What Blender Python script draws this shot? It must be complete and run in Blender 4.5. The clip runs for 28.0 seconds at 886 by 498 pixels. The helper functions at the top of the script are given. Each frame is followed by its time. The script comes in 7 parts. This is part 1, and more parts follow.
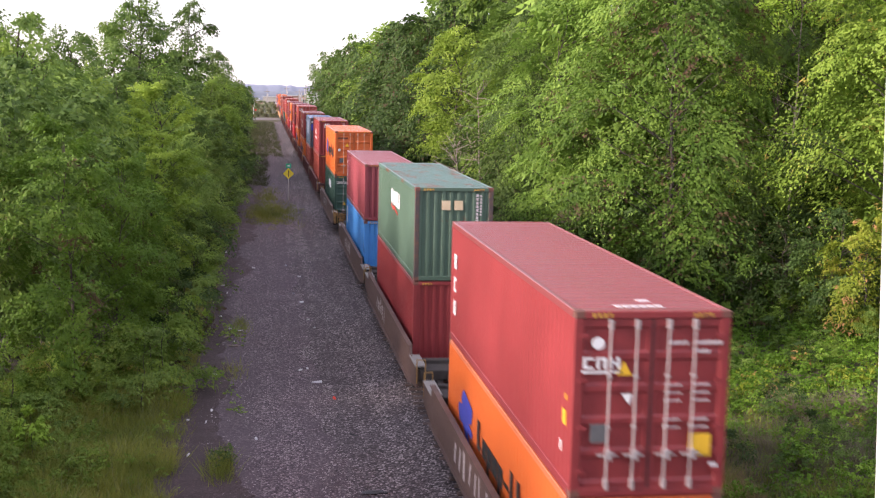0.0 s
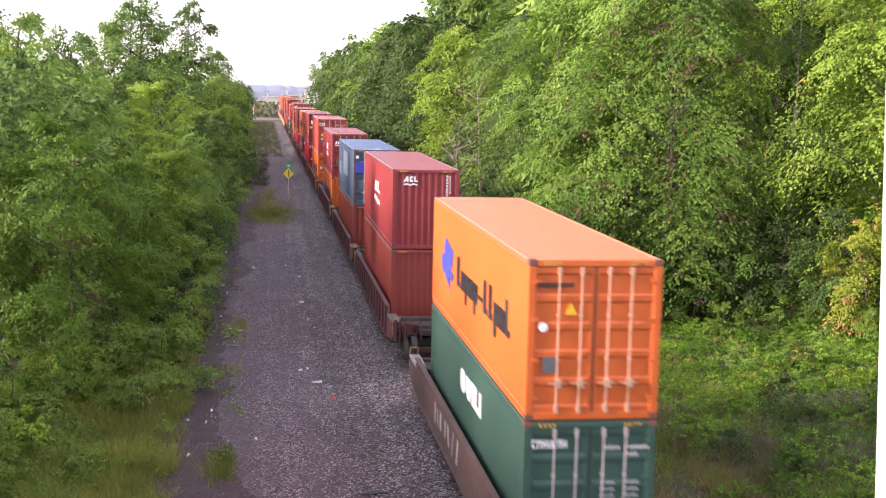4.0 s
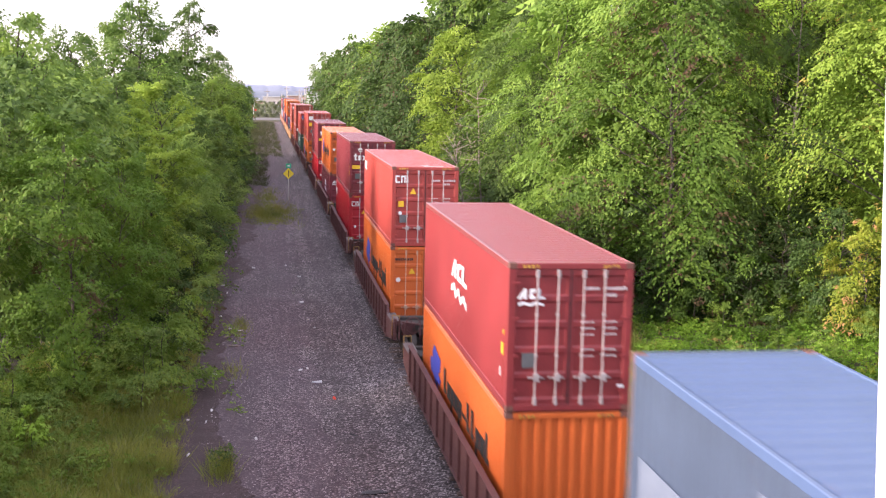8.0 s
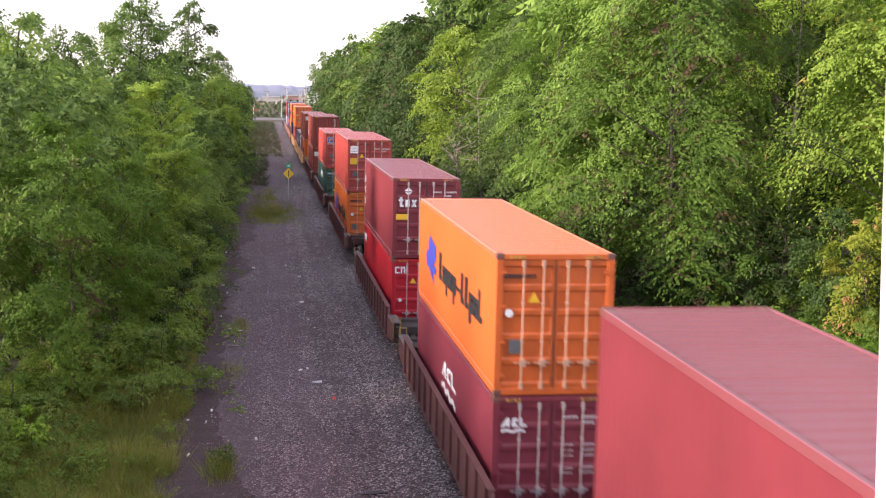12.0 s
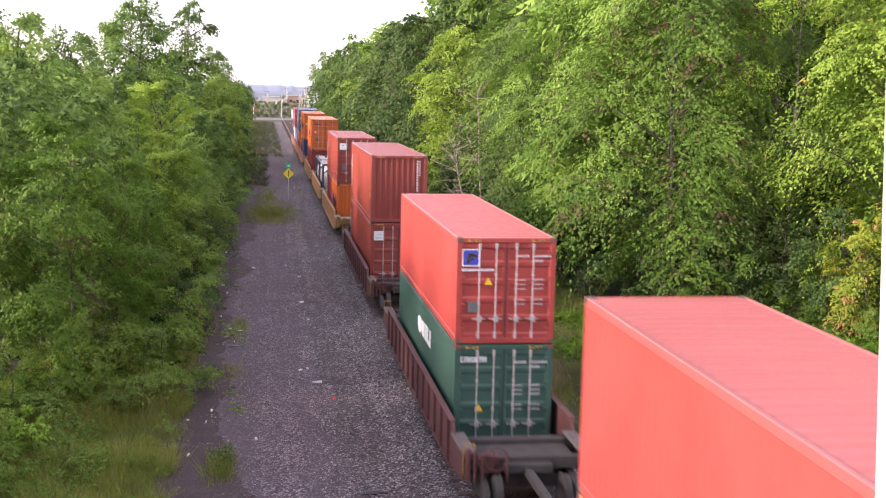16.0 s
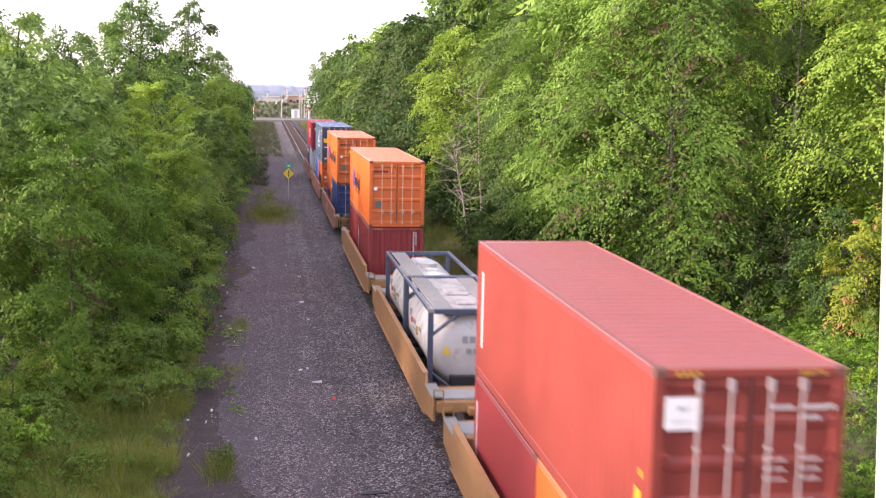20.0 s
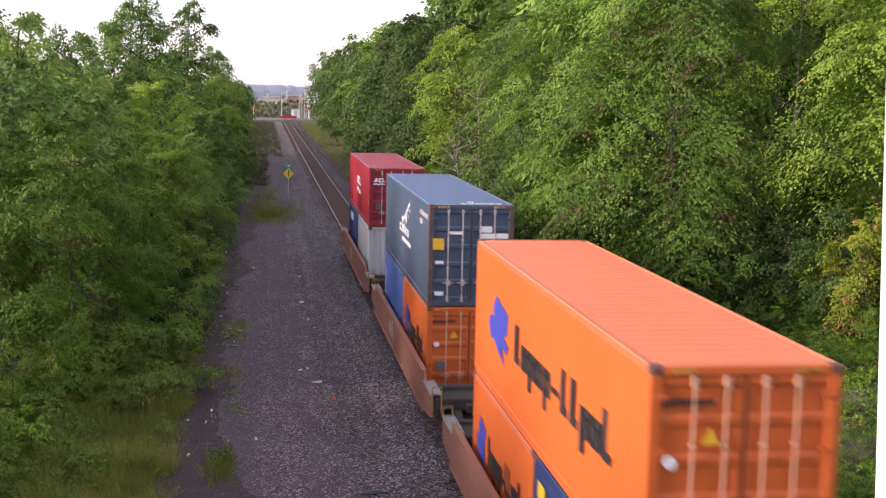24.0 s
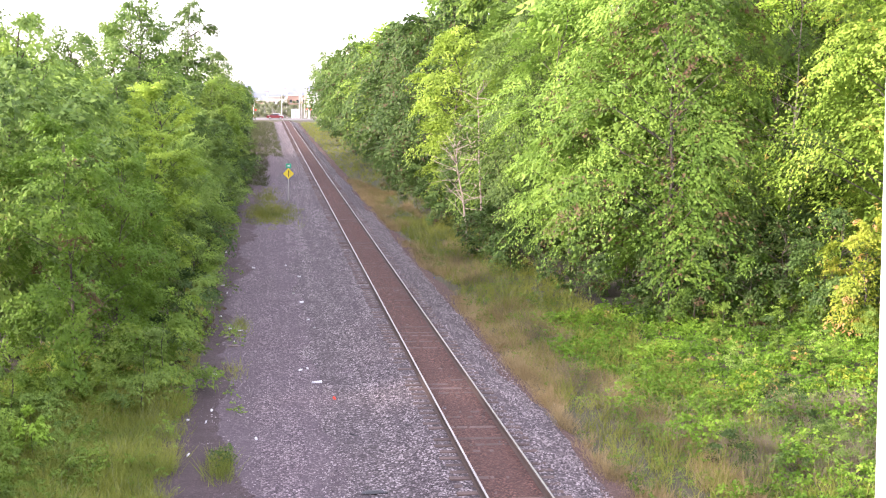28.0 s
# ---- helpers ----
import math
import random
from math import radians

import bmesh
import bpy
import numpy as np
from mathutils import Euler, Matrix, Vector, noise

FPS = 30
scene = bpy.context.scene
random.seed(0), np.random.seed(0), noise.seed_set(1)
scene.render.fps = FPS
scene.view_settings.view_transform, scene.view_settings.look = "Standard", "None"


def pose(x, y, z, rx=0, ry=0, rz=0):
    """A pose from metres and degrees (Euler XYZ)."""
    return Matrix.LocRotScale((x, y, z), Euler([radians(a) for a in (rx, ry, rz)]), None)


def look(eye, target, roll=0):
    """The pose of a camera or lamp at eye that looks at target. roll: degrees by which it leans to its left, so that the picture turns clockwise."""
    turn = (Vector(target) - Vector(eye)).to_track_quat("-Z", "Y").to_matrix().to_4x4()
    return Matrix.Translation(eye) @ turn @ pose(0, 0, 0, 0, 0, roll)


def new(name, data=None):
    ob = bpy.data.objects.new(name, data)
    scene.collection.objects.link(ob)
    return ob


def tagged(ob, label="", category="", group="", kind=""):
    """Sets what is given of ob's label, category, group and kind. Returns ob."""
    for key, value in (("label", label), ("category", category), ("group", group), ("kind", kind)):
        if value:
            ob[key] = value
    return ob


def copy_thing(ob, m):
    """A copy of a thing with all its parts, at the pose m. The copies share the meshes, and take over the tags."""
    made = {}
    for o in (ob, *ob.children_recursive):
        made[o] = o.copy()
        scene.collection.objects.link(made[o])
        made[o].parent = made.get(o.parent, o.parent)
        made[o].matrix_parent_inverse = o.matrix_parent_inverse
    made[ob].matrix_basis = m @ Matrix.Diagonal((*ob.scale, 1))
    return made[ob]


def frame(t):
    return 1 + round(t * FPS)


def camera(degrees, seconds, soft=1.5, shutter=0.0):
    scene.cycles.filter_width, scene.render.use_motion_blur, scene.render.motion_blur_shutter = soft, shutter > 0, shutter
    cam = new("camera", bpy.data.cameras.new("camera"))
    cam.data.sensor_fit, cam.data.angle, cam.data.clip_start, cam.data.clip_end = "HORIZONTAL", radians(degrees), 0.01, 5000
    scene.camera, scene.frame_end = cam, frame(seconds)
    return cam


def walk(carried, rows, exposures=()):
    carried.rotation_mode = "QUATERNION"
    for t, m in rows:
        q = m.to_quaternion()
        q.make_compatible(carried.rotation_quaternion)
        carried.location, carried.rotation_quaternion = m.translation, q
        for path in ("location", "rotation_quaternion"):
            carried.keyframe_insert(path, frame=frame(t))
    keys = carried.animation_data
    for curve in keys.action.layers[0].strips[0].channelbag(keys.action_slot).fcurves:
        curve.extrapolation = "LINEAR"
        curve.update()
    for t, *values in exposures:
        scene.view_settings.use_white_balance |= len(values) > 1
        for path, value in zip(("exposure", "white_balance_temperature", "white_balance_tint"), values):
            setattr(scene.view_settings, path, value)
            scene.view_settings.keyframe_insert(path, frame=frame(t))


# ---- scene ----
cam = camera(39.64, 28.0, soft=1.2, shutter=0.5)
EYE = Vector((-5.83, 0.0, 9.22))
YAW, PITCH = radians(8.417), radians(7.491)
AIM = EYE + Vector((math.sin(YAW) * math.cos(PITCH), math.cos(YAW) * math.cos(PITCH), -math.sin(PITCH)))
VIEW = look(EYE, AIM, 1.256)
walk(cam, [(0.0, VIEW), (28.0, VIEW)],
     exposures=[(t, ev + 0.08, 6500, 28) for t, ev in ((0.0, 0.64), (1.0, 1.06), (2.0, 1.06), (3.0, 1.0), (6.0, 1.08), (8.0, 1.05), (10.0, 0.78), (12.0, 0.72), (15.0, 0.95), (16.0, 0.98), (17.0, 1.12), (18.0, 1.08), (20.0, 1.02), (23.0, 0.48), (24.0, 0.32), (25.0, 0.58), (26.0, 1.1), (27.0, 1.5), (28.0, 1.85))])

# ---- sky and sun: bright overcast evening, soft sun from the left ----
world = bpy.data.worlds.new("world")
scene.world = world
world.use_nodes = True
wn = world.node_tree.nodes
sky = wn.new("ShaderNodeTexSky")
sky.sky_type = "NISHITA"
sky.sun_disc = False
SUN_EL, SUN_AZ = radians(20), radians(-97)
sky.sun_elevation, sky.sun_rotation = SUN_EL, SUN_AZ
sky.air_density, sky.dust_density, sky.ozone_density = 1.0, 0.8, 1.0
bg = wn["Background"]
bg.inputs["Strength"].default_value = 0.148
veil = wn.new("ShaderNodeMix")  # thin even cloud over the sky
veil.data_type = "RGBA"
veil.inputs[0].default_value = 0.5
veil.inputs[7].default_value = (7.4, 7.6, 8.0, 1.0)
world.node_tree.links.new(sky.outputs["Color"], veil.inputs[6])
world.node_tree.links.new(veil.outputs[2], bg.inputs["Color"])
sun = new("sun", bpy.data.lights.new("sun", "SUN"))
sun.data.energy, sun.data.angle, sun.data.color = 5.0, radians(12), (1.0, 0.90, 0.76)
S = Vector((math.sin(SUN_AZ) * math.cos(SUN_EL), math.cos(SUN_AZ) * math.cos(SUN_EL), math.sin(SUN_EL)))
sun.matrix_world = look(S * 300, (0, 0, 0))


# ---- materials ----
def rgb(c):
    return (c[0], c[1], c[2], 1.0)


def shift(c, k):
    return tuple(min(1.0, v * k) for v in c)


def nodes_of(name):
    m = bpy.data.materials.new(name)
    m.use_nodes = True
    nt = m.node_tree
    return m, nt.nodes, nt.links, nt.nodes["Principled BSDF"]


def noise_tex(n, l, co, scale, detail=4.0, rough=0.6):
    t = n.new("ShaderNodeTexNoise")
    t.inputs["Scale"].default_value = scale
    t.inputs["Detail"].default_value = detail
    t.inputs["Roughness"].default_value = rough
    l.new(co, t.inputs["Vector"])
    return t.outputs["Fac"]


def ramp(n, l, fac, lo, hi, a=(0, 0, 0), b=(1, 1, 1)):
    r = n.new("ShaderNodeValToRGB")
    r.color_ramp.elements[0].position, r.color_ramp.elements[1].position = lo, hi
    r.color_ramp.elements[0].color, r.color_ramp.elements[1].color = rgb(a), rgb(b)
    l.new(fac, r.inputs["Fac"])
    return r.outputs["Color"]


def mixc(n, l, fac, a, b, mode="MIX"):
    m = n.new("ShaderNodeMix")
    m.data_type, m.blend_type = "RGBA", mode
    for key, v in (("Factor", fac), ("A", a), ("B", b)):
        i = [s for s in m.inputs if s.name == key and (s.type == "RGBA" or key == "Factor" and s.type == "VALUE")][0]
        if isinstance(v, (int, float)):
            i.default_value = v
        elif isinstance(v, tuple):
            i.default_value = rgb(v)
        else:
            l.new(v, i)
    return [o for o in m.outputs if o.type == "RGBA"][0]


def surf(name, c1, c2, scale=3.0, rough=0.7, bump=0.2, bscale=60.0, metal=0.0, dirt=None, dirt_lo=0.6, dirt_hi=0.75,
         dirt_scale=1.2, stretch=(1, 1, 1), vary=0.0, coat=0.0, scuff=None, sheen_fade=None):
    """Two-tone surface with stains at two scales and fine relief."""
    m, n, l, p = nodes_of(name)
    tc = n.new("ShaderNodeTexCoord")
    mp = n.new("ShaderNodeMapping")
    mp.inputs["Scale"].default_value = stretch
    l.new(tc.outputs["Object"], mp.inputs["Vector"])
    co = mp.outputs["Vector"]
    col = mixc(n, l, ramp(n, l, noise_tex(n, l, co, scale), 0.35, 0.65), c1, c2)
    fine = noise_tex(n, l, tc.outputs["Object"], bscale, 3.0)
    col = mixc(n, l, 0.35, col, mixc(n, l, fine, shift(c1, 0.6), shift(c2, 1.35)))
    if dirt:
        col = mixc(n, l, ramp(n, l, noise_tex(n, l, co, dirt_scale, 6.0, 0.7), dirt_lo, dirt_hi), col, dirt)
    if sheen_fade:
        # paler tint standing for sky sheen, plus chalky fading in streaks across the sheet
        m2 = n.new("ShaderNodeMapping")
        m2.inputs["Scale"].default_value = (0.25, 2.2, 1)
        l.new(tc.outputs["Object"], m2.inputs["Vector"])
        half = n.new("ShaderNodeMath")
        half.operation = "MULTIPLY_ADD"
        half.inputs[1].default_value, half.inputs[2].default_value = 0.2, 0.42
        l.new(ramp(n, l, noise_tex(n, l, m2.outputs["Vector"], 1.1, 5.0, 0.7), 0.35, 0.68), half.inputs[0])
        col = mixc(n, l, half.outputs[0], col, sheen_fade)
    if scuff:
        # rusty chips and thin runs down the sheet
        m3 = n.new("ShaderNodeMapping")
        m3.inputs["Scale"].default_value = (1, 1, 0.3)
        l.new(tc.outputs["Object"], m3.inputs["Vector"])
        col = mixc(n, l, ramp(n, l, noise_tex(n, l, m3.outputs["Vector"], 5.0, 6.0, 0.75), 0.66, 0.72), col, scuff)
    if vary:
        oi = n.new("ShaderNodeObjectInfo")
        hs = n.new("ShaderNodeHueSaturation")
        mr = n.new("ShaderNodeMapRange")
        mr.inputs["To Min"].default_value, mr.inputs["To Max"].default_value = 1 - vary, 1 + vary
        l.new(oi.outputs["Random"], mr.inputs["Value"])
        l.new(mr.outputs["Result"], hs.inputs["Value"])
        l.new(col, hs.inputs["Color"])
        col = hs.outputs["Color"]
    l.new(col, p.inputs["Base Color"])
    p.inputs["Roughness"].default_value = rough
    p.inputs["Metallic"].default_value = metal
    p.inputs["Coat Weight"].default_value = coat
    if bump:
        b = n.new("ShaderNodeBump")
        b.inputs["Strength"].default_value = bump
        b.inputs["Distance"].default_value = 0.02
        l.new(fine, b.inputs["Height"])
        l.new(b.outputs["Normal"], p.inputs["Normal"])
    return m


def leafy(name, dark, mid, light, odd=None, odd_from=0.93, trans=0.34, grain=0.24):
    """Leaves: tone differs from leaf to leaf, from clump to clump and from plant to plant."""
    m, n, l, p = nodes_of(name)
    geo = n.new("ShaderNodeNewGeometry")
    tc = n.new("ShaderNodeTexCoord")
    r = n.new("ShaderNodeValToRGB")
    e = r.color_ramp.elements
    e[0].position, e[0].color = 0.0, rgb(dark)
    e[1].position, e[1].color = 1.0, rgb(light)
    k = e.new(0.5)
    k.color = rgb(mid)
    add = n.new("ShaderNodeMath")
    add.operation = "ADD"
    half = n.new("ShaderNodeMath")
    half.operation = "MULTIPLY"
    half.inputs[1].default_value = grain
    l.new(geo.outputs["Random Per Island"], half.inputs[0])
    big = n.new("ShaderNodeMapRange")
    big.inputs["From Min"].default_value, big.inputs["From Max"].default_value = 0.3, 0.7
    big.inputs["To Min"].default_value, big.inputs["To Max"].default_value = 0.0, 1.0 - grain
    l.new(noise_tex(n, l, tc.outputs["Object"], 0.55, 2.0), big.inputs["Value"])
    l.new(half.outputs[0], add.inputs[0])
    l.new(big.outputs["Result"], add.inputs[1])
    l.new(add.outputs[0], r.inputs["Fac"])
    col = r.outputs["Color"]
    if odd:
        spot = noise_tex(n, l, tc.outputs["Object"], 0.8, 3.0)
        col = mixc(n, l, ramp(n, l, spot, odd_from - 0.06, odd_from), col, odd)
    oi = n.new("ShaderNodeObjectInfo")
    hs = n.new("ShaderNodeHueSaturation")
    mr = n.new("ShaderNodeMapRange")
    mr.inputs["To Min"].default_value, mr.inputs["To Max"].default_value = 0.75, 1.25
    l.new(oi.outputs["Random"], mr.inputs["Value"])
    l.new(mr.outputs["Result"], hs.inputs["Value"])
    l.new(col, hs.inputs["Color"])
    col = hs.outputs["Color"]
    l.new(col, p.inputs["Base Color"])
    p.inputs["Roughness"].default_value = 0.6
    p.inputs["Specular IOR Level"].default_value = 0.18
    tr = n.new("ShaderNodeBsdfTranslucent")
    l.new(col, tr.inputs["Color"])
    mx = n.new("ShaderNodeMixShader")
    mx.inputs["Fac"].default_value = trans
    l.new(p.outputs["BSDF"], mx.inputs[1])
    l.new(tr.outputs["BSDF"], mx.inputs[2])
    l.new(mx.outputs["Shader"], n["Material Output"].inputs["Surface"])
    return m


def gravelly(name, dark, mid, light, grime, size=17.0, stained=0.62):
    """Crushed stone: a tone for each stone, dark gaps between, larger trodden stains."""
    m, n, l, p = nodes_of(name)
    tc = n.new("ShaderNodeTexCoord")
    vo = n.new("ShaderNodeTexVoronoi")
    vo.inputs["Scale"].default_value = size
    l.new(tc.outputs["Object"], vo.inputs["Vector"])
    sep = n.new("ShaderNodeSeparateColor")
    l.new(vo.outputs["Color"], sep.inputs["Color"])
    r = n.new("ShaderNodeValToRGB")
    e = r.color_ramp.elements
    e[0].position, e[0].color = 0.0, rgb(dark)
    e[1].position, e[1].color = 1.0, rgb(light)
    k = e.new(0.55)
    k.color = rgb(mid)
    l.new(sep.outputs[0], r.inputs["Fac"])
    col = mixc(n, l, ramp(n, l, vo.outputs["Distance"], 0.35, 0.75), r.outputs["Color"], dark)
    mp = n.new("ShaderNodeMapping")
    mp.inputs["Scale"].default_value = (1, 0.07, 1)
    l.new(tc.outputs["Object"], mp.inputs["Vector"])
    stain = ramp(n, l, noise_tex(n, l, mp.outputs["Vector"], 0.75, 5.0, 0.6), 0.40, 0.62)
    half = n.new("ShaderNodeMath")
    half.operation = "MULTIPLY"
    half.inputs[1].default_value = stained
    l.new(stain, half.inputs[0])
    col = mixc(n, l, half.outputs[0], col, grime)
    mp = n.new("ShaderNodeMapping")
    mp.inputs["Scale"].default_value = (1, 0.3, 1)
    l.new(tc.outputs["Object"], mp.inputs["Vector"])
    patch = ramp(n, l, noise_tex(n, l, mp.outputs["Vector"], 2.4, 4.0, 0.65), 0.44, 0.66, b=(0.55, 0.55, 0.55))
    col = mixc(n, l, patch, col, grime)
    mp = n.new("ShaderNodeMapping")
    mp.inputs["Scale"].default_value = (1, 0.012, 1)
    l.new(tc.outputs["Object"], mp.inputs["Vector"])
    streak = ramp(n, l, noise_tex(n, l, mp.outputs["Vector"], 1.7, 3.0, 0.6), 0.50, 0.66, b=(0.6, 0.6, 0.6))
    col = mixc(n, l, streak, col, grime)
    l.new(col, p.inputs["Base Color"])
    p.inputs["Roughness"].default_value = 0.95
    b = n.new("ShaderNodeBump")
    b.inputs["Strength"].default_value, b.inputs["Distance"].default_value, b.invert = 0.8, 0.03, True
    l.new(vo.outputs["Distance"], b.inputs["Height"])
    l.new(b.outputs["Normal"], p.inputs["Normal"])
    return m


RUST = (0.16, 0.06, 0.03)


def paint(name, c, rough=0.36, rust=0.0, fade=1.3, sheen_fade=None):
    d = 0.71 - 0.16 * rust
    return surf(name, shift(c, 0.92), shift(c, fade), scale=0.6, rough=rough, bump=0.05, bscale=25.0,
                dirt=RUST if rust else shift(c, 0.6), dirt_lo=d - 0.05, dirt_hi=d + 0.04, dirt_scale=1.5, stretch=(1, 0.35, 1),
                scuff=(0.12, 0.045, 0.03), sheen_fade=sheen_fade)


M_MAROON = paint("maroon_paint", (0.235, 0.036, 0.038))
M_ROSE = paint("rose_maroon_paint", (0.26, 0.058, 0.07))
M_RED = paint("red_paint", (0.35, 0.055, 0.045))
M_BRIGHT = paint("bright_red_paint", (0.40, 0.015, 0.025))
M_BROWN = paint("brown_red_paint", (0.245, 0.048, 0.036))
M_WINE = paint("dark_wine_paint", (0.185, 0.030, 0.038))
M_PLUM = paint("plum_paint", (0.20, 0.035, 0.05))
M_ORANGE = paint("orange_paint", (0.62, 0.135, 0.03), fade=1.1)
M_GREEN = paint("green_paint", (0.075, 0.129, 0.092), rust=0.25)
M_GREENROOF = paint("rusting_green_roof_paint", (0.085, 0.16, 0.135), rust=0.9)
M_DGREEN = paint("dark_green_paint", (0.040, 0.092, 0.070))
M_SLATE = paint("slate_blue_paint", (0.058, 0.082, 0.125), rust=0.1)
M_NAVY = paint("navy_paint", (0.025, 0.045, 0.13))
M_BLUE = paint("blue_paint", (0.07, 0.13, 0.36))
M_SKY = paint("light_blue_paint", (0.06, 0.26, 0.62))
M_WHITE = paint("off_white_paint", (0.495, 0.495, 0.503), rust=0.1)
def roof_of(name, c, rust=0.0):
    """The same paint on a roof, paled for sky sheen and chalky weathering."""
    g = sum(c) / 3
    return paint(name, c, rough=0.28, rust=rust, sheen_fade=tuple(min(0.8, v * 0.9 + g * 0.15 + 0.05) for v in c))


ROOFS = {M_ROSE: roof_of("sheen_bleached_rose_roof_paint", (0.26, 0.05, 0.062)), M_WINE: roof_of("sheen_bleached_wine_roof_paint", (0.20, 0.034, 0.042)), M_MAROON: roof_of("sheen_bleached_maroon_roof_paint", (0.235, 0.036, 0.038)), M_RED: roof_of("sheen_bleached_red_roof_paint", (0.35, 0.055, 0.045)),
         M_BROWN: roof_of("sheen_bleached_brown_red_roof_paint", (0.26, 0.043, 0.038)), M_ORANGE: roof_of("sheen_bleached_orange_roof_paint", (0.62, 0.135, 0.03)),
         M_SLATE: paint("sheen_bleached_slate_roof_paint", (0.06, 0.095, 0.17), rough=0.26, rust=0.1, sheen_fade=(0.10, 0.155, 0.29)), M_GREEN: M_GREENROOF}
M_RUSTPOST = surf("rusting_corner_post", (0.065, 0.060, 0.068), (0.11, 0.07, 0.055), scale=5, rough=0.8, bump=0.3, dirt=(0.17, 0.085, 0.05), dirt_scale=3.0, dirt_lo=0.52, dirt_hi=0.62)
M_GEAR = surf("rust_yellow_brake_gear", (0.28, 0.15, 0.06), (0.42, 0.25, 0.10), scale=6, rough=0.8, bump=0.3)
M_CASTING = surf("rusty_corner_casting", (0.11, 0.05, 0.04), (0.19, 0.08, 0.06), scale=4, rough=0.85, bump=0.3)
M_STEEL = surf("galvanised_steel", (0.45, 0.44, 0.43), (0.55, 0.54, 0.53), rough=0.5, metal=0.3, bump=0.05)
M_MARK = surf("white_marking", (0.78, 0.78, 0.78), (0.85, 0.85, 0.85), rough=0.6, bump=0.0)
M_INK = surf("black_marking", (0.02, 0.02, 0.025), (0.03, 0.03, 0.03), rough=0.6, bump=0.0)
M_YELLOW = surf("yellow_marking", (0.75, 0.42, 0.02), (0.85, 0.5, 0.03), rough=0.6, bump=0.0)
M_MBLUE = surf("blue_marking", (0.04, 0.05, 0.35), (0.05, 0.07, 0.42), rough=0.6, bump=0.0)
M_TEXT = surf("worn_white_marking", (0.52, 0.47, 0.47), (0.66, 0.61, 0.61), rough=0.6, bump=0.0)
M_STRIP = surf("worn_yellow_strip", (0.52, 0.28, 0.04), (0.62, 0.36, 0.06), rough=0.7, bump=0.0, dirt=(0.16, 0.07, 0.04), dirt_lo=0.5, dirt_hi=0.55, dirt_scale=9.0)
M_DATA = surf("dull_metal_plate", (0.10, 0.105, 0.11), (0.15, 0.15, 0.155), scale=6.0, rough=0.5, bump=0.0)
M_GREY = surf("grey_marking", (0.25, 0.26, 0.27), (0.3, 0.31, 0.32), rough=0.6, bump=0.0)
M_PALE = surf("pale_patch_paint", (0.129, 0.164, 0.223), (0.163, 0.199, 0.259), rough=0.6, bump=0.0)
M_CREAM = surf("cream_placard", (0.65, 0.5, 0.3), (0.75, 0.6, 0.4), rough=0.6, bump=0.0)
M_REDMARK = surf("red_marking", (0.6, 0.05, 0.03), (0.65, 0.07, 0.05), rough=0.6, bump=0.0)

M_CAR_A = surf("weathered_brown_car_paint", (0.085, 0.045, 0.037), (0.135, 0.082, 0.068), rough=0.75, dirt=(0.1, 0.06, 0.045))
M_CAR_B = surf("maroon_car_paint", (0.085, 0.028, 0.028), (0.125, 0.046, 0.042), rough=0.7, dirt=(0.08, 0.035, 0.03))
M_CAR_C = surf("ochre_car_paint", (0.36, 0.17, 0.06), (0.43, 0.23, 0.10), rough=0.7, dirt=(0.25, 0.12, 0.05))
M_CAR_D = surf("rusty_car_paint", (0.26, 0.10, 0.06), (0.33, 0.15, 0.10), rough=0.75, dirt=(0.14, 0.06, 0.04))
M_DARK = surf("grimy_underframe", (0.03, 0.025, 0.022), (0.06, 0.05, 0.045), rough=0.85)
M_WALKWAY = surf("grey_walkway_grating", (0.27, 0.255, 0.24), (0.36, 0.345, 0.33), rough=0.6, metal=0.2)
M_WALKDARK = surf("dark_walkway_grating", (0.13, 0.10, 0.10), (0.19, 0.16, 0.155), rough=0.7, metal=0.2)
M_GRIP = surf("dull_yellow_grab_iron", (0.30, 0.17, 0.05), (0.36, 0.21, 0.07), rough=0.7)
M_TANK = surf("white_tank_shell", (0.54, 0.51, 0.49), (0.66, 0.63, 0.61), scale=1.2, rough=0.45, dirt=(0.40, 0.31, 0.24), dirt_lo=0.54, dirt_hi=0.66, dirt_scale=1.6)
M_PANEL = surf("dirty_pale_top_panel", (0.34, 0.31, 0.30), (0.46, 0.43, 0.42), scale=1.5, rough=0.6, dirt=(0.16, 0.13, 0.12), dirt_lo=0.5, dirt_hi=0.66, dirt_scale=2.2)
M_TFRAME = paint("tank_frame_paint", (0.06, 0.075, 0.12))

M_RAILTOP = surf("polished_rail_head", (0.38, 0.35, 0.33), (0.47, 0.44, 0.42), rough=0.29, metal=0.85, bump=0.03)
M_RAILSIDE = surf("rusty_rail_web", (0.062, 0.042, 0.034), (0.098, 0.066, 0.053), rough=0.9)
M_TIE = surf("weathered_timber_tie", (0.072, 0.048, 0.041), (0.132, 0.092, 0.078), scale=6, rough=0.95, bump=0.5, stretch=(0.700, 0.700, 0.700), vary=0.25)
M_BALLAST = gravelly("grey_crushed_stone", (0.028, 0.021, 0.022), (0.178, 0.145, 0.149), (0.58, 0.50, 0.502), (0.057, 0.043, 0.047), 15.0, 0.45)
M_OLDGRAVEL = gravelly("old_dark_gravel", (0.038, 0.026, 0.032), (0.175, 0.135, 0.148), (0.44, 0.355, 0.37), (0.088, 0.066, 0.075), 17.0, 0.68)
M_DIRT = gravelly("dark_brown_dirt", (0.035, 0.024, 0.025), (0.109, 0.074, 0.074), (0.244, 0.180, 0.184), (0.053, 0.036, 0.036), 24.0)
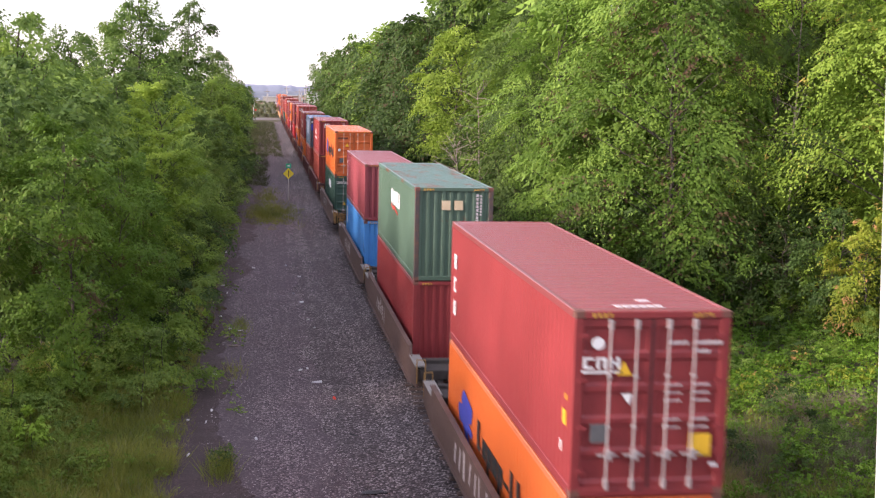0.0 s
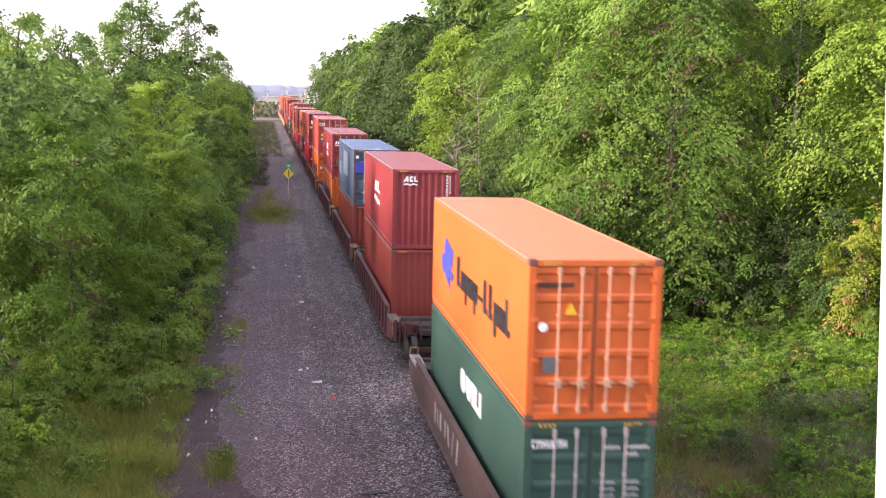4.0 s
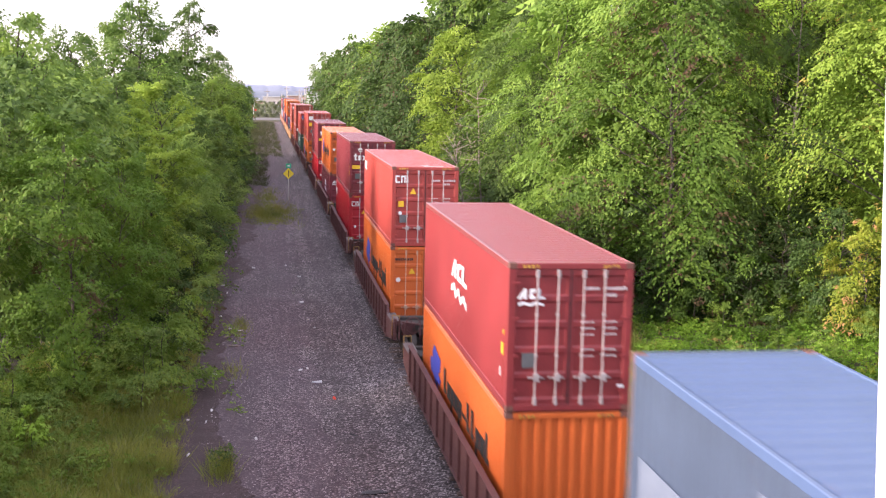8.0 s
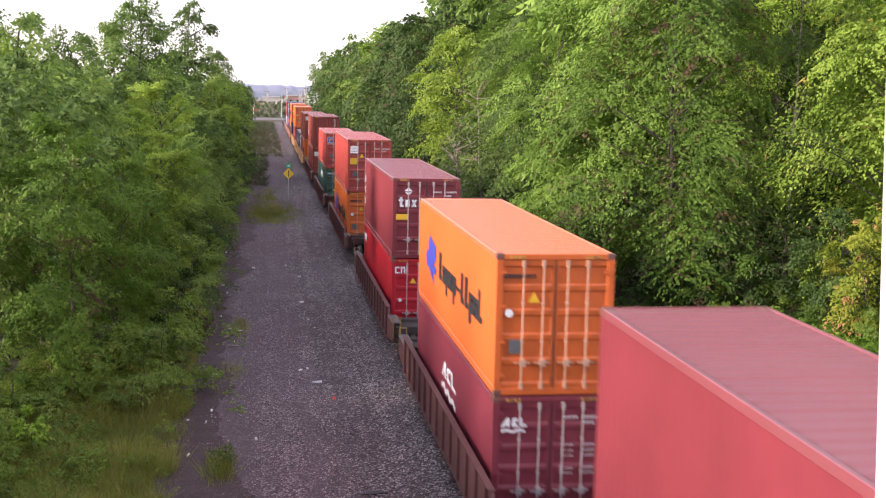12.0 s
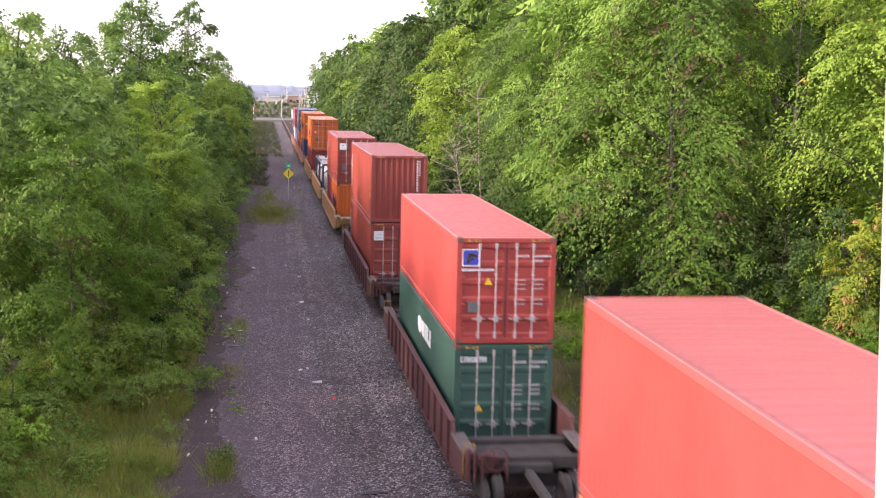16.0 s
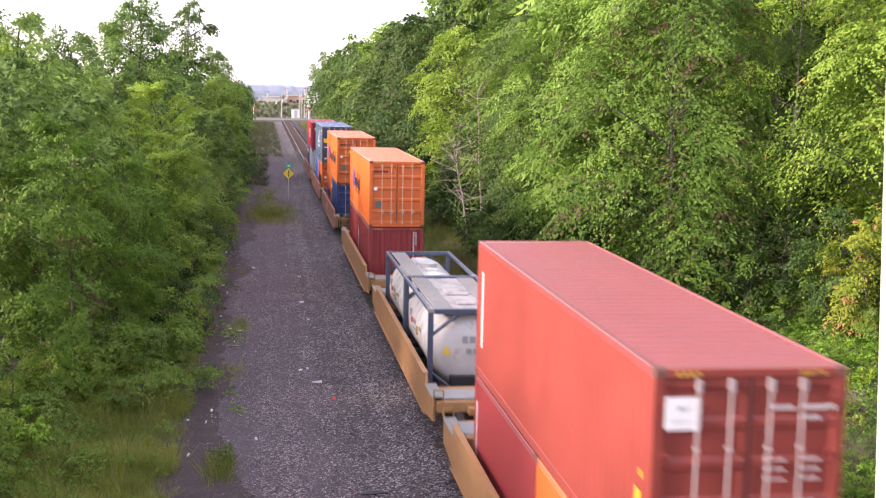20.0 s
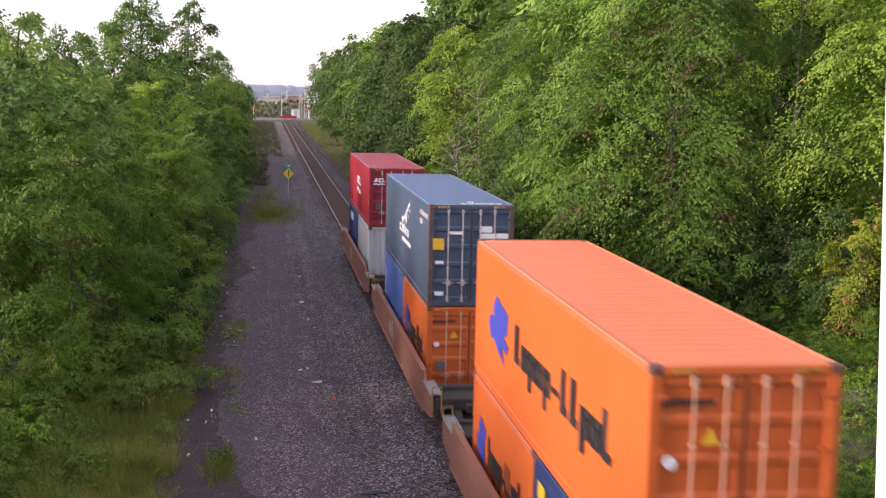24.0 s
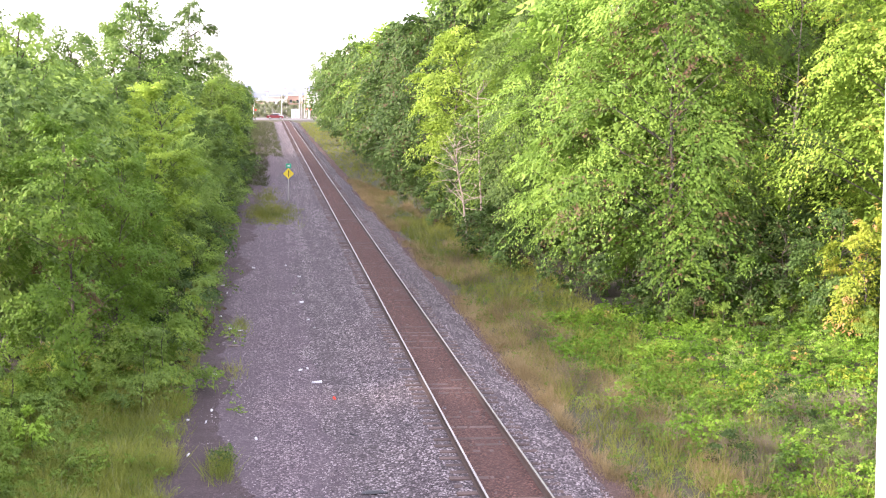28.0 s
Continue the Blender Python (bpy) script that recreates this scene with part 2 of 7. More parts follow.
M_REDDIRT = gravelly("reddish_dirt", (0.05, 0.03, 0.024), (0.15, 0.088, 0.07), (0.27, 0.18, 0.15), (0.09, 0.05, 0.04), 24.0)
M_BROWNBED = gravelly("brown_stained_ballast", (0.034, 0.015, 0.011), (0.137, 0.060, 0.044), (0.259, 0.130, 0.098), (0.071, 0.032, 0.024))
M_SOIL = surf("grassy_soil", (0.045, 0.055, 0.022), (0.085, 0.07, 0.042), scale=0.25, rough=0.95, bump=0.6, bscale=9.0,
              dirt=(0.05, 0.075, 0.02), dirt_scale=0.3)
M_ASPHALT = surf("worn_asphalt", (0.112, 0.105, 0.101), (0.154, 0.147, 0.140), scale=0.4, rough=0.9, bump=0.3)
# near-black litter tone, the shade under the crowns put into it
M_LITTER = surf("shade_dark_leaf_litter", (0.012, 0.011, 0.007), (0.03, 0.026, 0.015), scale=1.2, rough=0.95, bump=0.7, bscale=14.0)
M_BARK = surf("grey_brown_bark", (0.045, 0.036, 0.03), (0.085, 0.07, 0.058), scale=8, rough=0.95, bump=0.8, bscale=30, stretch=(1, 1, 0.2))
M_DEADWOOD = surf("bare_grey_wood", (0.22, 0.18, 0.15), (0.32, 0.27, 0.23), scale=8, rough=0.95, bump=0.5)

M_LEAF = leafy("green_leaves", (0.081, 0.149, 0.025), (0.152, 0.261, 0.043), (0.250, 0.372, 0.063))
M_LEAF_B = leafy("dark_green_leaves", (0.059, 0.108, 0.028), (0.110, 0.187, 0.043), (0.188, 0.281, 0.060))
M_LEAF_C = leafy("pale_yellow_green_leaves", (0.155, 0.267, 0.034), (0.275, 0.433, 0.057), (0.418, 0.587, 0.095), odd=(0.494, 0.357, 0.084), odd_from=0.68)
M_LEAF_H = leafy("deep_green_leaves", (0.036, 0.072, 0.020), (0.066, 0.122, 0.030), (0.112, 0.180, 0.042), odd=(0.10, 0.065, 0.038), odd_from=0.64)
# olive-grey tone with the haze of distance mixed into the leaf colour
M_LEAF_O = leafy("haze_olive_leaves", (0.112, 0.132, 0.072), (0.180, 0.207, 0.109), (0.270, 0.300, 0.168))
M_LEAF_D = leafy("blue_green_leaves", (0.110, 0.184, 0.045), (0.200, 0.312, 0.064), (0.324, 0.456, 0.088))
M_LEAF_E = leafy("turning_yellow_leaves", (0.116, 0.167, 0.018), (0.217, 0.274, 0.027), (0.326, 0.319, 0.045), odd=(0.398, 0.228, 0.090), odd_from=0.62)
M_LEAF_F = leafy("fresh_green_leaves", (0.065, 0.132, 0.016), (0.123, 0.228, 0.029), (0.193, 0.313, 0.044), odd=(0.120, 0.078, 0.041), odd_from=0.66)
M_LEAF_G = leafy("mid_green_leaves", (0.090, 0.157, 0.026), (0.167, 0.268, 0.041), (0.273, 0.386, 0.060))
M_LEAF_J = leafy("glossy_green_leaves", (0.050, 0.106, 0.014), (0.098, 0.186, 0.025), (0.165, 0.272, 0.038), odd=(0.120, 0.078, 0.041), odd_from=0.62)
M_LEAF_P = leafy("pale_green_leaves", (0.156, 0.246, 0.033), (0.282, 0.421, 0.055), (0.414, 0.561, 0.083))
M_GRASS = leafy("tall_grass_blades", (0.140, 0.180, 0.034), (0.228, 0.262, 0.052), (0.34, 0.346, 0.085))
M_STALK = leafy("grey_brown_weed_stalks", (0.10, 0.085, 0.06), (0.17, 0.145, 0.10), (0.26, 0.22, 0.16))
M_WEED = leafy("dull_rough_grass", (0.045, 0.056, 0.024), (0.078, 0.092, 0.038), (0.12, 0.13, 0.06))
M_DRY = leafy("dry_grass_blades", (0.235, 0.182, 0.088), (0.375, 0.285, 0.145), (0.52, 0.40, 0.22))
M_SEED = leafy("pale_seeding_grass", (0.160, 0.192, 0.064), (0.256, 0.288, 0.112), (0.400, 0.400, 0.208))
M_COVER = leafy("ground_cover_leaves", (0.050, 0.115, 0.012), (0.129, 0.256, 0.024), (0.273, 0.431, 0.048), odd=(0.316, 0.259, 0.079), odd_from=0.68)


# ---- mesh helpers ----
def part(name, bm, material, parent=None, label=""):
    me = bpy.data.meshes.new(name)
    bm.to_mesh(me)
    bm.free()
    return part_mesh(name, me, material, parent, label)


def part_mesh(name, me, material, parent=None, label=""):
    if not me.materials and material:
        me.materials.append(material)
    ob = new(name, me)
    if parent:
        ob.parent = parent
    if label:
        tagged(ob, label)
    return ob


def raw(name, verts, faces, material=None):
    me = bpy.data.meshes.new(name)
    me.from_pydata(verts, [], faces)
    if material:
        me.materials.append(material)
    return me


def box(bm, x0, x1, y0, y1, z0, z1, bevel=0.0):
    v = [bm.verts.new(c) for c in ((x0, y0, z0), (x1, y0, z0), (x1, y1, z0), (x0, y1, z0),
                                   (x0, y0, z1), (x1, y0, z1), (x1, y1, z1), (x0, y1, z1))]
    f = [bm.faces.new([v[i] for i in q]) for q in ((3, 2, 1, 0), (4, 5, 6, 7), (0, 1, 5, 4), (1, 2, 6, 5), (2, 3, 7, 6), (3, 0, 4, 7))]
    if bevel:
        bmesh.ops.bevel(bm, geom=list({e for q in f for e in q.edges}), offset=bevel, segments=1, affect="EDGES", profile=0.5)


def boxed(*dims, bevel=0.0):
    bm = bmesh.new()
    box(bm, *dims, bevel=bevel)
    return bm


def tube(bm, a, b, r0, r1, sides=8):
    a, b = Vector(a), Vector(b)
    d = (b - a).normalized()
    s = d.orthogonal().normalized()
    t = d.cross(s)
    ring = []
    for c, r in ((a, r0), (b, r1)):
        ring.append([bm.verts.new(c + (s * math.cos(2 * math.pi * i / sides) + t * math.sin(2 * math.pi * i / sides)) * r) for i in range(sides)])
    for i in range(sides):
        j = (i + 1) % sides
        bm.faces.new((ring[0][i], ring[0][j], ring[1][j], ring[1][i]))
    bm.faces.new(ring[0][::-1])
    bm.faces.new(ring[1])


def extrude_profile(pts, y0, y1):
    """A profile in x, z drawn along y."""
    n = len(pts)
    v = [(x, y0, z) for x, z in pts] + [(x, y1, z) for x, z in pts]
    f = [(i, (i + 1) % n, n + (i + 1) % n, n + i) for i in range(n)]
    return v, f + [tuple(range(n))[::-1], tuple(range(n, 2 * n))]
M_POST = surf("pale_grey_paint", (0.62, 0.64, 0.64), (0.68, 0.70, 0.70), rough=0.5, bump=0.02)


# ---- ground: one sheet to the horizon ----
def ground_z(x, y):
    z = -0.62
    if x > 3.0:
        z += 1.5 * min(1.0, (x - 3.0) / 14.0) ** 1.3
    if x < -8.3:
        z += 1.0 * min(1.0, (-8.3 - x) / 12.0)
    z += 0.10 * noise.noise((x * 0.25, y * 0.18, 3.1)) * min(1.0, max(0.0, (abs(x) - 2.6) / 3))
    if 318 < y < 345:
        z = -0.12 if abs(x) < 60 else z
    if y > 600:
        z -= 45.0 * min(1.0, (y - 600) / 2200.0)
    return z


def build_ground():
    xs = [-2600, -1200, -500, -200, -100, -60, -40, -30, -24] + [-20 + i for i in range(0, 50)] + [32, 36, 42, 50, 65, 100, 200, 500, 1200, 2600]
    ys = [-120, -60, -20] + [i * 2.0 for i in range(0, 80)] + [165 + 5 * i for i in range(30)] + [316, 319, 322, 340, 344, 350, 400, 480, 600, 800, 1200, 1800, 2800, 4700]
    v = [(x, y, ground_z(x, y)) for y in ys for x in xs]
    w = len(xs)
    f = [(j * w + i, j * w + i + 1, (j + 1) * w + i + 1, (j + 1) * w + i) for j in range(len(ys) - 1) for i in range(w - 1)]
    ob = part_mesh("ground", raw("ground", v, f, M_SOIL), M_SOIL)
    tagged(ob, "uneven grassy soil along a railway cutting", "ground", kind="structure")


def strip(name, material, left, right, zf, y0, y1, step, label, category):
    """A ribbon of ground along the track; left, right and the cross-section are functions of y."""
    ys = np.arange(y0, y1 + step, step)
    v, f, n = [], [], 13
    for y in ys:
        a, b = left(y), right(y)
        for i in range(n):
            x = a + (b - a) * i / (n - 1)
            v.append((x, y, zf(x, y, i / (n - 1))))
    for j in range(len(ys) - 1):
        for i in range(n - 1):
            f.append((j * n + i, j * n + i + 1, (j + 1) * n + i + 1, (j + 1) * n + i))
    return tagged(part_mesh(name, raw(name, v, f, material), material), label, category, kind="structure")


def wob(y, s, k=1.0):
    return k * noise.noise((y * 0.13, s, 0.7)) + 0.5 * k * noise.noise((y * 0.6, s, 9.7))


def gravel_left(y):
    """Left edge of the bare gravel."""
    return -8.4 + max(0.0, 36 - y) * 0.07 + min(2.3, max(0.0, (y - 60) * 0.017))


def build_track():
    strip("dirt_edge_left", M_DIRT, lambda y: gravel_left(y) - 0.5, lambda y: gravel_left(y) + 1.55 + wob(y, 31.0, 0.95) + 0.35 * noise.noise((y * 2.3, 4.0, 8.0)) + 0.25 * noise.noise((y * 6.1, 1.0, 3.0)),
          lambda x, y, u: -0.475 + 0.05 * noise.noise((x * 0.5, y * 0.3, 0)) + 0.03 * noise.noise((x * 2.1, y * 1.9, 5)) - 0.10 * (u > 0.98), 0.0, 318.0, 0.25,
          "dark bare dirt at the edge of the gravel", "dirt")
    strip("dirt_edge_right", M_REDDIRT, lambda y: 2.2, lambda y: 3.15 + wob(y, 41.0, 0.45),
          lambda x, y, u: -0.53 + 0.03 * noise.noise((x * 2.1, y * 1.9, 5)) - 0.14 * (u > 0.98), 0.0, 318.0, 0.7,
          "reddish bare dirt along the ballast", "dirt")
    strip("gravel_yard", M_OLDGRAVEL, lambda y: gravel_left(y) + wob(y, 1.0, 0.5), lambda y: -2.25,
          lambda x, y, u: -0.50 + 0.05 * noise.noise((x * 0.5, y * 0.3, 0)) + 0.03 * noise.noise((x * 2.1, y * 1.9, 5)) - 0.12 * (u < 0.02)
          - 0.06 * max(0, (x + 2.7) / 0.4), 0.0, 318.0, 1.0,
          "dark grey crushed-stone strip beside the track", "gravel")
    strip("ballast_bed", M_BALLAST, lambda y: -4.3 + wob(y, 15.0, 0.9), lambda y: 2.55 + wob(y, 5.0, 0.55),
          lambda x, y, u: -0.195 - 0.30 * min(1.0, max(0.0, (abs(x) - 1.45) / 1.15)) - 0.05 * (u < 0.02 or u > 0.98) + 0.02 * (-4.4 < x < -2.6) + 0.03 * noise.noise((x * 3, y * 2.3, 5)) , -60.0, 318.0, 0.5,
          "grey stone ballast under the railway track", "ballast")
    strip("stained_bed", M_BROWNBED, lambda y: -0.72, lambda y: 0.72,
          lambda x, y, u: -0.176 + 0.026 * noise.noise((x * 5, y * 4, 2)), -60.0, 318.0, 0.5,
          "brown rust-stained ballast between the rails", "ballast")
    # rails
    prof = [(-0.07, -0.18), (0.07, -0.18), (0.07, -0.165), (0.012, -0.15), (0.012, -0.045), (0.036, -0.035), (0.036, -0.006), (0.028, 0.0),
            (-0.028, 0.0), (-0.036, -0.006), (-0.036, -0.035), (-0.012, -0.045), (-0.012, -0.15), (-0.07, -0.165)]
    for x in (-0.7525, 0.7525):
        rail = tagged(new("rail"), "long steel rail with a polished head", "rail", "rails of the track")
        rail.location = (x, 0, 0)
        v, f = extrude_profile(prof, -60, 700)
        me = raw("rail_body", v, f, M_RAILSIDE)
        part_mesh("web", me, M_RAILSIDE, rail)
        v, f = extrude_profile([(-0.026, 0.0005), (0.026, 0.0005), (0.022, 0.004), (-0.022, 0.004)], -60, 700)
        part_mesh("head", raw("rail_head", v, f, M_RAILTOP), M_RAILTOP, rail, "shiny worn running surface")


def build_ties():
    rng = random.Random(5)
    bed = tagged(new("tie_row"), "row of weathered timber railway ties", "ties", kind="structure")
    bm = boxed(-1.3, 1.3, -0.11, 0.11, -0.36, -0.17, bevel=0.012)
    me = bpy.data.meshes.new("tie")
    bm.to_mesh(me)
    bm.free()
    me.materials.append(M_TIE)
    y = 18.0
    for i in range(290):
        ob = new("tie", me)
        ob.parent = bed
        ob.matrix_basis = pose(rng.uniform(-0.05, 0.05), y, rng.uniform(-0.03, 0.0), 0, rng.uniform(-0.6, 0.6), rng.uniform(-1.2, 1.2))
        y += 0.55 + rng.uniform(-0.03, 0.03)
    v, f = [], []
    while y < 318:
        b = len(v)
        v += [(-1.3, y - 0.11, -0.18), (1.3, y - 0.11, -0.18), (1.3, y + 0.11, -0.18), (-1.3, y + 0.11, -0.18),
              (-1.3, y - 0.11, -0.36), (1.3, y - 0.11, -0.36)]
        f += [(b, b + 1, b + 2, b + 3), (b + 4, b + 5, b + 1, b)]
        y += 0.55
    tagged(part_mesh("far_ties", raw("far_ties", v, f, M_TIE), M_TIE, bed), kind="stuff")


def scatter_stones():
    """Loose stones on the gravel, nearest stretch."""
    rng = np.random.default_rng(3)
    n = 60000
    y = 24 + 70 * rng.random(n) ** 1.35
    pick = rng.random(n)
    x = np.where(pick < 0.30, rng.uniform(1.0, 2.5, n), np.where(pick < 0.64, rng.uniform(-4.4, -1.35, n), np.where(pick < 0.93, rng.uniform(-6.6, -3.4, n), rng.normal(-6.9, 0.45, n))))
    clump = np.sin(x * 3.1 + np.sin(y * 0.9) * 1.3) + np.sin(x * 5.3 + y * 1.7) * 0.6 + np.sin(y * 2.9 - x * 1.9) * 0.6
    keep = clump + rng.normal(0, 0.9, n) > -0.5
    x, y = x[keep], y[keep]
    n = len(x)
    z = np.where(x < -2.3, -0.50, -0.188 - 0.30 * np.clip((np.abs(x) - 1.45) / 1.15, 0, 1))
    s = rng.uniform(0.016, 0.036, n) * np.where(x < -4.4, 0.8, 1.0)
    base = np.array([(1, 0, 0), (0, 1, 0), (-1, 0, 0), (0, -1, 0), (0, 0, 0.8), (0, 0, -0.5)], float)
    tri = np.array([(0, 1, 4), (1, 2, 4), (2, 3, 4), (3, 0, 4)])
    jit = base[None] * rng.uniform(0.6, 1.3, (n, 6, 1)) + rng.normal(0, 0.18, (n, 6, 3))
    a = rng.uniform(0, 6.28, n)
    c, sn = np.cos(a)[:, None], np.sin(a)[:, None]
    p = np.stack([jit[..., 0] * c - jit[..., 1] * sn, jit[..., 0] * sn + jit[..., 1] * c, jit[..., 2]], -1) * s[:, None, None]
    p += np.stack([x, y, z + 0.01], -1)[:, None]
    me = poly_mesh("loose_stones", p.reshape(-1, 3), (tri[None] + 6 * np.arange(n)[:, None, None]).reshape(-1, 3), M_PEBBLE)
    tagged(part_mesh("loose_stones", me, None), "loose grey crushed stones on the ballast", "stones", kind="stuff")


def poly_mesh(name, verts, faces, material):
    """A mesh from arrays; faces all have the same number of corners."""
    me = bpy.data.meshes.new(name)
    nf, k = faces.shape
    me.vertices.add(len(verts))
    me.vertices.foreach_set("co", np.ascontiguousarray(verts, dtype=np.float32).ravel())
    me.loops.add(nf * k)
    me.loops.foreach_set("vertex_index", np.ascontiguousarray(faces, dtype=np.int32).ravel())
    me.polygons.add(nf)
    me.polygons.foreach_set("loop_start", np.arange(0, nf * k, k, dtype=np.int32))
    me.update(calc_edges=True)
    if material:
        me.materials.append(material)
    return me


M_PEBBLE = leafy("loose_stone_tones", (0.043, 0.033, 0.037), (0.186, 0.154, 0.158), (0.529, 0.460, 0.458), trans=0.0, grain=0.85)

build_ground()
build_track()
build_ties()
scatter_stones()


# ---- plants ----
def leaves(rng, pos, axis, length, width, per, face=None):
    """Sprigs: for each place and axis, `per` pointed leaves set alternately along the axis."""
    n = len(pos)
    axis = axis / np.linalg.norm(axis, axis=1, keepdims=True)
    side = np.cross(axis, rng.normal(size=(n, 3)) * 0.4 + np.array([0, 0, 1.0]))
    side /= np.linalg.norm(side, axis=1, keepdims=True) + 1e-9
    k = np.arange(per)
    sgn = np.where(k % 2 == 0, 1.0, -1.0)
    ln = length * rng.uniform(0.7, 1.3, (n, per, 1))
    base = pos[:, None] + axis[:, None] * (k / per * length * 2.4 - length * 1.2)[None, :, None]
    d = axis[:, None] * 0.55 + side[:, None] * sgn[None, :, None] + rng.normal(0, 0.35, (n, per, 3)) + np.array([0, 0, -0.25])
    d /= np.linalg.norm(d, axis=2, keepdims=True)
    up = np.array([0, 0, 1.0]) + rng.normal(0, 0.85, (n, per, 3))
    if face is not None:
        up = up * 0.7 + face[:, None] * 1.7 + np.array([0, 0, -0.3])
    w = np.cross(d, up)
    w /= np.linalg.norm(w, axis=2, keepdims=True) + 1e-9
    wd = width * rng.uniform(0.7, 1.3, (n, per, 1))
    mid = base + d * ln * 0.45
    v = np.stack([base, mid + w * wd * 0.5, base + d * ln + np.array([0, 0, -0.15]) * ln, mid - w * wd * 0.5], 2)
    return v.reshape(-1, 3)


def quads(verts):
    return np.arange(len(verts)).reshape(-1, 4)


def make_tree(seed, height, radius, base, sprigs, leaf, leaf_mat, kind_name="tree", lobes=26, per=5, trunk_r=0.16, limbs=True, rise=0.3, sag=0.85, reach=0.52, broad=0.46, roll=0.35):
    """One tree: trunk with limbs, and a crown of leafy boughs that arch out and droop, with dark gaps between them."""
    rng = np.random.default_rng(seed)
    tree = new(kind_name)
    # limbs over an uneven egg, four boughs to a limb
    g = max(6, int(lobes * 0.42))
    n = g * 4
    ug = (np.arange(g) + rng.random(g)) / g
    ag = np.arange(g) * 2.399 + rng.uniform(0, 0.9, g)
    rg = rng.uniform(0.70, 1.06, g)
    spread = 1.15 / math.sqrt(g)
    u = np.clip(np.repeat(ug, 4) + rng.uniform(-0.5, 0.5, n) * spread * 0.6, 0.0, 1.0)
    prof = np.sqrt(np.clip(np.sin(math.pi * np.clip(u * 0.84 + 0.14, 0, 1)), 0.03, 1))
    ang = np.repeat(ag, 4) + rng.uniform(-1, 1, n) * spread
    rr = radius * prof * np.repeat(rg, 4) * rng.uniform(0.9, 1.1, n)
    ln = radius * reach * rng.uniform(0.6, 1.25, n) * (0.55 + 0.45 * prof)
    z0 = base + (height - base) * (u ** 0.9) * 0.97
    out = np.stack([np.cos(ang + rng.normal(0, 0.3, n)), np.sin(ang + rng.normal(0, 0.3, n)), np.zeros(n)], 1)
    start = np.stack([np.cos(ang), np.sin(ang), np.zeros(n)], 1) * np.maximum(0.05, rr - ln * 0.8)[:, None]
    start[:, 2] = z0
    up_by = rise + (1.5 if radius < 3.5 else 0.5) * np.clip(u - 0.6, 0, 1) + rng.normal(0, 0.14, n)
    down_by = sag * rng.uniform(0.7, 1.25, n)
    side = np.stack([-out[:, 1], out[:, 0], rng.normal(0, roll, n)], 1)
    side /= np.linalg.norm(side, axis=1, keepdims=True)
    # twigs to both sides of each bough, leaves along each twig
    tw = 20 if sprigs * per > 2500 else 10
    m = max(2, int(sprigs * per / (n * tw)))
    i = np.repeat(np.arange(n), tw * m)
    k = np.tile(np.repeat(np.arange(tw), m), n)
    twig_off = rng.normal(0, 0.10, (n, tw))[i, k]
    twig_len = rng.uniform(0.55, 1.25, (n, tw))[i, k]
    q = np.tile(np.tile((np.arange(m) + 0.4) / m, tw), n) + rng.normal(0, 0.06, len(i))
    t = np.clip((k // 2 + 0.5) / (tw / 2) * 0.86, 0, 1)
    wid = broad * (0.35 + 0.9 * np.sin(math.pi * np.clip(0.18 + 0.72 * t, 0, 1))) * twig_len
    sgn = np.where(k % 2 == 0, 1.0, -1.0)
    tt = t + 0.24 * q * twig_len
    L = ln[i]
    lift = (up_by[i] * tt - down_by[i] * tt ** 2) - 0.30 * (q * wid) ** 2 + twig_off * 0.7
    pos = start[i] + out[i] * (L * tt)[:, None] + side[i] * (sgn * q * wid * L)[:, None]
    pos[:, 2] += L * lift
    pos += rng.normal(0, 0.45, (len(i), 3)) * leaf
    slope = up_by[i] - 2 * down_by[i] * tt
    way = out[i] * 0.75 + side[i] * (sgn * 0.8)[:, None] + rng.normal(0, 0.35, (len(i), 3))
    way[:, 2] += 0.55 * slope - 0.25
    way /= np.linalg.norm(way, axis=1, keepdims=True)
    face = np.stack([-slope * out[i, 0] * 0.7, -slope * out[i, 1] * 0.7, np.ones(len(i))], 1) - np.stack([-out[i, 1], out[i, 0], np.zeros(len(i))], 1) * side[i, 2:] + out[i] * (0.1 + 1.25 * u[i])[:, None] + rng.normal(0, 1.0, (len(i), 3)) * (0.4 + 0.6 * u[i])[:, None]
    ok = pos[:, 2] > 0.12
    pos, way, face = pos[ok], way[ok], face[ok]
    w = np.cross(way, face)
    w /= np.linalg.norm(w, axis=1, keepdims=True) + 1e-9
    size = leaf * rng.uniform(0.7, 1.3, (len(pos), 1))
    v = np.stack([pos + w * size * 0.40, pos + way * size * 1.05 + np.array([0, 0, -0.12]) * size, pos - w * size * 0.40 + way * size * 0.15], 1).reshape(-1, 3)
    # sparse inner foliage that closes the crown round the stem
    if limbs and height > 5:
        c = 7 * n
        h = base + (height - base) * rng.uniform(0.05, 0.9, c)
        pr = radius * 0.38 * np.sqrt(rng.random(c)) * np.sqrt(np.clip(np.sin(math.pi * np.clip((h - base) / (height - base) * 0.84 + 0.14, 0, 1)), 0.03, 1))
        a2 = rng.uniform(0, 6.283, c)
        p2 = np.stack([pr * np.cos(a2), pr * np.sin(a2), h], 1)
        big = min(0.40, leaf * 2.2)
        v = np.concatenate([v, leaves(rng, p2, rng.normal(size=p2.shape), big, big * 0.7, 3).reshape(-1, 4, 3)[:, (0, 1, 2)].reshape(-1, 3)])
    part_mesh("crown", poly_mesh("crown", v, np.arange(len(v)).reshape(-1, 3), leaf_mat), None, tree)
    bm = bmesh.new()
    pts = [Vector((0, 0, -0.5))]
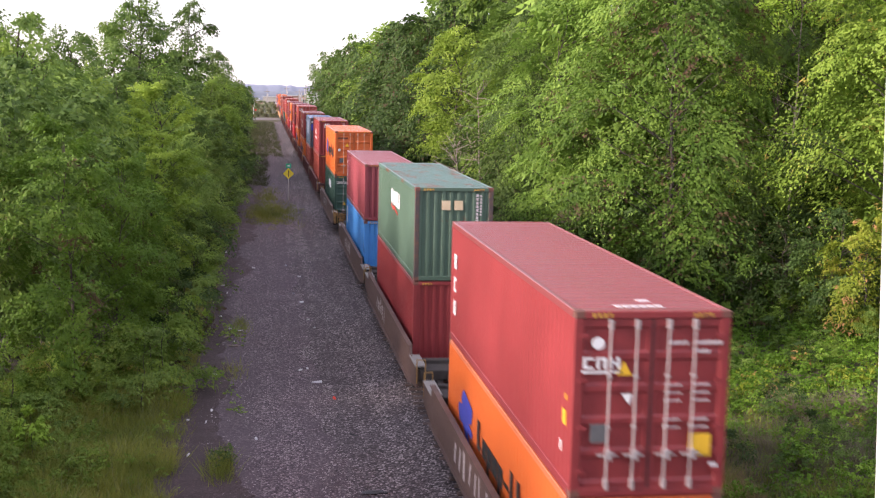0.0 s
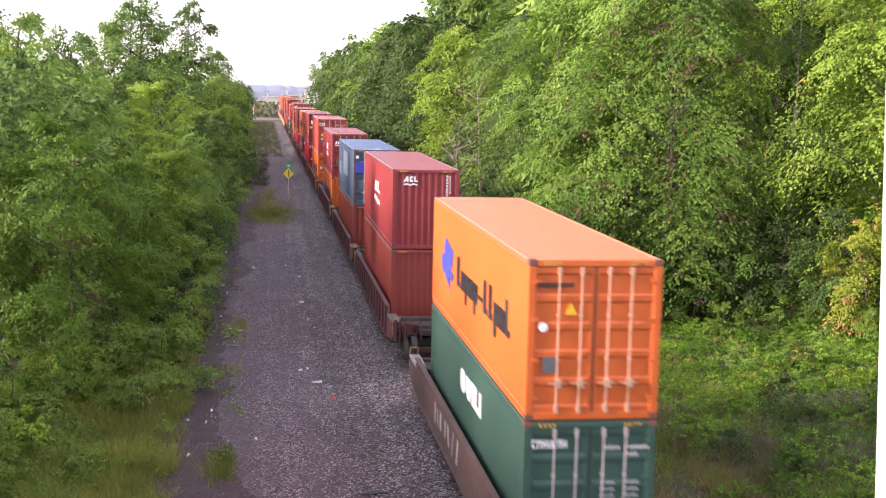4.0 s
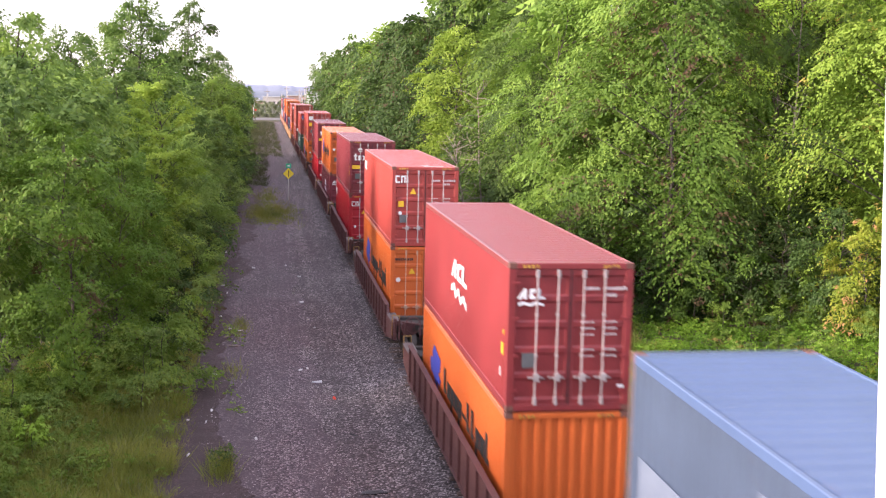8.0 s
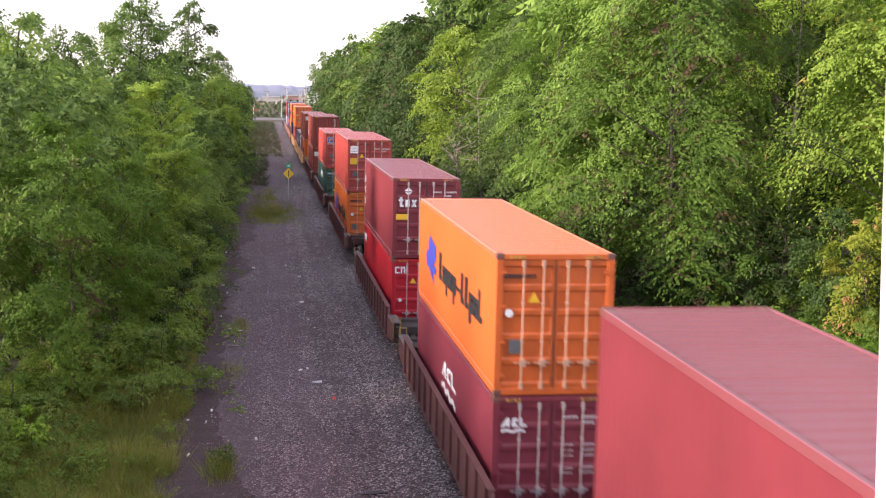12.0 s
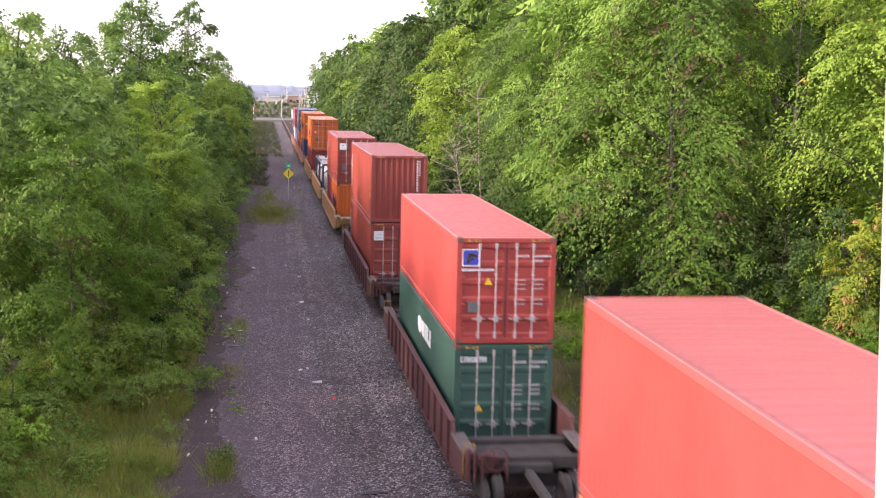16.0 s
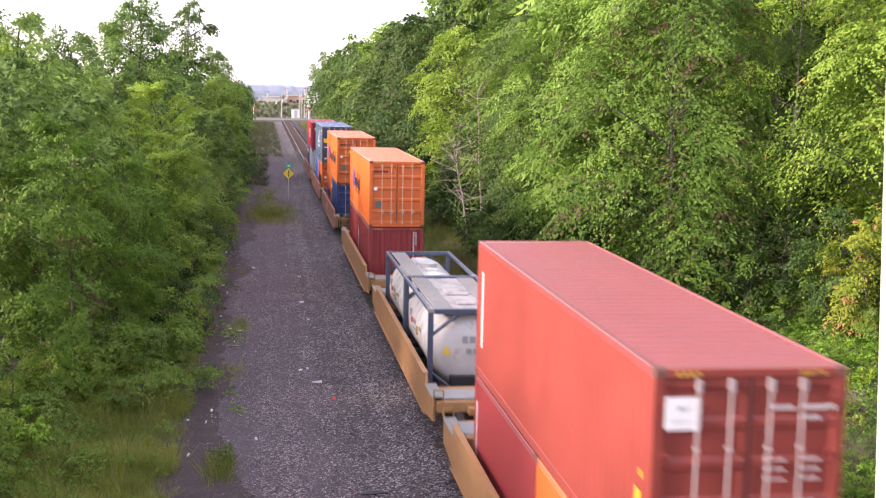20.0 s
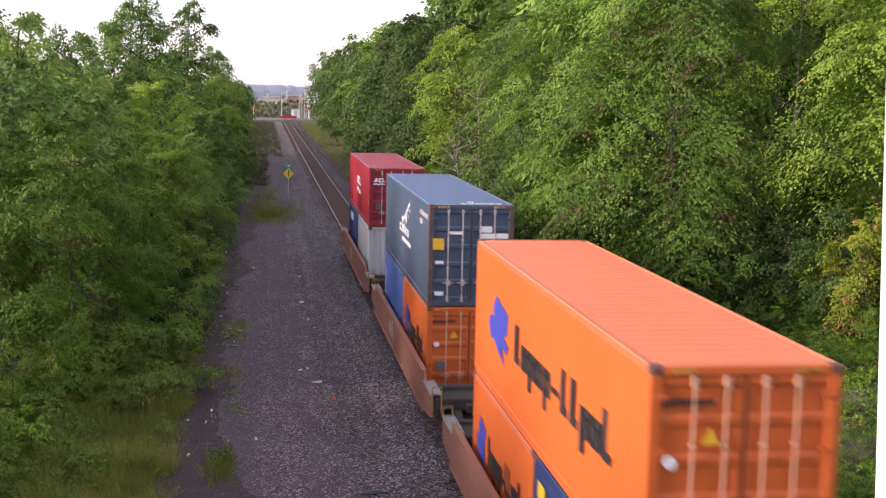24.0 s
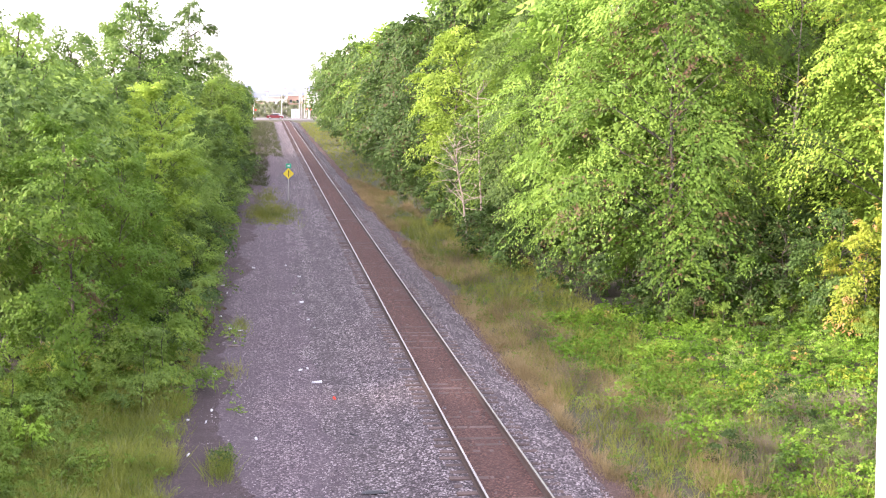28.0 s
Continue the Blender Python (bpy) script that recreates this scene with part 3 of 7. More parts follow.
    for j in range(1, 6):
        pts.append(Vector((rng.normal(0, 0.05) * height * 0.12 * j, rng.normal(0, 0.05) * height * 0.12 * j, height * 0.9 * j / 5)))
    for j in range(5):
        tube(bm, pts[j], pts[j + 1], trunk_r * (1 - j * 0.18), trunk_r * (1 - (j + 1) * 0.18), 7)
    if limbs:
        for j in range(0, n, 2):
            tip = start[j] + out[j] * ln[j] * 0.6
            tip[2] += ln[j] * (up_by[j] * 0.6 - down_by[j] * 0.36) - 0.03
            c = Vector(start[j])
            at = max(0.06, min(0.85, (c.z - 0.35 * radius * prof[j]) / height))
            f = min(4, int(at / 0.18))
            root = pts[f].lerp(pts[f + 1], min(1.0, (at - 0.18 * f) / 0.18))
            tube(bm, root, c, trunk_r * 0.26, trunk_r * 0.13, 5)
            tube(bm, c, Vector(tip), trunk_r * 0.13, trunk_r * 0.03, 4)
    part("trunk", bm, M_BARK, tree)
    return tree


def place(protos, x, y, rng, scale=1.0, label=None, sink=0.0):
    t = protos[rng.randrange(len(protos))]
    s = scale * rng.uniform(0.9, 1.12)
    ob = copy_thing(t, pose(x, y, ground_z(x, y) - sink, rng.uniform(-3, 3), rng.uniform(-3, 3), rng.uniform(0, 360)))
    ob.scale = (s * rng.uniform(0.92, 1.08), s * rng.uniform(0.92, 1.08), s)
    return ob


def proto(label, category, group, *args, **kw):
    return tagged(make_tree(*args, **kw), label, category, group)


def drop(t):
    for o in (*t.children_recursive, t):
        bpy.data.objects.remove(o)


def far_wood(mass, rng):
    """The trees of both banks far down the line, joined."""
    vs, mats, slots = [], [], []
    for protos, x, y, s in mass:
        me = [c for c in protos[rng.randrange(len(protos))].children if c.name.startswith("crown")][0].data
        v = np.empty(len(me.vertices) * 3, np.float32)
        me.vertices.foreach_get("co", v)
        a = rng.uniform(0, 6.28)
        v = v.reshape(-1, 3) * s
        v = np.column_stack([v[:, 0] * math.cos(a) - v[:, 1] * math.sin(a) + x, v[:, 0] * math.sin(a) + v[:, 1] * math.cos(a) + y, v[:, 2] + ground_z(x, y)])
        if me.materials[0] not in mats:
            mats.append(me.materials[0])
        vs.append(v)
        slots.append(np.full(len(v) // 3, mats.index(me.materials[0]), np.int32))
    v = np.concatenate(vs)
    me = poly_mesh("far_woods", v, np.arange(len(v)).reshape(-1, 3), None)
    for m in mats:
        me.materials.append(m)
    me.polygons.foreach_set("material_index", np.concatenate(slots))
    tagged(part_mesh("far_woods", me, None), "distant green woods lining both sides of the track", "woods", kind="stuff")


def build_trees():
    rng = random.Random(21)
    R, L = "trees on the bank beyond the track", "trees beside the gravel strip"
    big = [proto("tall broad-leaved tree with dense green crown", "tree", R, 1, 17.5, 5.2, 2.3, 8600, 0.115, M_LEAF, lobes=58, trunk_r=0.13),
           proto("tall broad-leaved tree with drooping leafy boughs", "tree", R, 2, 16.5, 5.0, 1.7, 8600, 0.125, M_LEAF_J, lobes=56, trunk_r=0.13, sag=1.05, reach=0.6),
           proto("tall tree with darker green leaves", "tree", R, 3, 17.0, 4.8, 2.0, 8600, 0.115, M_LEAF_B, lobes=58, trunk_r=0.13)]
    bright = [proto("light green tree with loose drooping foliage", "tree", R, 4, 16.5, 5.0, 0.6, 9000, 0.11, M_LEAF_C, lobes=72, trunk_r=0.15)]
    coarse = [proto("tall broad-leaved tree with dense green crown", "tree", R, 41, 17.0, 5.0, 1.0, 4400, 0.17, M_LEAF, lobes=60, trunk_r=0.15),
              proto("tall tree with darker green leaves", "tree", R, 42, 16.5, 4.8, 0.8, 4400, 0.17, M_LEAF_H, lobes=60, trunk_r=0.15)]
    lime = [proto("bright lime green tree at the track side", "tree", R, 49, 16.5, 4.6, 3.0, 4000, 0.18, M_LEAF_P, lobes=54, trunk_r=0.15, rise=0.5)]
    back = [proto("tall green tree deeper in the wood", "tree", R, 17, 18.5, 5.8, 2.0, 1300, 0.42, M_LEAF, lobes=46, trunk_r=0.22),
            proto("tall light green tree deeper in the wood", "tree", R, 18, 18.0, 5.8, 2.0, 1300, 0.42, M_LEAF_F, lobes=46, trunk_r=0.22)]
    far = [proto("distant tall green tree at the track side", "tree", R, 5, 17.0, 5.2, 0.4, 1500, 0.28, M_LEAF_G, lobes=48, trunk_r=0.2),
           proto("distant tall dark green tree at the track side", "tree", R, 6, 16.0, 5.0, 0.4, 1500, 0.28, M_LEAF_H, lobes=48, trunk_r=0.2)]
    far2 = [proto("distant tall green tree behind the first row", "tree", R, 43, 17.0, 5.4, 3.0, 500, 0.50, M_LEAF, lobes=36, trunk_r=0.2),
            proto("distant tall dark green tree behind the first row", "tree", R, 44, 16.0, 5.2, 3.0, 500, 0.50, M_LEAF_B, lobes=36, trunk_r=0.2)]
    mid2 = [proto("leafy green tree behind the front saplings", "tree", L, 45, 8.6, 2.9, 0.6, 1300, 0.18, M_LEAF_B, lobes=42, trunk_r=0.08, rise=0.5),
            proto("leafy blue-green tree behind the front saplings", "tree", L, 46, 8.2, 2.9, 0.6, 1300, 0.18, M_LEAF_D, lobes=42, trunk_r=0.08, rise=0.5)]
    mid = [proto("leafy green young tree beside the gravel", "tree", L, 7, 8.5, 2.6, 0.2, 4200, 0.098, M_LEAF_F, lobes=48, trunk_r=0.07, rise=0.6, roll=0.6),
           proto("leafy green young tree beside the gravel", "tree", L, 8, 8.0, 2.5, 0.2, 4200, 0.098, M_LEAF_D, lobes=44, trunk_r=0.07, rise=0.75, roll=0.6),
           proto("leafy green young tree beside the gravel", "tree", L, 9, 8.2, 2.4, 0.2, 4200, 0.098, M_LEAF_G, lobes=48, trunk_r=0.07, rise=0.6, roll=0.6)]
    midfar = [proto("leafy green young tree beside the gravel", "tree", L, 47, 8.4, 2.6, 0.2, 1800, 0.16, M_LEAF_B, lobes=44, trunk_r=0.09, rise=0.55),
              proto("leafy green young tree beside the gravel", "tree", L, 48, 8.0, 2.5, 0.2, 1800, 0.16, M_LEAF_G, lobes=44, trunk_r=0.09, rise=0.55)]
    pale = [proto("light green young tree above its neighbours", "tree", L, 10, 10.5, 2.3, 1.0, 4200, 0.105, M_LEAF_P, lobes=44, trunk_r=0.08, rise=0.95, sag=0.7)]
    lbig = [proto("tall blue-green tree behind the young trees", "tree", L, 11, 13.0, 4.2, 1.0, 2000, 0.19, M_LEAF_D, lobes=48, trunk_r=0.2),
            proto("tall dark green tree behind the young trees", "tree", L, 12, 12.5, 4.0, 1.0, 2000, 0.19, M_LEAF_B, lobes=48, trunk_r=0.2)]
    airy = [proto("tall dark tree with sparse open crown", "tree", L, 19, 17.5, 3.6, 5.0, 900, 0.26, M_LEAF_B, lobes=34, trunk_r=0.2, rise=0.5)]
    bush = [proto("low green shrub at the edge of the gravel", "shrub", "shrubs", 13, 2.6, 1.7, 0.0, 620, 0.085, M_LEAF_D, kind_name="shrub", lobes=18, trunk_r=0.03, limbs=False, rise=0.8),
            proto("low dark green shrub at the wood edge", "shrub", "shrubs", 14, 2.3, 1.8, 0.0, 420, 0.125, M_LEAF_H, kind_name="shrub", lobes=18, trunk_r=0.03, limbs=False, rise=0.6),
            proto("low yellow-green shrub at the wood edge", "shrub", "shrubs", 15, 2.2, 1.4, 0.0, 480, 0.10, M_LEAF_G, kind_name="shrub", lobes=18, trunk_r=0.03, limbs=False, rise=0.8)]
    turning = [proto("young tree turning yellow and orange", "tree", R, 16, 6.5, 2.4, 0.6, 1900, 0.12, M_LEAF_E, lobes=30, trunk_r=0.08)]
    # right bank, near
    for k, x, y, s in ((1, 10.5, 48.0, 0.95), (2, 16.6, 52.5, 1.05), (0, 13.5, 57, 1.05), (0, 9.8, 61, 0.92), (2, 10.2, 69, 0.95)):
        place(big[k:k + 1], x, y, rng, s)
    for x, y, s in ((15.5, 66, 1.05), (10.6, 78, 0.85), (15, 77, 1.05), (13.6, 85, 0.9), (13.5, 97, 1.0)):
        place(coarse, x, y, rng, s)
    for x, y, s in ((21.0, 45.5, 1.15), (24.5, 48, 1.0), (18.3, 43.6, 0.95), (26.5, 52, 1.05), (18.8, 53.5, 1.1)):
        place(bright, x, y, rng, s)
    for x, y, s in ((19, 63, 1.0), (13.2, 63.5, 0.95), (29, 56, 1.0), (33, 60, 1.1), (22, 68, 1.0), (29, 69, 1.1), (36, 68, 1.15), (22, 80, 1.0), (15.5, 88, 0.98), (16, 98, 1.0), (30, 84, 1.1), (42, 78, 1.15), (23, 93, 1.05), (38, 92, 1.2), (46, 92, 1.25), (33, 76, 1.15), (40, 84, 1.2), (26, 76, 1.1), (50, 104, 1.25)):
        place(back, x, y, rng, s)
    place(lime, 8.8, 92, rng, 0.88)
    place(coarse[1:], 8.4, 86, rng, 0.5)
    place(coarse[1:], 10.8, 73, rng, 0.7)
    place(turning, 15.4, 40.6, rng, 0.7)
    place(turning, 18.4, 40.8, rng, 0.5)
    mass = []
    wood = [proto("far tree", "tree", R, 51, 17.0, 5.2, 0.4, 700, 0.42, M_LEAF_B, lobes=40, trunk_r=0.2),
            proto("far tree", "tree", R, 52, 16.0, 5.0, 0.4, 700, 0.42, M_LEAF_H, lobes=40, trunk_r=0.2)]
    y = 104.0
    while y < 312:
        if y < 165:
            place(far[1:] if y < 150 else far, 9.6 + rng.uniform(-1.2, 1.2), y, rng, rng.uniform(0.8, 1.05))
            place(far2, 16 + rng.uniform(-1.5, 1.5), y + 3, rng, rng.uniform(0.98, 1.12))
        else:
            mass.append((wood, 9.6 + rng.uniform(-1.2, 1.2), y, rng.uniform(0.8, 1.05)))
            mass.append((far2, 16 + rng.uniform(-1.5, 1.5), y + 3, rng.uniform(0.98, 1.12)))
        y += 5.4 + (y - 104) * 0.012
    # left side
    y = 37.0
    while y < 130:
        place(mid if y < 84 else midfar, -10.9 + min(1.6, (y - 37) * 0.012) + rng.uniform(-0.7, 0.6), y, rng, rng.uniform(0.62, 0.92) * (0.72 if 45 < y < 57 else 1.0))
        place(mid2, -14.6 + rng.uniform(-1, 1), y + 1.5, rng, rng.uniform(0.88, 1.12))
        if 48 < y < 96:
            place(lbig, -19.5 + rng.uniform(-1.5, 1.5), y + 2, rng, rng.uniform(0.70, 0.86) + 0.0018 * (y - 48))
        y += 3.7
    place(pale, -10.4, 50.5, rng, 0.95)
    place(pale, -15.0, 67, rng, 0.85)
    for x, y, s in ((-13.0, 195, 1.1), (-20, 92, 1.02), (-24, 84, 1.02), (-19, 118, 1.05)):
        place(lbig, x, y, rng, s)
    for x, y, s in ((-16.3, 113, 1.06), (-14.0, 146, 0.98), (-12.6, 172, 0.88), (-18, 116, 0.98)):
        place(airy, x, y, rng, s)
    y = 132.0
    while y < 312:
        if y < 165:
            place(far, -10.8 + rng.uniform(-0.8, 0.8), y, rng, rng.uniform(0.5, 0.62))
            place(far2, -17.5 + rng.uniform(-1.5, 1.5), y + 3, rng, rng.uniform(0.66, 0.76))
        else:
            mass.append((wood, -10.8 + rng.uniform(-0.8, 0.8), y, rng.uniform(0.5, 0.62)))
        y += 5.8 + (y - 132) * 0.012
    far_wood(mass, rng)
    # unseen trees left of the view, added to shade the near gravel evenly
    for x, y, s in ((-16.5, 33, 0.9), (-17, 30, 0.95), (-16.8, 27, 0.95), (-18, 24, 1.0), (-17.2, 21, 1.0), (-18.4, 18, 1.0), (-17.6, 15, 1.0), (-18, 11, 1.0), (-19, 7, 1.0), (-20, 32, 1.1), (-21, 26, 1.1), (-21, 20, 1.1), (-21, 14, 1.1)):
        place(mid2, x, y, rng, s)
    # shrubs at both edges
    y = 36.0
    while y < 150:
        place(bush, -9.2 + min(1.9, max(0, (y - 60) * 0.017)) + rng.uniform(-0.5, 0.3), y, rng, rng.uniform(0.7, 1.2))
        if y > 60:
            place(bush[1:2], 7.4 + rng.uniform(-0.6, 0.8), y, rng, rng.uniform(0.7, 1.25))
        y += 2.4 + max(0, y - 70) * 0.02
    for x, y in ((15.5, 42), (17.5, 41), (16.5, 44.5), (20, 41.5), (22, 41)):
        place(bush, x, y, rng, rng.uniform(0.8, 1.3))
    for x, y, s in ((12.5, 54, 1.3), (10.2, 52.5, 1.1), (14.6, 50.5, 1.5), (17.5, 49.5, 1.8), (13.6, 52.5, 2.0), (8.6, 54.5, 0.9), (12.3, 50.4, 0.9), (10.6, 46.6, 0.7), (12.0, 45.6, 0.6), (9.2, 47.6, 0.6), (13.4, 46.2, 0.8), (16, 57, 1.8), (20, 56, 1.8), (11.8, 61, 1.4), (14.5, 62, 1.8), (18, 62, 2.0), (11.2, 65.5, 1.4), (22, 50, 1.8), (9.8, 54, 0.8), (8.6, 58, 0.8), (10.6, 49.5, 0.6)):
        place(bush[1:2], x, y, rng, s)
    y = 66.0
    while y < 112:
        place(bush[1:2], 11.2 + rng.uniform(-1.2, 1.2), y, rng, rng.uniform(1.2, 1.9))
        place(bush[1:2], 15.5 + rng.uniform(-1.5, 1.5), y + 1.5, rng, rng.uniform(1.5, 2.3))
        y += 3.2
    for x, y in ((18, 49), (21, 47.5), (24.5, 46.5), (20, 52), (25, 51), (28, 48)):
        place(bush[1:2], x, y, rng, rng.uniform(1.3, 1.9))
    for x, y, s in ((-12.8, 35, 0.9), (-11.3, 37.5, 0.8), (-13.6, 33.5, 0.9), (-12.9, 31.2, 0.7), (-13.4, 30.4, 0.7), (-12.4, 33, 0.75), (-11.9, 35.6, 0.8), (-10.6, 38.6, 0.8), (-12.3, 29.6, 0.5),
                    (-11.5, 33.6, 0.5), (-12.0, 27.8, 0.55), (-13.0, 28.6, 0.7), (-10.4, 36.4, 0.55), (-11.0, 31.2, 0.35), (-9.6, 37.6, 0.5), (-11.4, 28.6, 0.35), (-9.0, 40.4, 0.5), (-8.7, 43.0, 0.45)):
        place(bush[::2], x, y, rng, s)
    sapling = [proto("small bright yellow-green sapling in the weeds", "sapling", "saplings", 61, 1.5, 0.55, 0.3, 70, 0.13, M_LEAF_C, kind_name="sapling", lobes=9, trunk_r=0.02, limbs=False)]
    place(sapling, -11.6, 31.4, rng, 0.8)
    place(sapling, -8.1, 47.5, rng, 0.8)
    drop(sapling[0])
    for x, y, s in ((13.5, 42.5, 0.6), (15.2, 40.2, 0.5), (17.6, 38.8, 0.45), (12.2, 40, 0.4), (19.5, 39.5, 0.6), (11.2, 43.2, 0.6), (14.6, 37, 0.35), (16.8, 36.2, 0.4)):
        place(bush[2:], x, y, rng, s)
    for _ in range(26):
        x = rng.uniform(6.0, 17)
        place(bush, x, rng.uniform(27.5, 42), rng, rng.uniform(0.22, 0.48))
    under = [proto("shaded deep green understorey tree at the wood edge", "tree", R, 63, 4.6, 2.1, 0.5, 900, 0.115, M_LEAF_H, lobes=26, trunk_r=0.05, sag=0.6),
             proto("fresh green understorey tree with drooping sprays", "tree", R, 64, 4.2, 2.0, 0.6, 700, 0.125, M_LEAF_J, lobes=22, trunk_r=0.05, sag=0.9)]
    for k, x, y, s in ((0, 10.4, 47.0, 0.8), (0, 12.0, 45.2, 0.85), (1, 12.6, 44.0, 0.7), (0, 13.6, 43.6, 0.85), (0, 15.4, 42.2, 0.9), (1, 14.6, 42.2, 0.6), (0, 17.2, 41.2, 0.9), (1, 10.9, 45.4, 0.55)):
        place(under[k:k + 1], x, y, rng, s)
    for t in under + lime + wood + midfar + big + coarse + mid2 + far2 + bright + back + far + mid + pale + lbig + airy + bush + turning:
        drop(t)


def tufts(name, material, label, category, spots, seed, blade, width, per, cover=False, lean=0.5):
    """Grass or ground-cover leaves on a list of (x, y) patches."""
    rng = np.random.default_rng(seed)
    p = np.asarray(spots, float)
    z = np.array([ground_z(a, b) for a, b in p])
    n = len(p)
    if cover:
        hump = np.array([noise.noise((a * 0.55, b * 0.55, 4.0)) + 0.6 * noise.noise((a * 1.7, b * 1.7, 1.0)) for a, b in p])
        pos = np.column_stack([p, z + rng.uniform(0.1, 1.0, n) * np.clip(0.42 + 0.75 * hump, 0.10, 1.1)])
        ax = rng.normal(size=(n, 3)) * np.array([1, 1, 0.3])
        v = leaves(rng, pos, ax, blade, width, per)
    else:
        q = np.repeat(np.column_stack([p, z]), per, 0)
        m = len(q)
        q[:, :2] += rng.normal(0, 0.10, (m, 2))
        d = np.column_stack([rng.normal(0, lean, (m, 2)), np.ones(m)])
        lump = np.array([1.0 + 0.9 * noise.noise((a * 0.9, b * 0.9, 2.0)) + 0.5 * noise.noise((a * 2.6, b * 2.6, 6.0)) for a, b in p])
        h = blade * rng.uniform(0.5, 1.25, (m, 1)) * np.repeat(np.clip(lump, 0.3, 2.2), per)[:, None]
        s = rng.normal(size=(m, 3)) * np.array([1, 1, 0])
        s /= np.linalg.norm(s, axis=1, keepdims=True)
        tip = q + d * h
        mid = q + d * h * 0.55
        v = np.stack([q - s * width, q + s * width, mid + s * width * 0.8, tip], 1).reshape(-1, 3)
    tagged(part_mesh(name, poly_mesh(name, v, quads(v), material), None), label, category, kind="stuff")


def build_ground_plants():
    rng = np.random.default_rng(8)
    def area(n, x0, x1, y0, y1, power=1.0):
        return np.column_stack([rng.uniform(x0, x1, n), y0 + (y1 - y0) * rng.random(n) ** power])
    a = area(27000, 4.6, 23, 25, 50)
    a = a[a[:, 0] > 5.0 + 1.2 * np.sin(a[:, 1] * 0.7) + rng.normal(0, 0.5, len(a))]
    tufts("ground_cover", M_COVER, "green low leafy plants on the bank", "ground cover", a, 31, 0.095, 0.065, 7, cover=True)
    t = np.concatenate([rng.normal(c, r, (k, 2)) for c, r, k in (((12.4, 35.4), (0.5, 0.35), 90), ((13.3, 33.6), (0.45, 0.3), 80), ((9.4, 35.2), (0.3, 0.5), 60), ((8.4, 35.6), (0.4, 0.3), 50), ((14.6, 36.4), (0.7, 0.4), 90), ((13.6, 30.6), (0.5, 0.4), 60), ((10.4, 37.6), (0.8, 0.3), 50))])
    tufts("yellowing_cover", M_LEAF_E, "yellowing low plants among the green cover", "ground cover", t, 41, 0.10, 0.065, 8, cover=True)
    b = area(11000, 2.75, 6.0, 25, 130, 1.3)
    b = b[[noise.noise((p * 0.5, q * 0.16, 7.7)) + 0.25 * noise.noise((p * 2.3, q * 1.1, 2.0)) > 0.05 * (p - 5.4) for p, q in b]]
    tufts("dry_grass", M_DRY, "tall dry tan grass beside the ballast", "grass", b, 32, 0.38, 0.007, 11)
    c = np.concatenate([area(3200, 3.5, 8.5, 26, 90), area(2600, 3.2, 8.5, 90, 312), rng.normal((-5.25, 92.5), (0.85, 3.2), (700, 2)), rng.normal((-5.4, 104.0), (0.5, 5.0), (200, 2))])
    tufts("green_grass", M_GRASS, "tall green grass along the wood edge", "grass", c, 33, 0.45, 0.011, 8)
    f = np.concatenate([area(2600, -9.5, -5.4, 118, 314), area(900, -5.6, -3.2, 165, 316)])
    tufts("far_verge_grass", M_WEED, "dull green rough grass along the far gravel", "grass", f, 40, 0.5, 0.02, 8)
    d = np.concatenate([area(3600, -13.5, -8.2, 25, 44), area(1500, -11.5, -8.0, 26, 38), area(2000, -9.3, -8.2, 36, 90), rng.normal((-6.75, 48.5), (0.18, 0.9), (50, 2)), rng.normal((-6.9, 30.5), (0.14, 0.6), (60, 2)), rng.normal((-6.8, 41), (0.15, 0.6), (25, 2))])
    tufts("verge_grass", M_GRASS, "tall grass and weeds at the gravel edge", "grass", d, 34, 0.42, 0.010, 8)
    e = area(3000, -14, -9.6, 25, 39)
    tufts("weeds", M_LEAF_G, "green leafy weeds among the grass", "weeds", e, 35, 0.09, 0.05, 8, cover=True)
    pale = np.concatenate([rng.normal((-8.9, 35.2), (0.45, 0.9), (40, 2)), area(260, -11.0, -8.4, 25.5, 38)])
    tufts("seeding_grass", M_SEED, "pale seeding grass among the weeds", "grass", pale, 37, 0.55, 0.010, 4)
    w = np.concatenate([rng.normal(c, r, (k, 2)) for c, r, k in (((7.0, 30.2), (0.7, 1.6), 260), ((5.2, 33.5), (0.4, 1.2), 90), ((9.6, 33.6), (0.35, 0.5), 60), ((10.6, 33.0), (0.3, 0.4), 40), ((9.2, 30.0), (0.8, 0.8), 120), ((8.3, 28.6), (1.0, 0.7), 170), ((11.2, 32.4), (0.4, 0.5), 60), ((6.2, 32.2), (0.5, 1.0), 120), ((4.6, 38.5), (0.4, 1.6), 110), ((4.9, 47), (0.5, 2.6), 150), ((4.9, 62), (0.7, 4.5), 200))])
    tufts("dead_weeds", M_STALK, "grey-brown dead weed stalks on the bank", "weeds", w, 38, 0.52, 0.006, 12, lean=0.4)
    broad = np.concatenate([rng.normal(c, r, (k, 2)) for c, r, k in (((-7.9, 40.4), (0.25, 0.8), 60), ((-8.2, 37.2), (0.2, 0.8), 50), ((-8.6, 33.0), (0.3, 1.6), 80), ((-9.2, 29.5), (0.5, 1.8), 120), ((-7.0, 46.8), (0.25, 0.9), 50), ((-6.6, 36.5), (0.12, 0.4), 16), ((-6.9, 38.7), (0.1, 0.3), 10))])
    tufts("dark_weeds", M_LEAF_B, "dark green broad-leaved weeds on the gravel", "weeds", rng.normal((-6.85, 30.9), (0.17, 0.5), (80, 2)), 42, 0.07, 0.045, 8, cover=True)
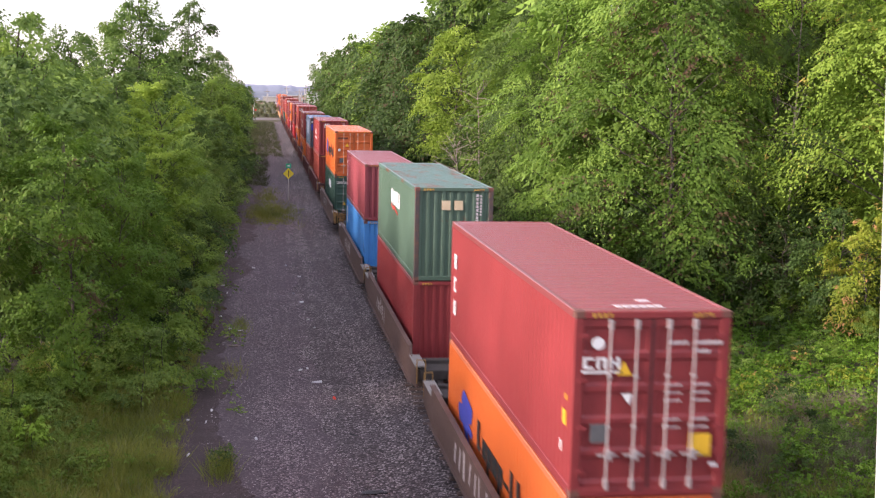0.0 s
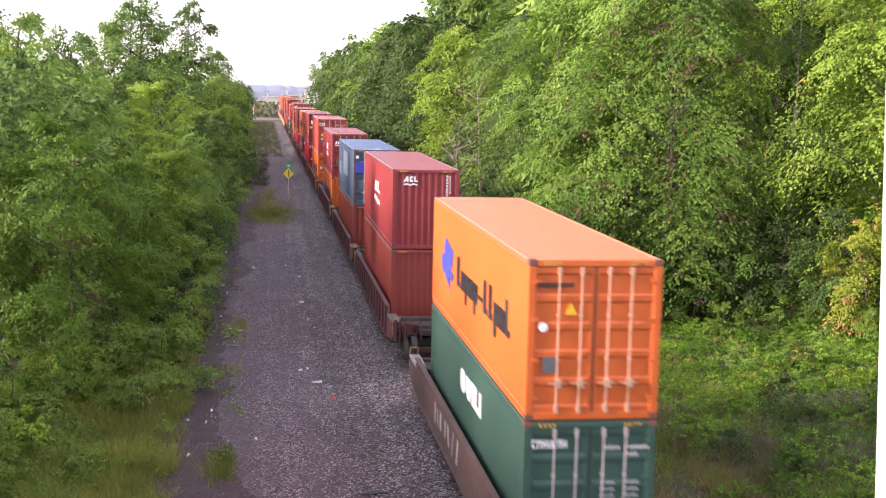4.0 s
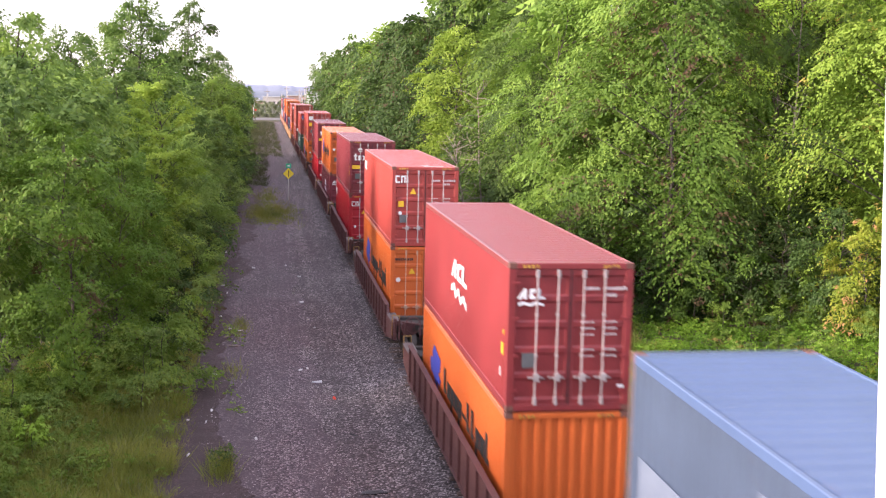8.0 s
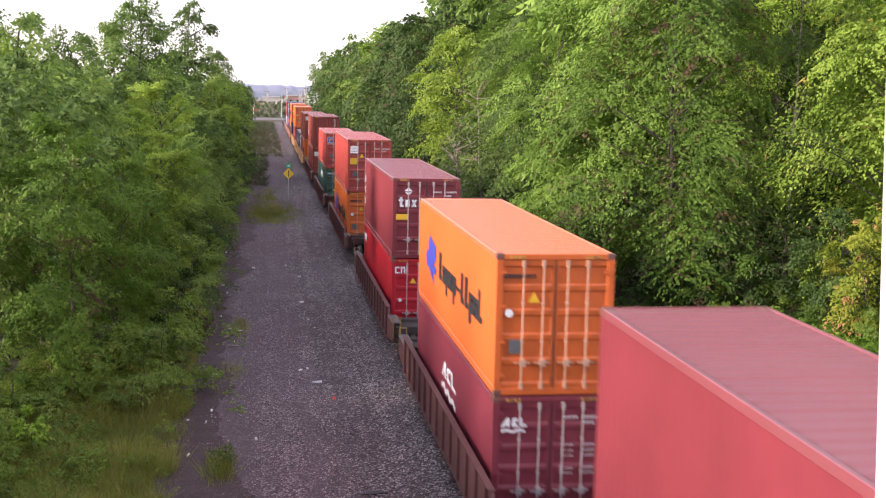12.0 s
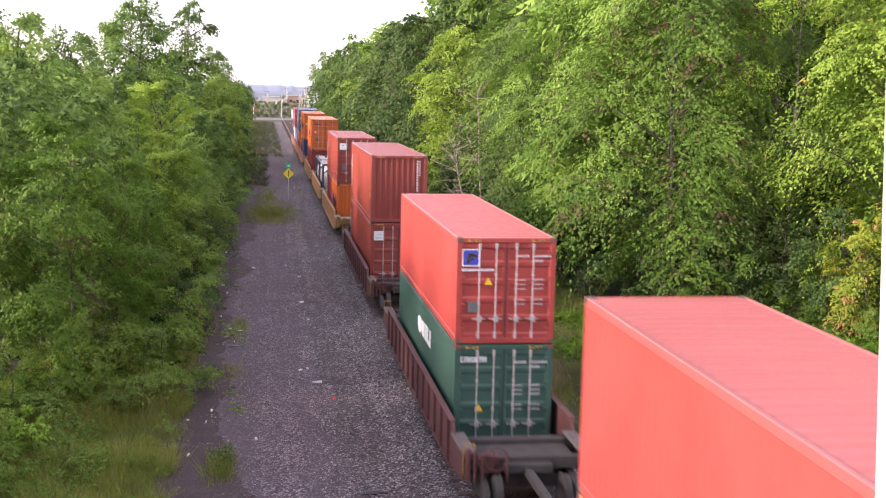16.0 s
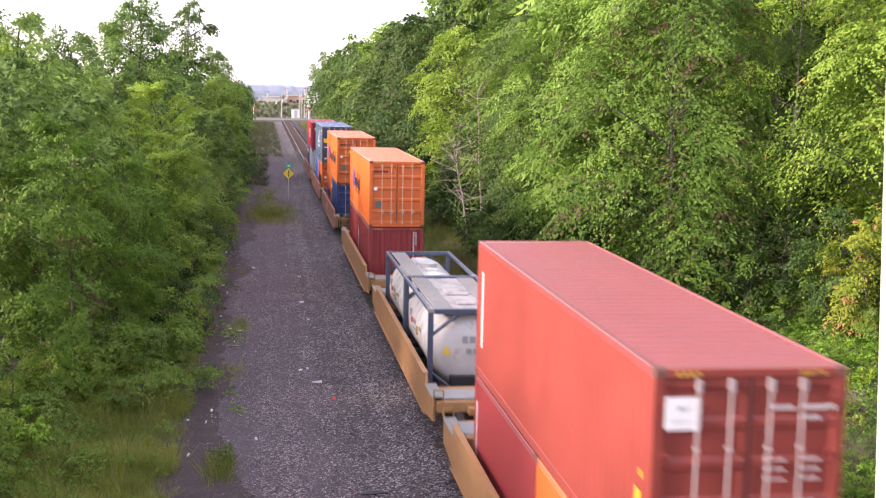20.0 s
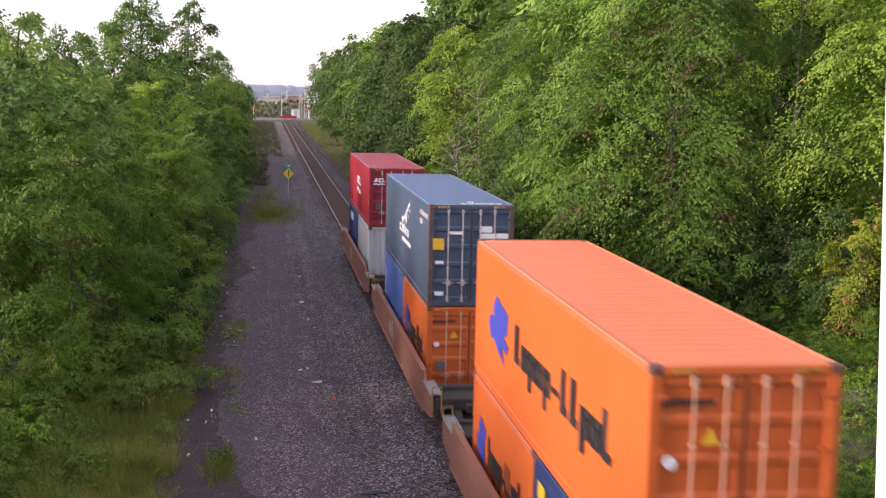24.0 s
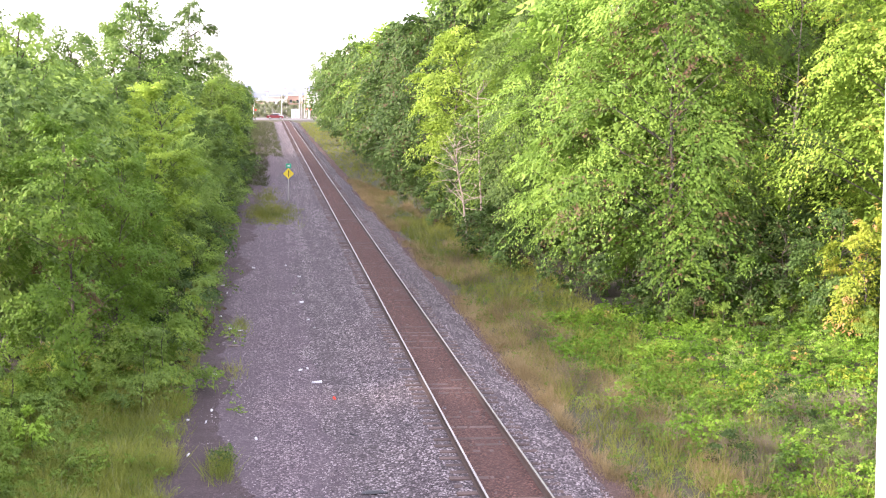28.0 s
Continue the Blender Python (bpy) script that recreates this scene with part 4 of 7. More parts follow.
    tufts("broad_weeds", M_LEAF_G, "broad-leaved green weeds at the gravel edge", "weeds", broad, 39, 0.075, 0.05, 8, cover=True)
    g = area(3000, 3.0, 8.0, 26, 75)
    g = g[[noise.noise((p * 0.6, q * 0.3, 1.7)) > -0.05 for p, q in g]]
    tufts("bank_weeds", M_LEAF_G, "green leafy weeds along the grassy bank", "weeds", g, 36, 0.10, 0.045, 6, cover=True)


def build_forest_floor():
    """Leaf litter under the trees of both banks, darkened to stand for shade."""
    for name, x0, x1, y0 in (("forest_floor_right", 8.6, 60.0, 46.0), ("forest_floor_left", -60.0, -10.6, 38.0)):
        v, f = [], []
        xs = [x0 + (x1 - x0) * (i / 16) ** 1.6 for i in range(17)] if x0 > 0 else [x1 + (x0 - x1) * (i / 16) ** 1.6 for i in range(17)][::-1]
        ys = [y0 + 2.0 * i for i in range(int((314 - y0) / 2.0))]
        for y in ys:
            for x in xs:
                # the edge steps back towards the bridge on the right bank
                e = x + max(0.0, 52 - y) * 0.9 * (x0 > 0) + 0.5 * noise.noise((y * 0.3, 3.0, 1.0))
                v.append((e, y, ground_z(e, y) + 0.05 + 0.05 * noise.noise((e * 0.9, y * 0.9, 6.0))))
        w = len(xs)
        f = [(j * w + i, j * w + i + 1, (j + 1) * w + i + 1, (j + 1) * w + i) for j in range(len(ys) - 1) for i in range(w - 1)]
        tagged(part_mesh(name, raw(name, v, f, M_LITTER), None), "leaf litter coloured dark for the shade under trees", "forest floor", kind="structure")


build_trees()
build_ground_plants()
build_forest_floor()


# ---- train ----
W2 = 1.219
HIGH, LOW, BASE = 2.896, 2.591, 0.45
MESH = {}


def shared(key, build, material):
    """One mesh for all alike pieces of one material."""
    k = (key, material.name)
    if k not in MESH:
        bm = build()
        me = bpy.data.meshes.new(key[0])
        bm.to_mesh(me)
        bm.free()
        me.materials.append(material)
        MESH[k] = me
    return MESH[k]


def corrugated(length, height, pitch, depth):
    """A corrugated sheet standing in the plane y = 0: u along x from 0, z up; ridges towards -y."""
    bm = bmesh.new()
    n = max(3, round(length / pitch))
    p = length / n
    prof = []
    for i in range(n):
        prof += [(i * p, 0), (i * p + 0.30 * p, 0), (i * p + 0.5 * p, depth), (i * p + 0.80 * p, depth)]
    prof.append((length, 0))
    lo = [bm.verts.new((u, d, 0)) for u, d in prof]
    hi = [bm.verts.new((u, d, height)) for u, d in prof]
    for i in range(len(prof) - 1):
        bm.faces.new((lo[i], lo[i + 1], hi[i + 1], hi[i]))
    return bm


def door_leaf(h):
    """Half of the rear doors, 1.1 m wide, with pressed horizontal panels; faces -y."""
    bm = bmesh.new()
    w = 1.12
    rows = [0.0, 0.06]
    k = 5
    step = (h - 0.12) / k
    z = 0.06
    prof = [(0.0, 0.0), (0.05, 0.0)]
    for i in range(k):
        prof += [(z + 0.04, 0.0), (z + 0.08, 0.03), (z + step - 0.09, 0.03), (z + step - 0.05, 0.0)]
        z += step
    prof.append((h, 0.0))
    cols = [(0.0, 0), (0.05, 0), (0.08, 1), (w - 0.08, 1), (w - 0.05, 0), (w, 0)]
    grid = [[bm.verts.new((x, d * k, zz)) for zz, d in prof] for x, k in cols]
    for a, b in zip(grid, grid[1:]):
        for i in range(len(prof) - 1):
            bm.faces.new((a[i], b[i], b[i + 1], a[i + 1]))
    return bm


def lock_rod(h):
    bm = bmesh.new()
    tube(bm, (0, -0.035, 0.03), (0, -0.035, h - 0.03), 0.016, 0.016, 6)
    for z, b in ((0.0, 0.15), (h * 0.36, 0.04), (h * 0.66, 0.04), (h - 0.15, 0.15)):
        box(bm, -0.03, 0.03, -0.06, 0.0, z, z + b)
    box(bm, -0.16, 0.16, -0.075, -0.05, h * 0.20, h * 0.20 + 0.03)
    box(bm, -0.04, 0.07, -0.09, -0.05, h * 0.20 - 0.06, h * 0.20 + 0.09)
    return bm


def casting():
    return boxed(-0.081, 0.081, -0.089, 0.089, -0.059, 0.059, bevel=0.012)


def roof_sheet(length):
    bm = bmesh.new()
    n = max(3, round((length - 0.6) / 0.33))
    p = (length - 0.6) / n
    prof = [(0.06, 0.0), (0.3, 0.0)]
    for i in range(n):
        y = 0.3 + i * p
        prof += [(y + 0.06, -0.03), (y + p * 0.5, -0.03), (y + p * 0.5 + 0.06, 0.0), (y + p, 0.0)]
    prof.append((length - 0.06, 0.0))
    a = [bm.verts.new((-W2 + 0.07, y, z)) for y, z in prof]
    b = [bm.verts.new((W2 - 0.07, y, z)) for y, z in prof]
    for i in range(len(prof) - 1):
        bm.faces.new((a[i], b[i], b[i + 1], a[i + 1]))
    return bm


def piece(name, key, build, material, parent, m=None, label=""):
    ob = new(name, shared(key, build, material))
    ob.parent = parent
    if m is not None:
        ob.matrix_basis = m
    if label:
        tagged(ob, label)
    return ob


def container(label, material, length=12.192, height=HIGH, doors=True, marks=(), roof=None):
    """A shipping container; its base centre near end is the origin, it reaches from y = 0 to y = length."""
    c = tagged(new("shipping_container"), label, "container", "containers on the train")
    L, H = length, height
    # roof and top rails take the paler paint that holds the sky sheen
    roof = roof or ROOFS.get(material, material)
    k = (L, H)
    wall = lambda: corrugated(L - 0.24, H - 0.28, 0.278, 0.028)
    # long walls: set 2 cm inside the rails
    piece("side_wall", ("side_wall", k), wall, material, c, pose(-W2 + 0.012, L - 0.12, 0.16, 0, 0, -90))
    piece("side_wall", ("side_wall", k), wall, material, c, pose(W2 - 0.012, 0.12, 0.16, 0, 0, 90))
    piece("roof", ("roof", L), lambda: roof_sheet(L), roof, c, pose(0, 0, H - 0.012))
    piece("floor_frame", ("floor_frame", k), lambda: boxed(-W2 + 0.03, W2 - 0.03, 0.03, L - 0.03, 0.02, 0.15), material, c)
    # rails along the edges
    for x in (-1, 1):
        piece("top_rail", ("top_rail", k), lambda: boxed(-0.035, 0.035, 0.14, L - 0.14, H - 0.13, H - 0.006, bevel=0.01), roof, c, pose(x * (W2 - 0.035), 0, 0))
        piece("bottom_rail", ("bottom_rail", k), lambda: boxed(-0.03, 0.03, 0.14, L - 0.14, 0.01, 0.17, bevel=0.01), material, c, pose(x * (W2 - 0.032), 0, 0))
        for y in (0.07, L - 0.07):
            piece("corner_post", ("corner_post", k), lambda: boxed(-0.07, 0.07, -0.066, 0.066, 0.11, H - 0.11, bevel=0.01), M_RUSTPOST if material in (M_SLATE, M_GREEN) else material, c, pose(x * (W2 - 0.072), y, 0))
            for z in (0.059, H - 0.059):
                piece("corner_casting", ("corner_casting",), casting, M_CASTING, c, pose(x * (W2 - 0.081), y + (0.019 if y < 1 else -0.019), z))
    for y in (0.05, L - 0.05):
        piece("header", ("header", k), lambda: boxed(-W2 + 0.15, W2 - 0.15, -0.05, 0.05, H - 0.12, H - 0.004, bevel=0.01), material, c, pose(0, y, 0))
        piece("sill", ("sill", k), lambda: boxed(-W2 + 0.15, W2 - 0.15, -0.05, 0.05, 0.01, 0.14, bevel=0.01), material, c, pose(0, y, 0))
    end = lambda: corrugated(2 * W2 - 0.28, H - 0.25, 0.25, 0.045)
    piece("end_wall", ("end_wall", H), end, material, c, pose(W2 - 0.14, L - 0.02, 0.13, 0, 0, 180))
    if doors:
        h = H - 0.27
        for x in (-1.125, 0.005):
            piece("door", ("door", H), lambda: door_leaf(h), material, c, pose(x, 0.025, 0.142))
        piece("gasket", ("gasket", H), lambda: boxed(-0.012, 0.012, -0.012, 0.012, 0.0, h), M_INK, c, pose(0, 0.03, 0.142), "black rubber door seal")
        for x in (-1, 1):
            for f in (0.1, 0.36, 0.64, 0.9):
                piece("hinge", ("hinge",), lambda: boxed(-0.07, 0.07, -0.018, 0.012, -0.035, 0.035, bevel=0.006), material, c, pose(x * 1.07, 0.012, 0.142 + f * h))
        for x in (-0.66, -0.25, 0.25, 0.66):
            piece("lock_rod", ("lock_rod", H), lambda: lock_rod(h), M_ROD if material is not M_ORANGE else M_RODO, c, pose(x, 0.03, 0.14), "galvanised locking rod")
    else:
        piece("end_wall", ("end_wall", H), end, material, c, pose(-W2 + 0.14, 0.02, 0.13))
    for z in (0,):
        for x in (-0.95, 0.62):
            bm = bmesh.new()
            for i in range(4):
                box(bm, x + i * 0.085, x + i * 0.085 + 0.05, -0.006, 0.003, H - 0.10, H - 0.035)
            tagged(part("hazard_strip", bm, M_STRIP, c, "worn yellow warning strip"), kind="stuff")
    for kind, mat, shapes in marks:
        if kind == "marking" or len(shapes) > 9:
            bm = bmesh.new()
            for face, *r in shapes:
                mark(bm, face, r, L, H)
            tagged(part(kind, bm, mat, c), kind="stuff")
            continue
        for face, *r in shapes:
            bm = bmesh.new()
            mark(bm, face, r, L, H)
            part(kind, bm, mat, c)
    return c


def mark(bm, face, r, L, H):
    """A thin painted shape. End face 'e': u from left to right; long side 's': u from far to near; both v upwards, 0 to 1.
    A fifth number makes a box lean; "p" and "P" take the corners of a polygon on the side or the end."""
    if face in "pP":
        u0 = v0 = u1 = v1 = k = 0.0
    else:
        u0, v0, u1, v1, *lean = r
        k = lean[0] if lean else 0.0
    if face == "r":
        pt = lambda u, v: Vector((-W2 + u * 2 * W2, v, H - 0.004))
    elif face in "etP":
        pt = lambda u, v: Vector((-W2 + u * 2 * W2, -0.008, v * H))
    else:
        pt = lambda u, v: Vector((-W2 - 0.004, L - u * L, v * H))
    out = Vector((0, 0, 1)) if face == "r" else Vector((0, -1, 0)) if face in "etP" else Vector((-1, 0, 0))
    if face in "pP":
        q = [pt(u, v) for u, v in r]
    elif face == "t":
        q = [pt(u0, v0), pt(u1, v0), pt((u0 + u1) / 2, v1)]
    else:
        q = [pt(u0, v0), pt(u1, v0), pt(u1 + k, v1), pt(u0 + k, v1)]
    a = [bm.verts.new(p) for p in q]
    b = [bm.verts.new(p - out * 0.012) for p in q]
    bm.faces.new(a)
    for i in range(len(a)):
        j = (i + 1) % len(a)
        bm.faces.new((a[j], a[i], b[i], b[j]))


M_RODO = surf("orange_overpainted_rod", (0.50, 0.30, 0.20), (0.58, 0.38, 0.27), rough=0.5, bump=0.05)
M_ROD = surf("dull_lock_rod_steel", (0.40, 0.35, 0.35), (0.5, 0.45, 0.44), rough=0.5, metal=0.2, bump=0.05)


def row_of(face, u0, v0, u1, v1, n, gap=0.3, lean=0.0):
    w = (u1 - u0) / n
    return [(face, u0 + i * w, v0, u0 + (i + 1 - gap) * w, v1, lean) for i in range(n)]


def data_rows(v=0.82):
    """Registration and weight blocks on the right-hand door, as bars."""
    s = row_of("e", 0.61, v, 0.73, v + 0.021, 4, 0.35, 0.006) + row_of("e", 0.76, v, 0.95, v + 0.021, 7, 0.35, 0.006) + row_of("e", 0.76, v - 0.045, 0.87, v - 0.024, 4, 0.35, 0.006)
    for i in range(5):
        z = v - 0.22 - i * 0.042 - (0.06 if i > 2 else 0)
        s += row_of("e", 0.585, z, 0.70, z + 0.010, 5, 0.4, 0.004) + row_of("e", 0.77, z, 0.88, z + 0.013, 5, 0.4, 0.004)
    return ("marking", M_TEXT, s)


def up_column(face, u0, u1, v0, v1, n):
    h = (v1 - v0) / n
    return [(face, u0, v0 + i * h, u1, v0 + (i + 0.72) * h) for i in range(n)]


def block_shape(face, u0, v0, u1, v1, k):
    """A painted block with an opening: k picks where it opens."""
    a, b = (u1 - u0) * 0.30, (v1 - v0) * 0.20
    left, right = (face, u0, v0, u0 + a, v1), (face, u1 - a, v0, u1, v1)
    low, high, mid = (face, u0 + a, v0, u1 - a, v0 + b), (face, u0 + a, v1 - b, u1 - a, v1), (face, u0 + a, (v0 + v1 - b) / 2, u1 - a, (v0 + v1 + b) / 2)
    return ([left, right, low], [left, low[:3] + (u1, v0 + b), high[:3] + (u1, v1)], [left, right, high], [left, right, mid])[k % 4]


def block_row(face, u0, v0, u1, v1, n, gap=0.22, k=1):
    w = (u1 - u0) / n
    return [q for i in range(n) for q in block_shape(face, u0 + i * w, v0, u0 + (i + 1 - gap) * w, v1, i + k)]


def lines_side(u0, u1, v0, v1, n):
    h = (v1 - v0) / n
    return ("marking", M_MARK, [q for i in range(n) for q in block_shape("s", u0, v0 + i * h, u1, v0 + (i + 0.62) * h, i)])


def roof_marks(a=0.30, b=0.62):
    return ("roof_marking", M_TEXT, row_of("r", a, 0.36, b, 0.52, 6, 0.25) + [("r", 0.50, 0.85, 0.58, 1.0)])


def disc(face, u, v, r, H=2.9):
    f = "P" if face == "e" else "p"
    ru, rv = r / (2 * W2 if face == "e" else 12.192), r / H
    return (f, *[(u + ru * math.cos(i * 0.6283), v + rv * math.sin(i * 0.6283)) for i in range(10)])


WARN = ("warning_triangle", M_YELLOW, [("t", 0.27, 0.66, 0.37, 0.735)])
PLATE = ("data_plate", M_DATA, [("e", 0.12, 0.30, 0.22, 0.40)])
STICK = ("sticker", M_YELLOW, [("s", 0.955, 0.36, 0.968, 0.44), ("s", 0.965, 0.5, 0.97, 0.53)])
LASH = ("lashing_marks", M_MARK, [("e", 0.9, 0.16, 0.95, 0.18), ("s", 0.945, 0.2, 0.95, 0.26)])


def wave_marks(side=True, du=0.0, dv=0.0):
    s = [("P", (0.07, 0.76), (0.12, 0.83), (0.145, 0.83), (0.145, 0.76), (0.12, 0.76), (0.12, 0.78), (0.10, 0.76)), ("P", (0.16, 0.77), (0.17, 0.825), (0.215, 0.83), (0.215, 0.81), (0.19, 0.80), (0.19, 0.785), (0.215, 0.78), (0.21, 0.76), (0.17, 0.76)), ("P", (0.225, 0.76), (0.235, 0.83), (0.255, 0.83), (0.25, 0.78), (0.29, 0.775), (0.29, 0.76)), ("P", (0.075, 0.735), (0.12, 0.745), (0.17, 0.73), (0.22, 0.745), (0.28, 0.73), (0.28, 0.715), (0.22, 0.725), (0.17, 0.71), (0.12, 0.725), (0.075, 0.715))]
    out = [("emblem", M_MARK, [(f, *[(u + du, v + dv) for u, v in q]) for f, *q in s])]
    if side:
        out.append(("emblem", M_MARK, [("p", (0.42, 0.545), (0.455, 0.70), (0.475, 0.70), (0.475, 0.545), (0.46, 0.545), (0.458, 0.59), (0.44, 0.59), (0.436, 0.545)), ("p", (0.49, 0.56), (0.49, 0.68), (0.535, 0.70), (0.535, 0.66), (0.508, 0.65), (0.508, 0.59), (0.535, 0.58), (0.535, 0.545), (0.50, 0.545)), ("p", (0.55, 0.545), (0.55, 0.70), (0.567, 0.70), (0.567, 0.585), (0.605, 0.575), (0.605, 0.545)), ("p", (0.42, 0.46), (0.455, 0.50), (0.475, 0.44), (0.51, 0.49), (0.535, 0.42), (0.57, 0.47), (0.605, 0.42), (0.605, 0.375), (0.57, 0.42), (0.535, 0.37), (0.51, 0.44), (0.475, 0.38), (0.455, 0.45), (0.42, 0.41))]))
    return out


def blue_marks(side=True, doors=True, v=0.5, u=0.135, k=1.0):
    """Blue emblem and a line of black lettering, drawn as plain shapes."""
    out = []
    if doors:
        out.append(("sticker", M_MARK, [("P", *[(0.115 + 0.036 * math.cos(i * 0.785), 0.585 + 0.030 * math.sin(i * 0.785)) for i in range(8)])]))
        out.append(("marking", M_INK, row_of("e", 0.07, 0.83, 0.34, 0.86, 10, 0.3)))
    if side:
        e = [("p", *[(u + 0.16 * k * a, v - 0.21 + 0.42 * b) for a, b in ((0.35, 1.0), (0.22, 0.80), (0.26, 0.66), (0.05, 0.60), (0.0, 0.48), (0.12, 0.24), (0.30, 0.27), (0.48, 0.16), (0.85, 0.0), (0.70, 0.13), (0.70, 0.27), (0.95, 0.22), (1.0, 0.36), (0.76, 0.43), (0.93, 0.54), (0.97, 0.84), (0.72, 0.90))])]
        out.append(("emblem", M_MBLUE, e))
        t, x = [], u + 0.21 * k
        for up, dn in ((0.14, -0.10), (0.05, -0.10), (0.05, -0.19), (0.05, -0.10), (0.05, -0.19), (-0.01, -0.04), (0.14, -0.10), (0.14, -0.10), (0.05, -0.19), (0.05, -0.10), (0.14, -0.10)):
            w = 0.040 * k
            t.append(("s", x, v + dn, x + 0.019 * k, v + up))
            if up < 0.1 and dn > -0.06:
                t.append(("s", x + 0.011 * k, v + dn, x + w, v + up))
            elif up < 0.1:
                t += [("s", x + 0.011 * k, v + 0.002, x + w, v + 0.05), ("s", x + w - 0.014 * k, v - 0.10, x + w, v + 0.012), ("s", x + 0.011 * k, v - 0.10, x + w - 0.014 * k, v - 0.055)]
            else:
                t.append(("s", x + 0.016 * k, v - 0.10, x + 0.036 * k, v - 0.055))
            x += 0.049 * k
        out.append(("marking", M_INK, t))
    return out


def crest_marks():
    """A broken crest of short strokes above three lines of worn blocks."""
    crest = []
    for i in range(9):
        a = i / 8
        u, v = 0.455 + 0.15 * a, 0.60 + 0.24 * a ** 1.3
        crest += [("p", (u, v), (u + 0.012, v - 0.025), (u + 0.017, v + 0.012), (u + 0.006, v + 0.03))]
        if i % 2 == 0:
            crest += [("p", (u + 0.012, v - 0.055), (u + 0.022, v - 0.085), (u + 0.028, v - 0.05))]
    crest += [("p", (0.445, 0.62), (0.46, 0.56), (0.475, 0.60), (0.463, 0.66)), ("p", (0.53, 0.66), (0.545, 0.60), (0.56, 0.62), (0.55, 0.69))]
    return [("emblem", M_MARK, crest), ("emblem", M_MARK, block_row("s", 0.40, 0.47, 0.62, 0.555, 4, 0.3)), ("marking", M_MARK, row_of("s", 0.46, 0.375, 0.66, 0.42, 6, 0.3))]


def block_marks():
    return [("emblem", M_MARK, block_row("e", 0.05, 0.80, 0.22, 0.89, 2) + [("e", 0.215, 0.80, 0.24, 0.89)]), roof_marks(0.5, 0.8), ("sticker", M_MARK, [disc("e", 0.13, 0.42, 0.07)]), ("emblem", M_MARK, [("p", (0.025, 0.72), (0.025, 0.83), (0.06, 0.83), (0.075, 0.78), (0.085, 0.83), (0.105, 0.83), (0.105, 0.70), (0.09, 0.70), (0.085, 0.75), (0.06, 0.75), (0.05, 0.70))])]


def cross_marks():
    return [("emblem", M_MARK, [("e", 0.105, 0.645, 0.140, 0.765), ("e", 0.085, 0.715, 0.160, 0.740), ("e", 0.14, 0.645, 0.16, 0.665), ("e", 0.185, 0.645, 0.25, 0.735),
                                ("e", 0.275, 0.645, 0.31, 0.735, 0.05), ("e", 0.325, 0.645, 0.355, 0.735, -0.05), ("P", (0.17, 0.84), (0.23, 0.89), (0.29, 0.84)), ("P", (0.18, 0.825), (0.28, 0.825), (0.23, 0.79))]),
            ("placard", M_YELLOW, [("e", 0.05, 0.485, 0.23, 0.555)]), ("placard", M_YELLOW, [("e", 0.78, 0.36, 0.86, 0.39)])]


def placard_marks(mat, inner, u=0.06, v=0.74, w=0.18, h=0.14):
    return [("placard", mat, [("e", u, v, u + w, v + h)]), ("emblem", inner, [("e", u + 0.05, v + 0.08, u + 0.12, v + 0.10, 0.02), ("e", u + 0.03, v + 0.03, u + 0.15, v + 0.04)])]


def round_marks():
    return [("marking", M_MARK, [("p", (0.42, 0.66), (0.43, 0.62), (0.455, 0.60), (0.475, 0.64), (0.475, 0.74), (0.46, 0.79), (0.435, 0.79), (0.42, 0.75)), ("p", (0.485, 0.66), (0.50, 0.61), (0.53, 0.61), (0.54, 0.66), (0.54, 0.78), (0.485, 0.78)), ("s", 0.55, 0.61, 0.575, 0.79), ("s", 0.583, 0.61, 0.60, 0.79), ("s", 0.605, 0.61, 0.645, 0.66), ("s", 0.625, 0.66, 0.645, 0.79)])]


def green_marks():
    return [("marking", M_MARK, block_row("e", 0.06, 0.835, 0.33, 0.885, 7, 0.2)), round_marks()[0], ("warning_triangle", M_YELLOW, [("t", 0.21, 0.36, 0.30, 0.43)])]


def vertical_text(u=0.80):
    return ("marking", M_TEXT, up_column("e", u, u + 0.028, 0.47, 0.94, 12) + up_column("e", u + 0.05, u + 0.07, 0.70, 0.93, 7))


def text_side(u=0.05):
    return ("marking", M_MARK, up_column("s", u, u + 0.012, 0.24, 0.80, 16))


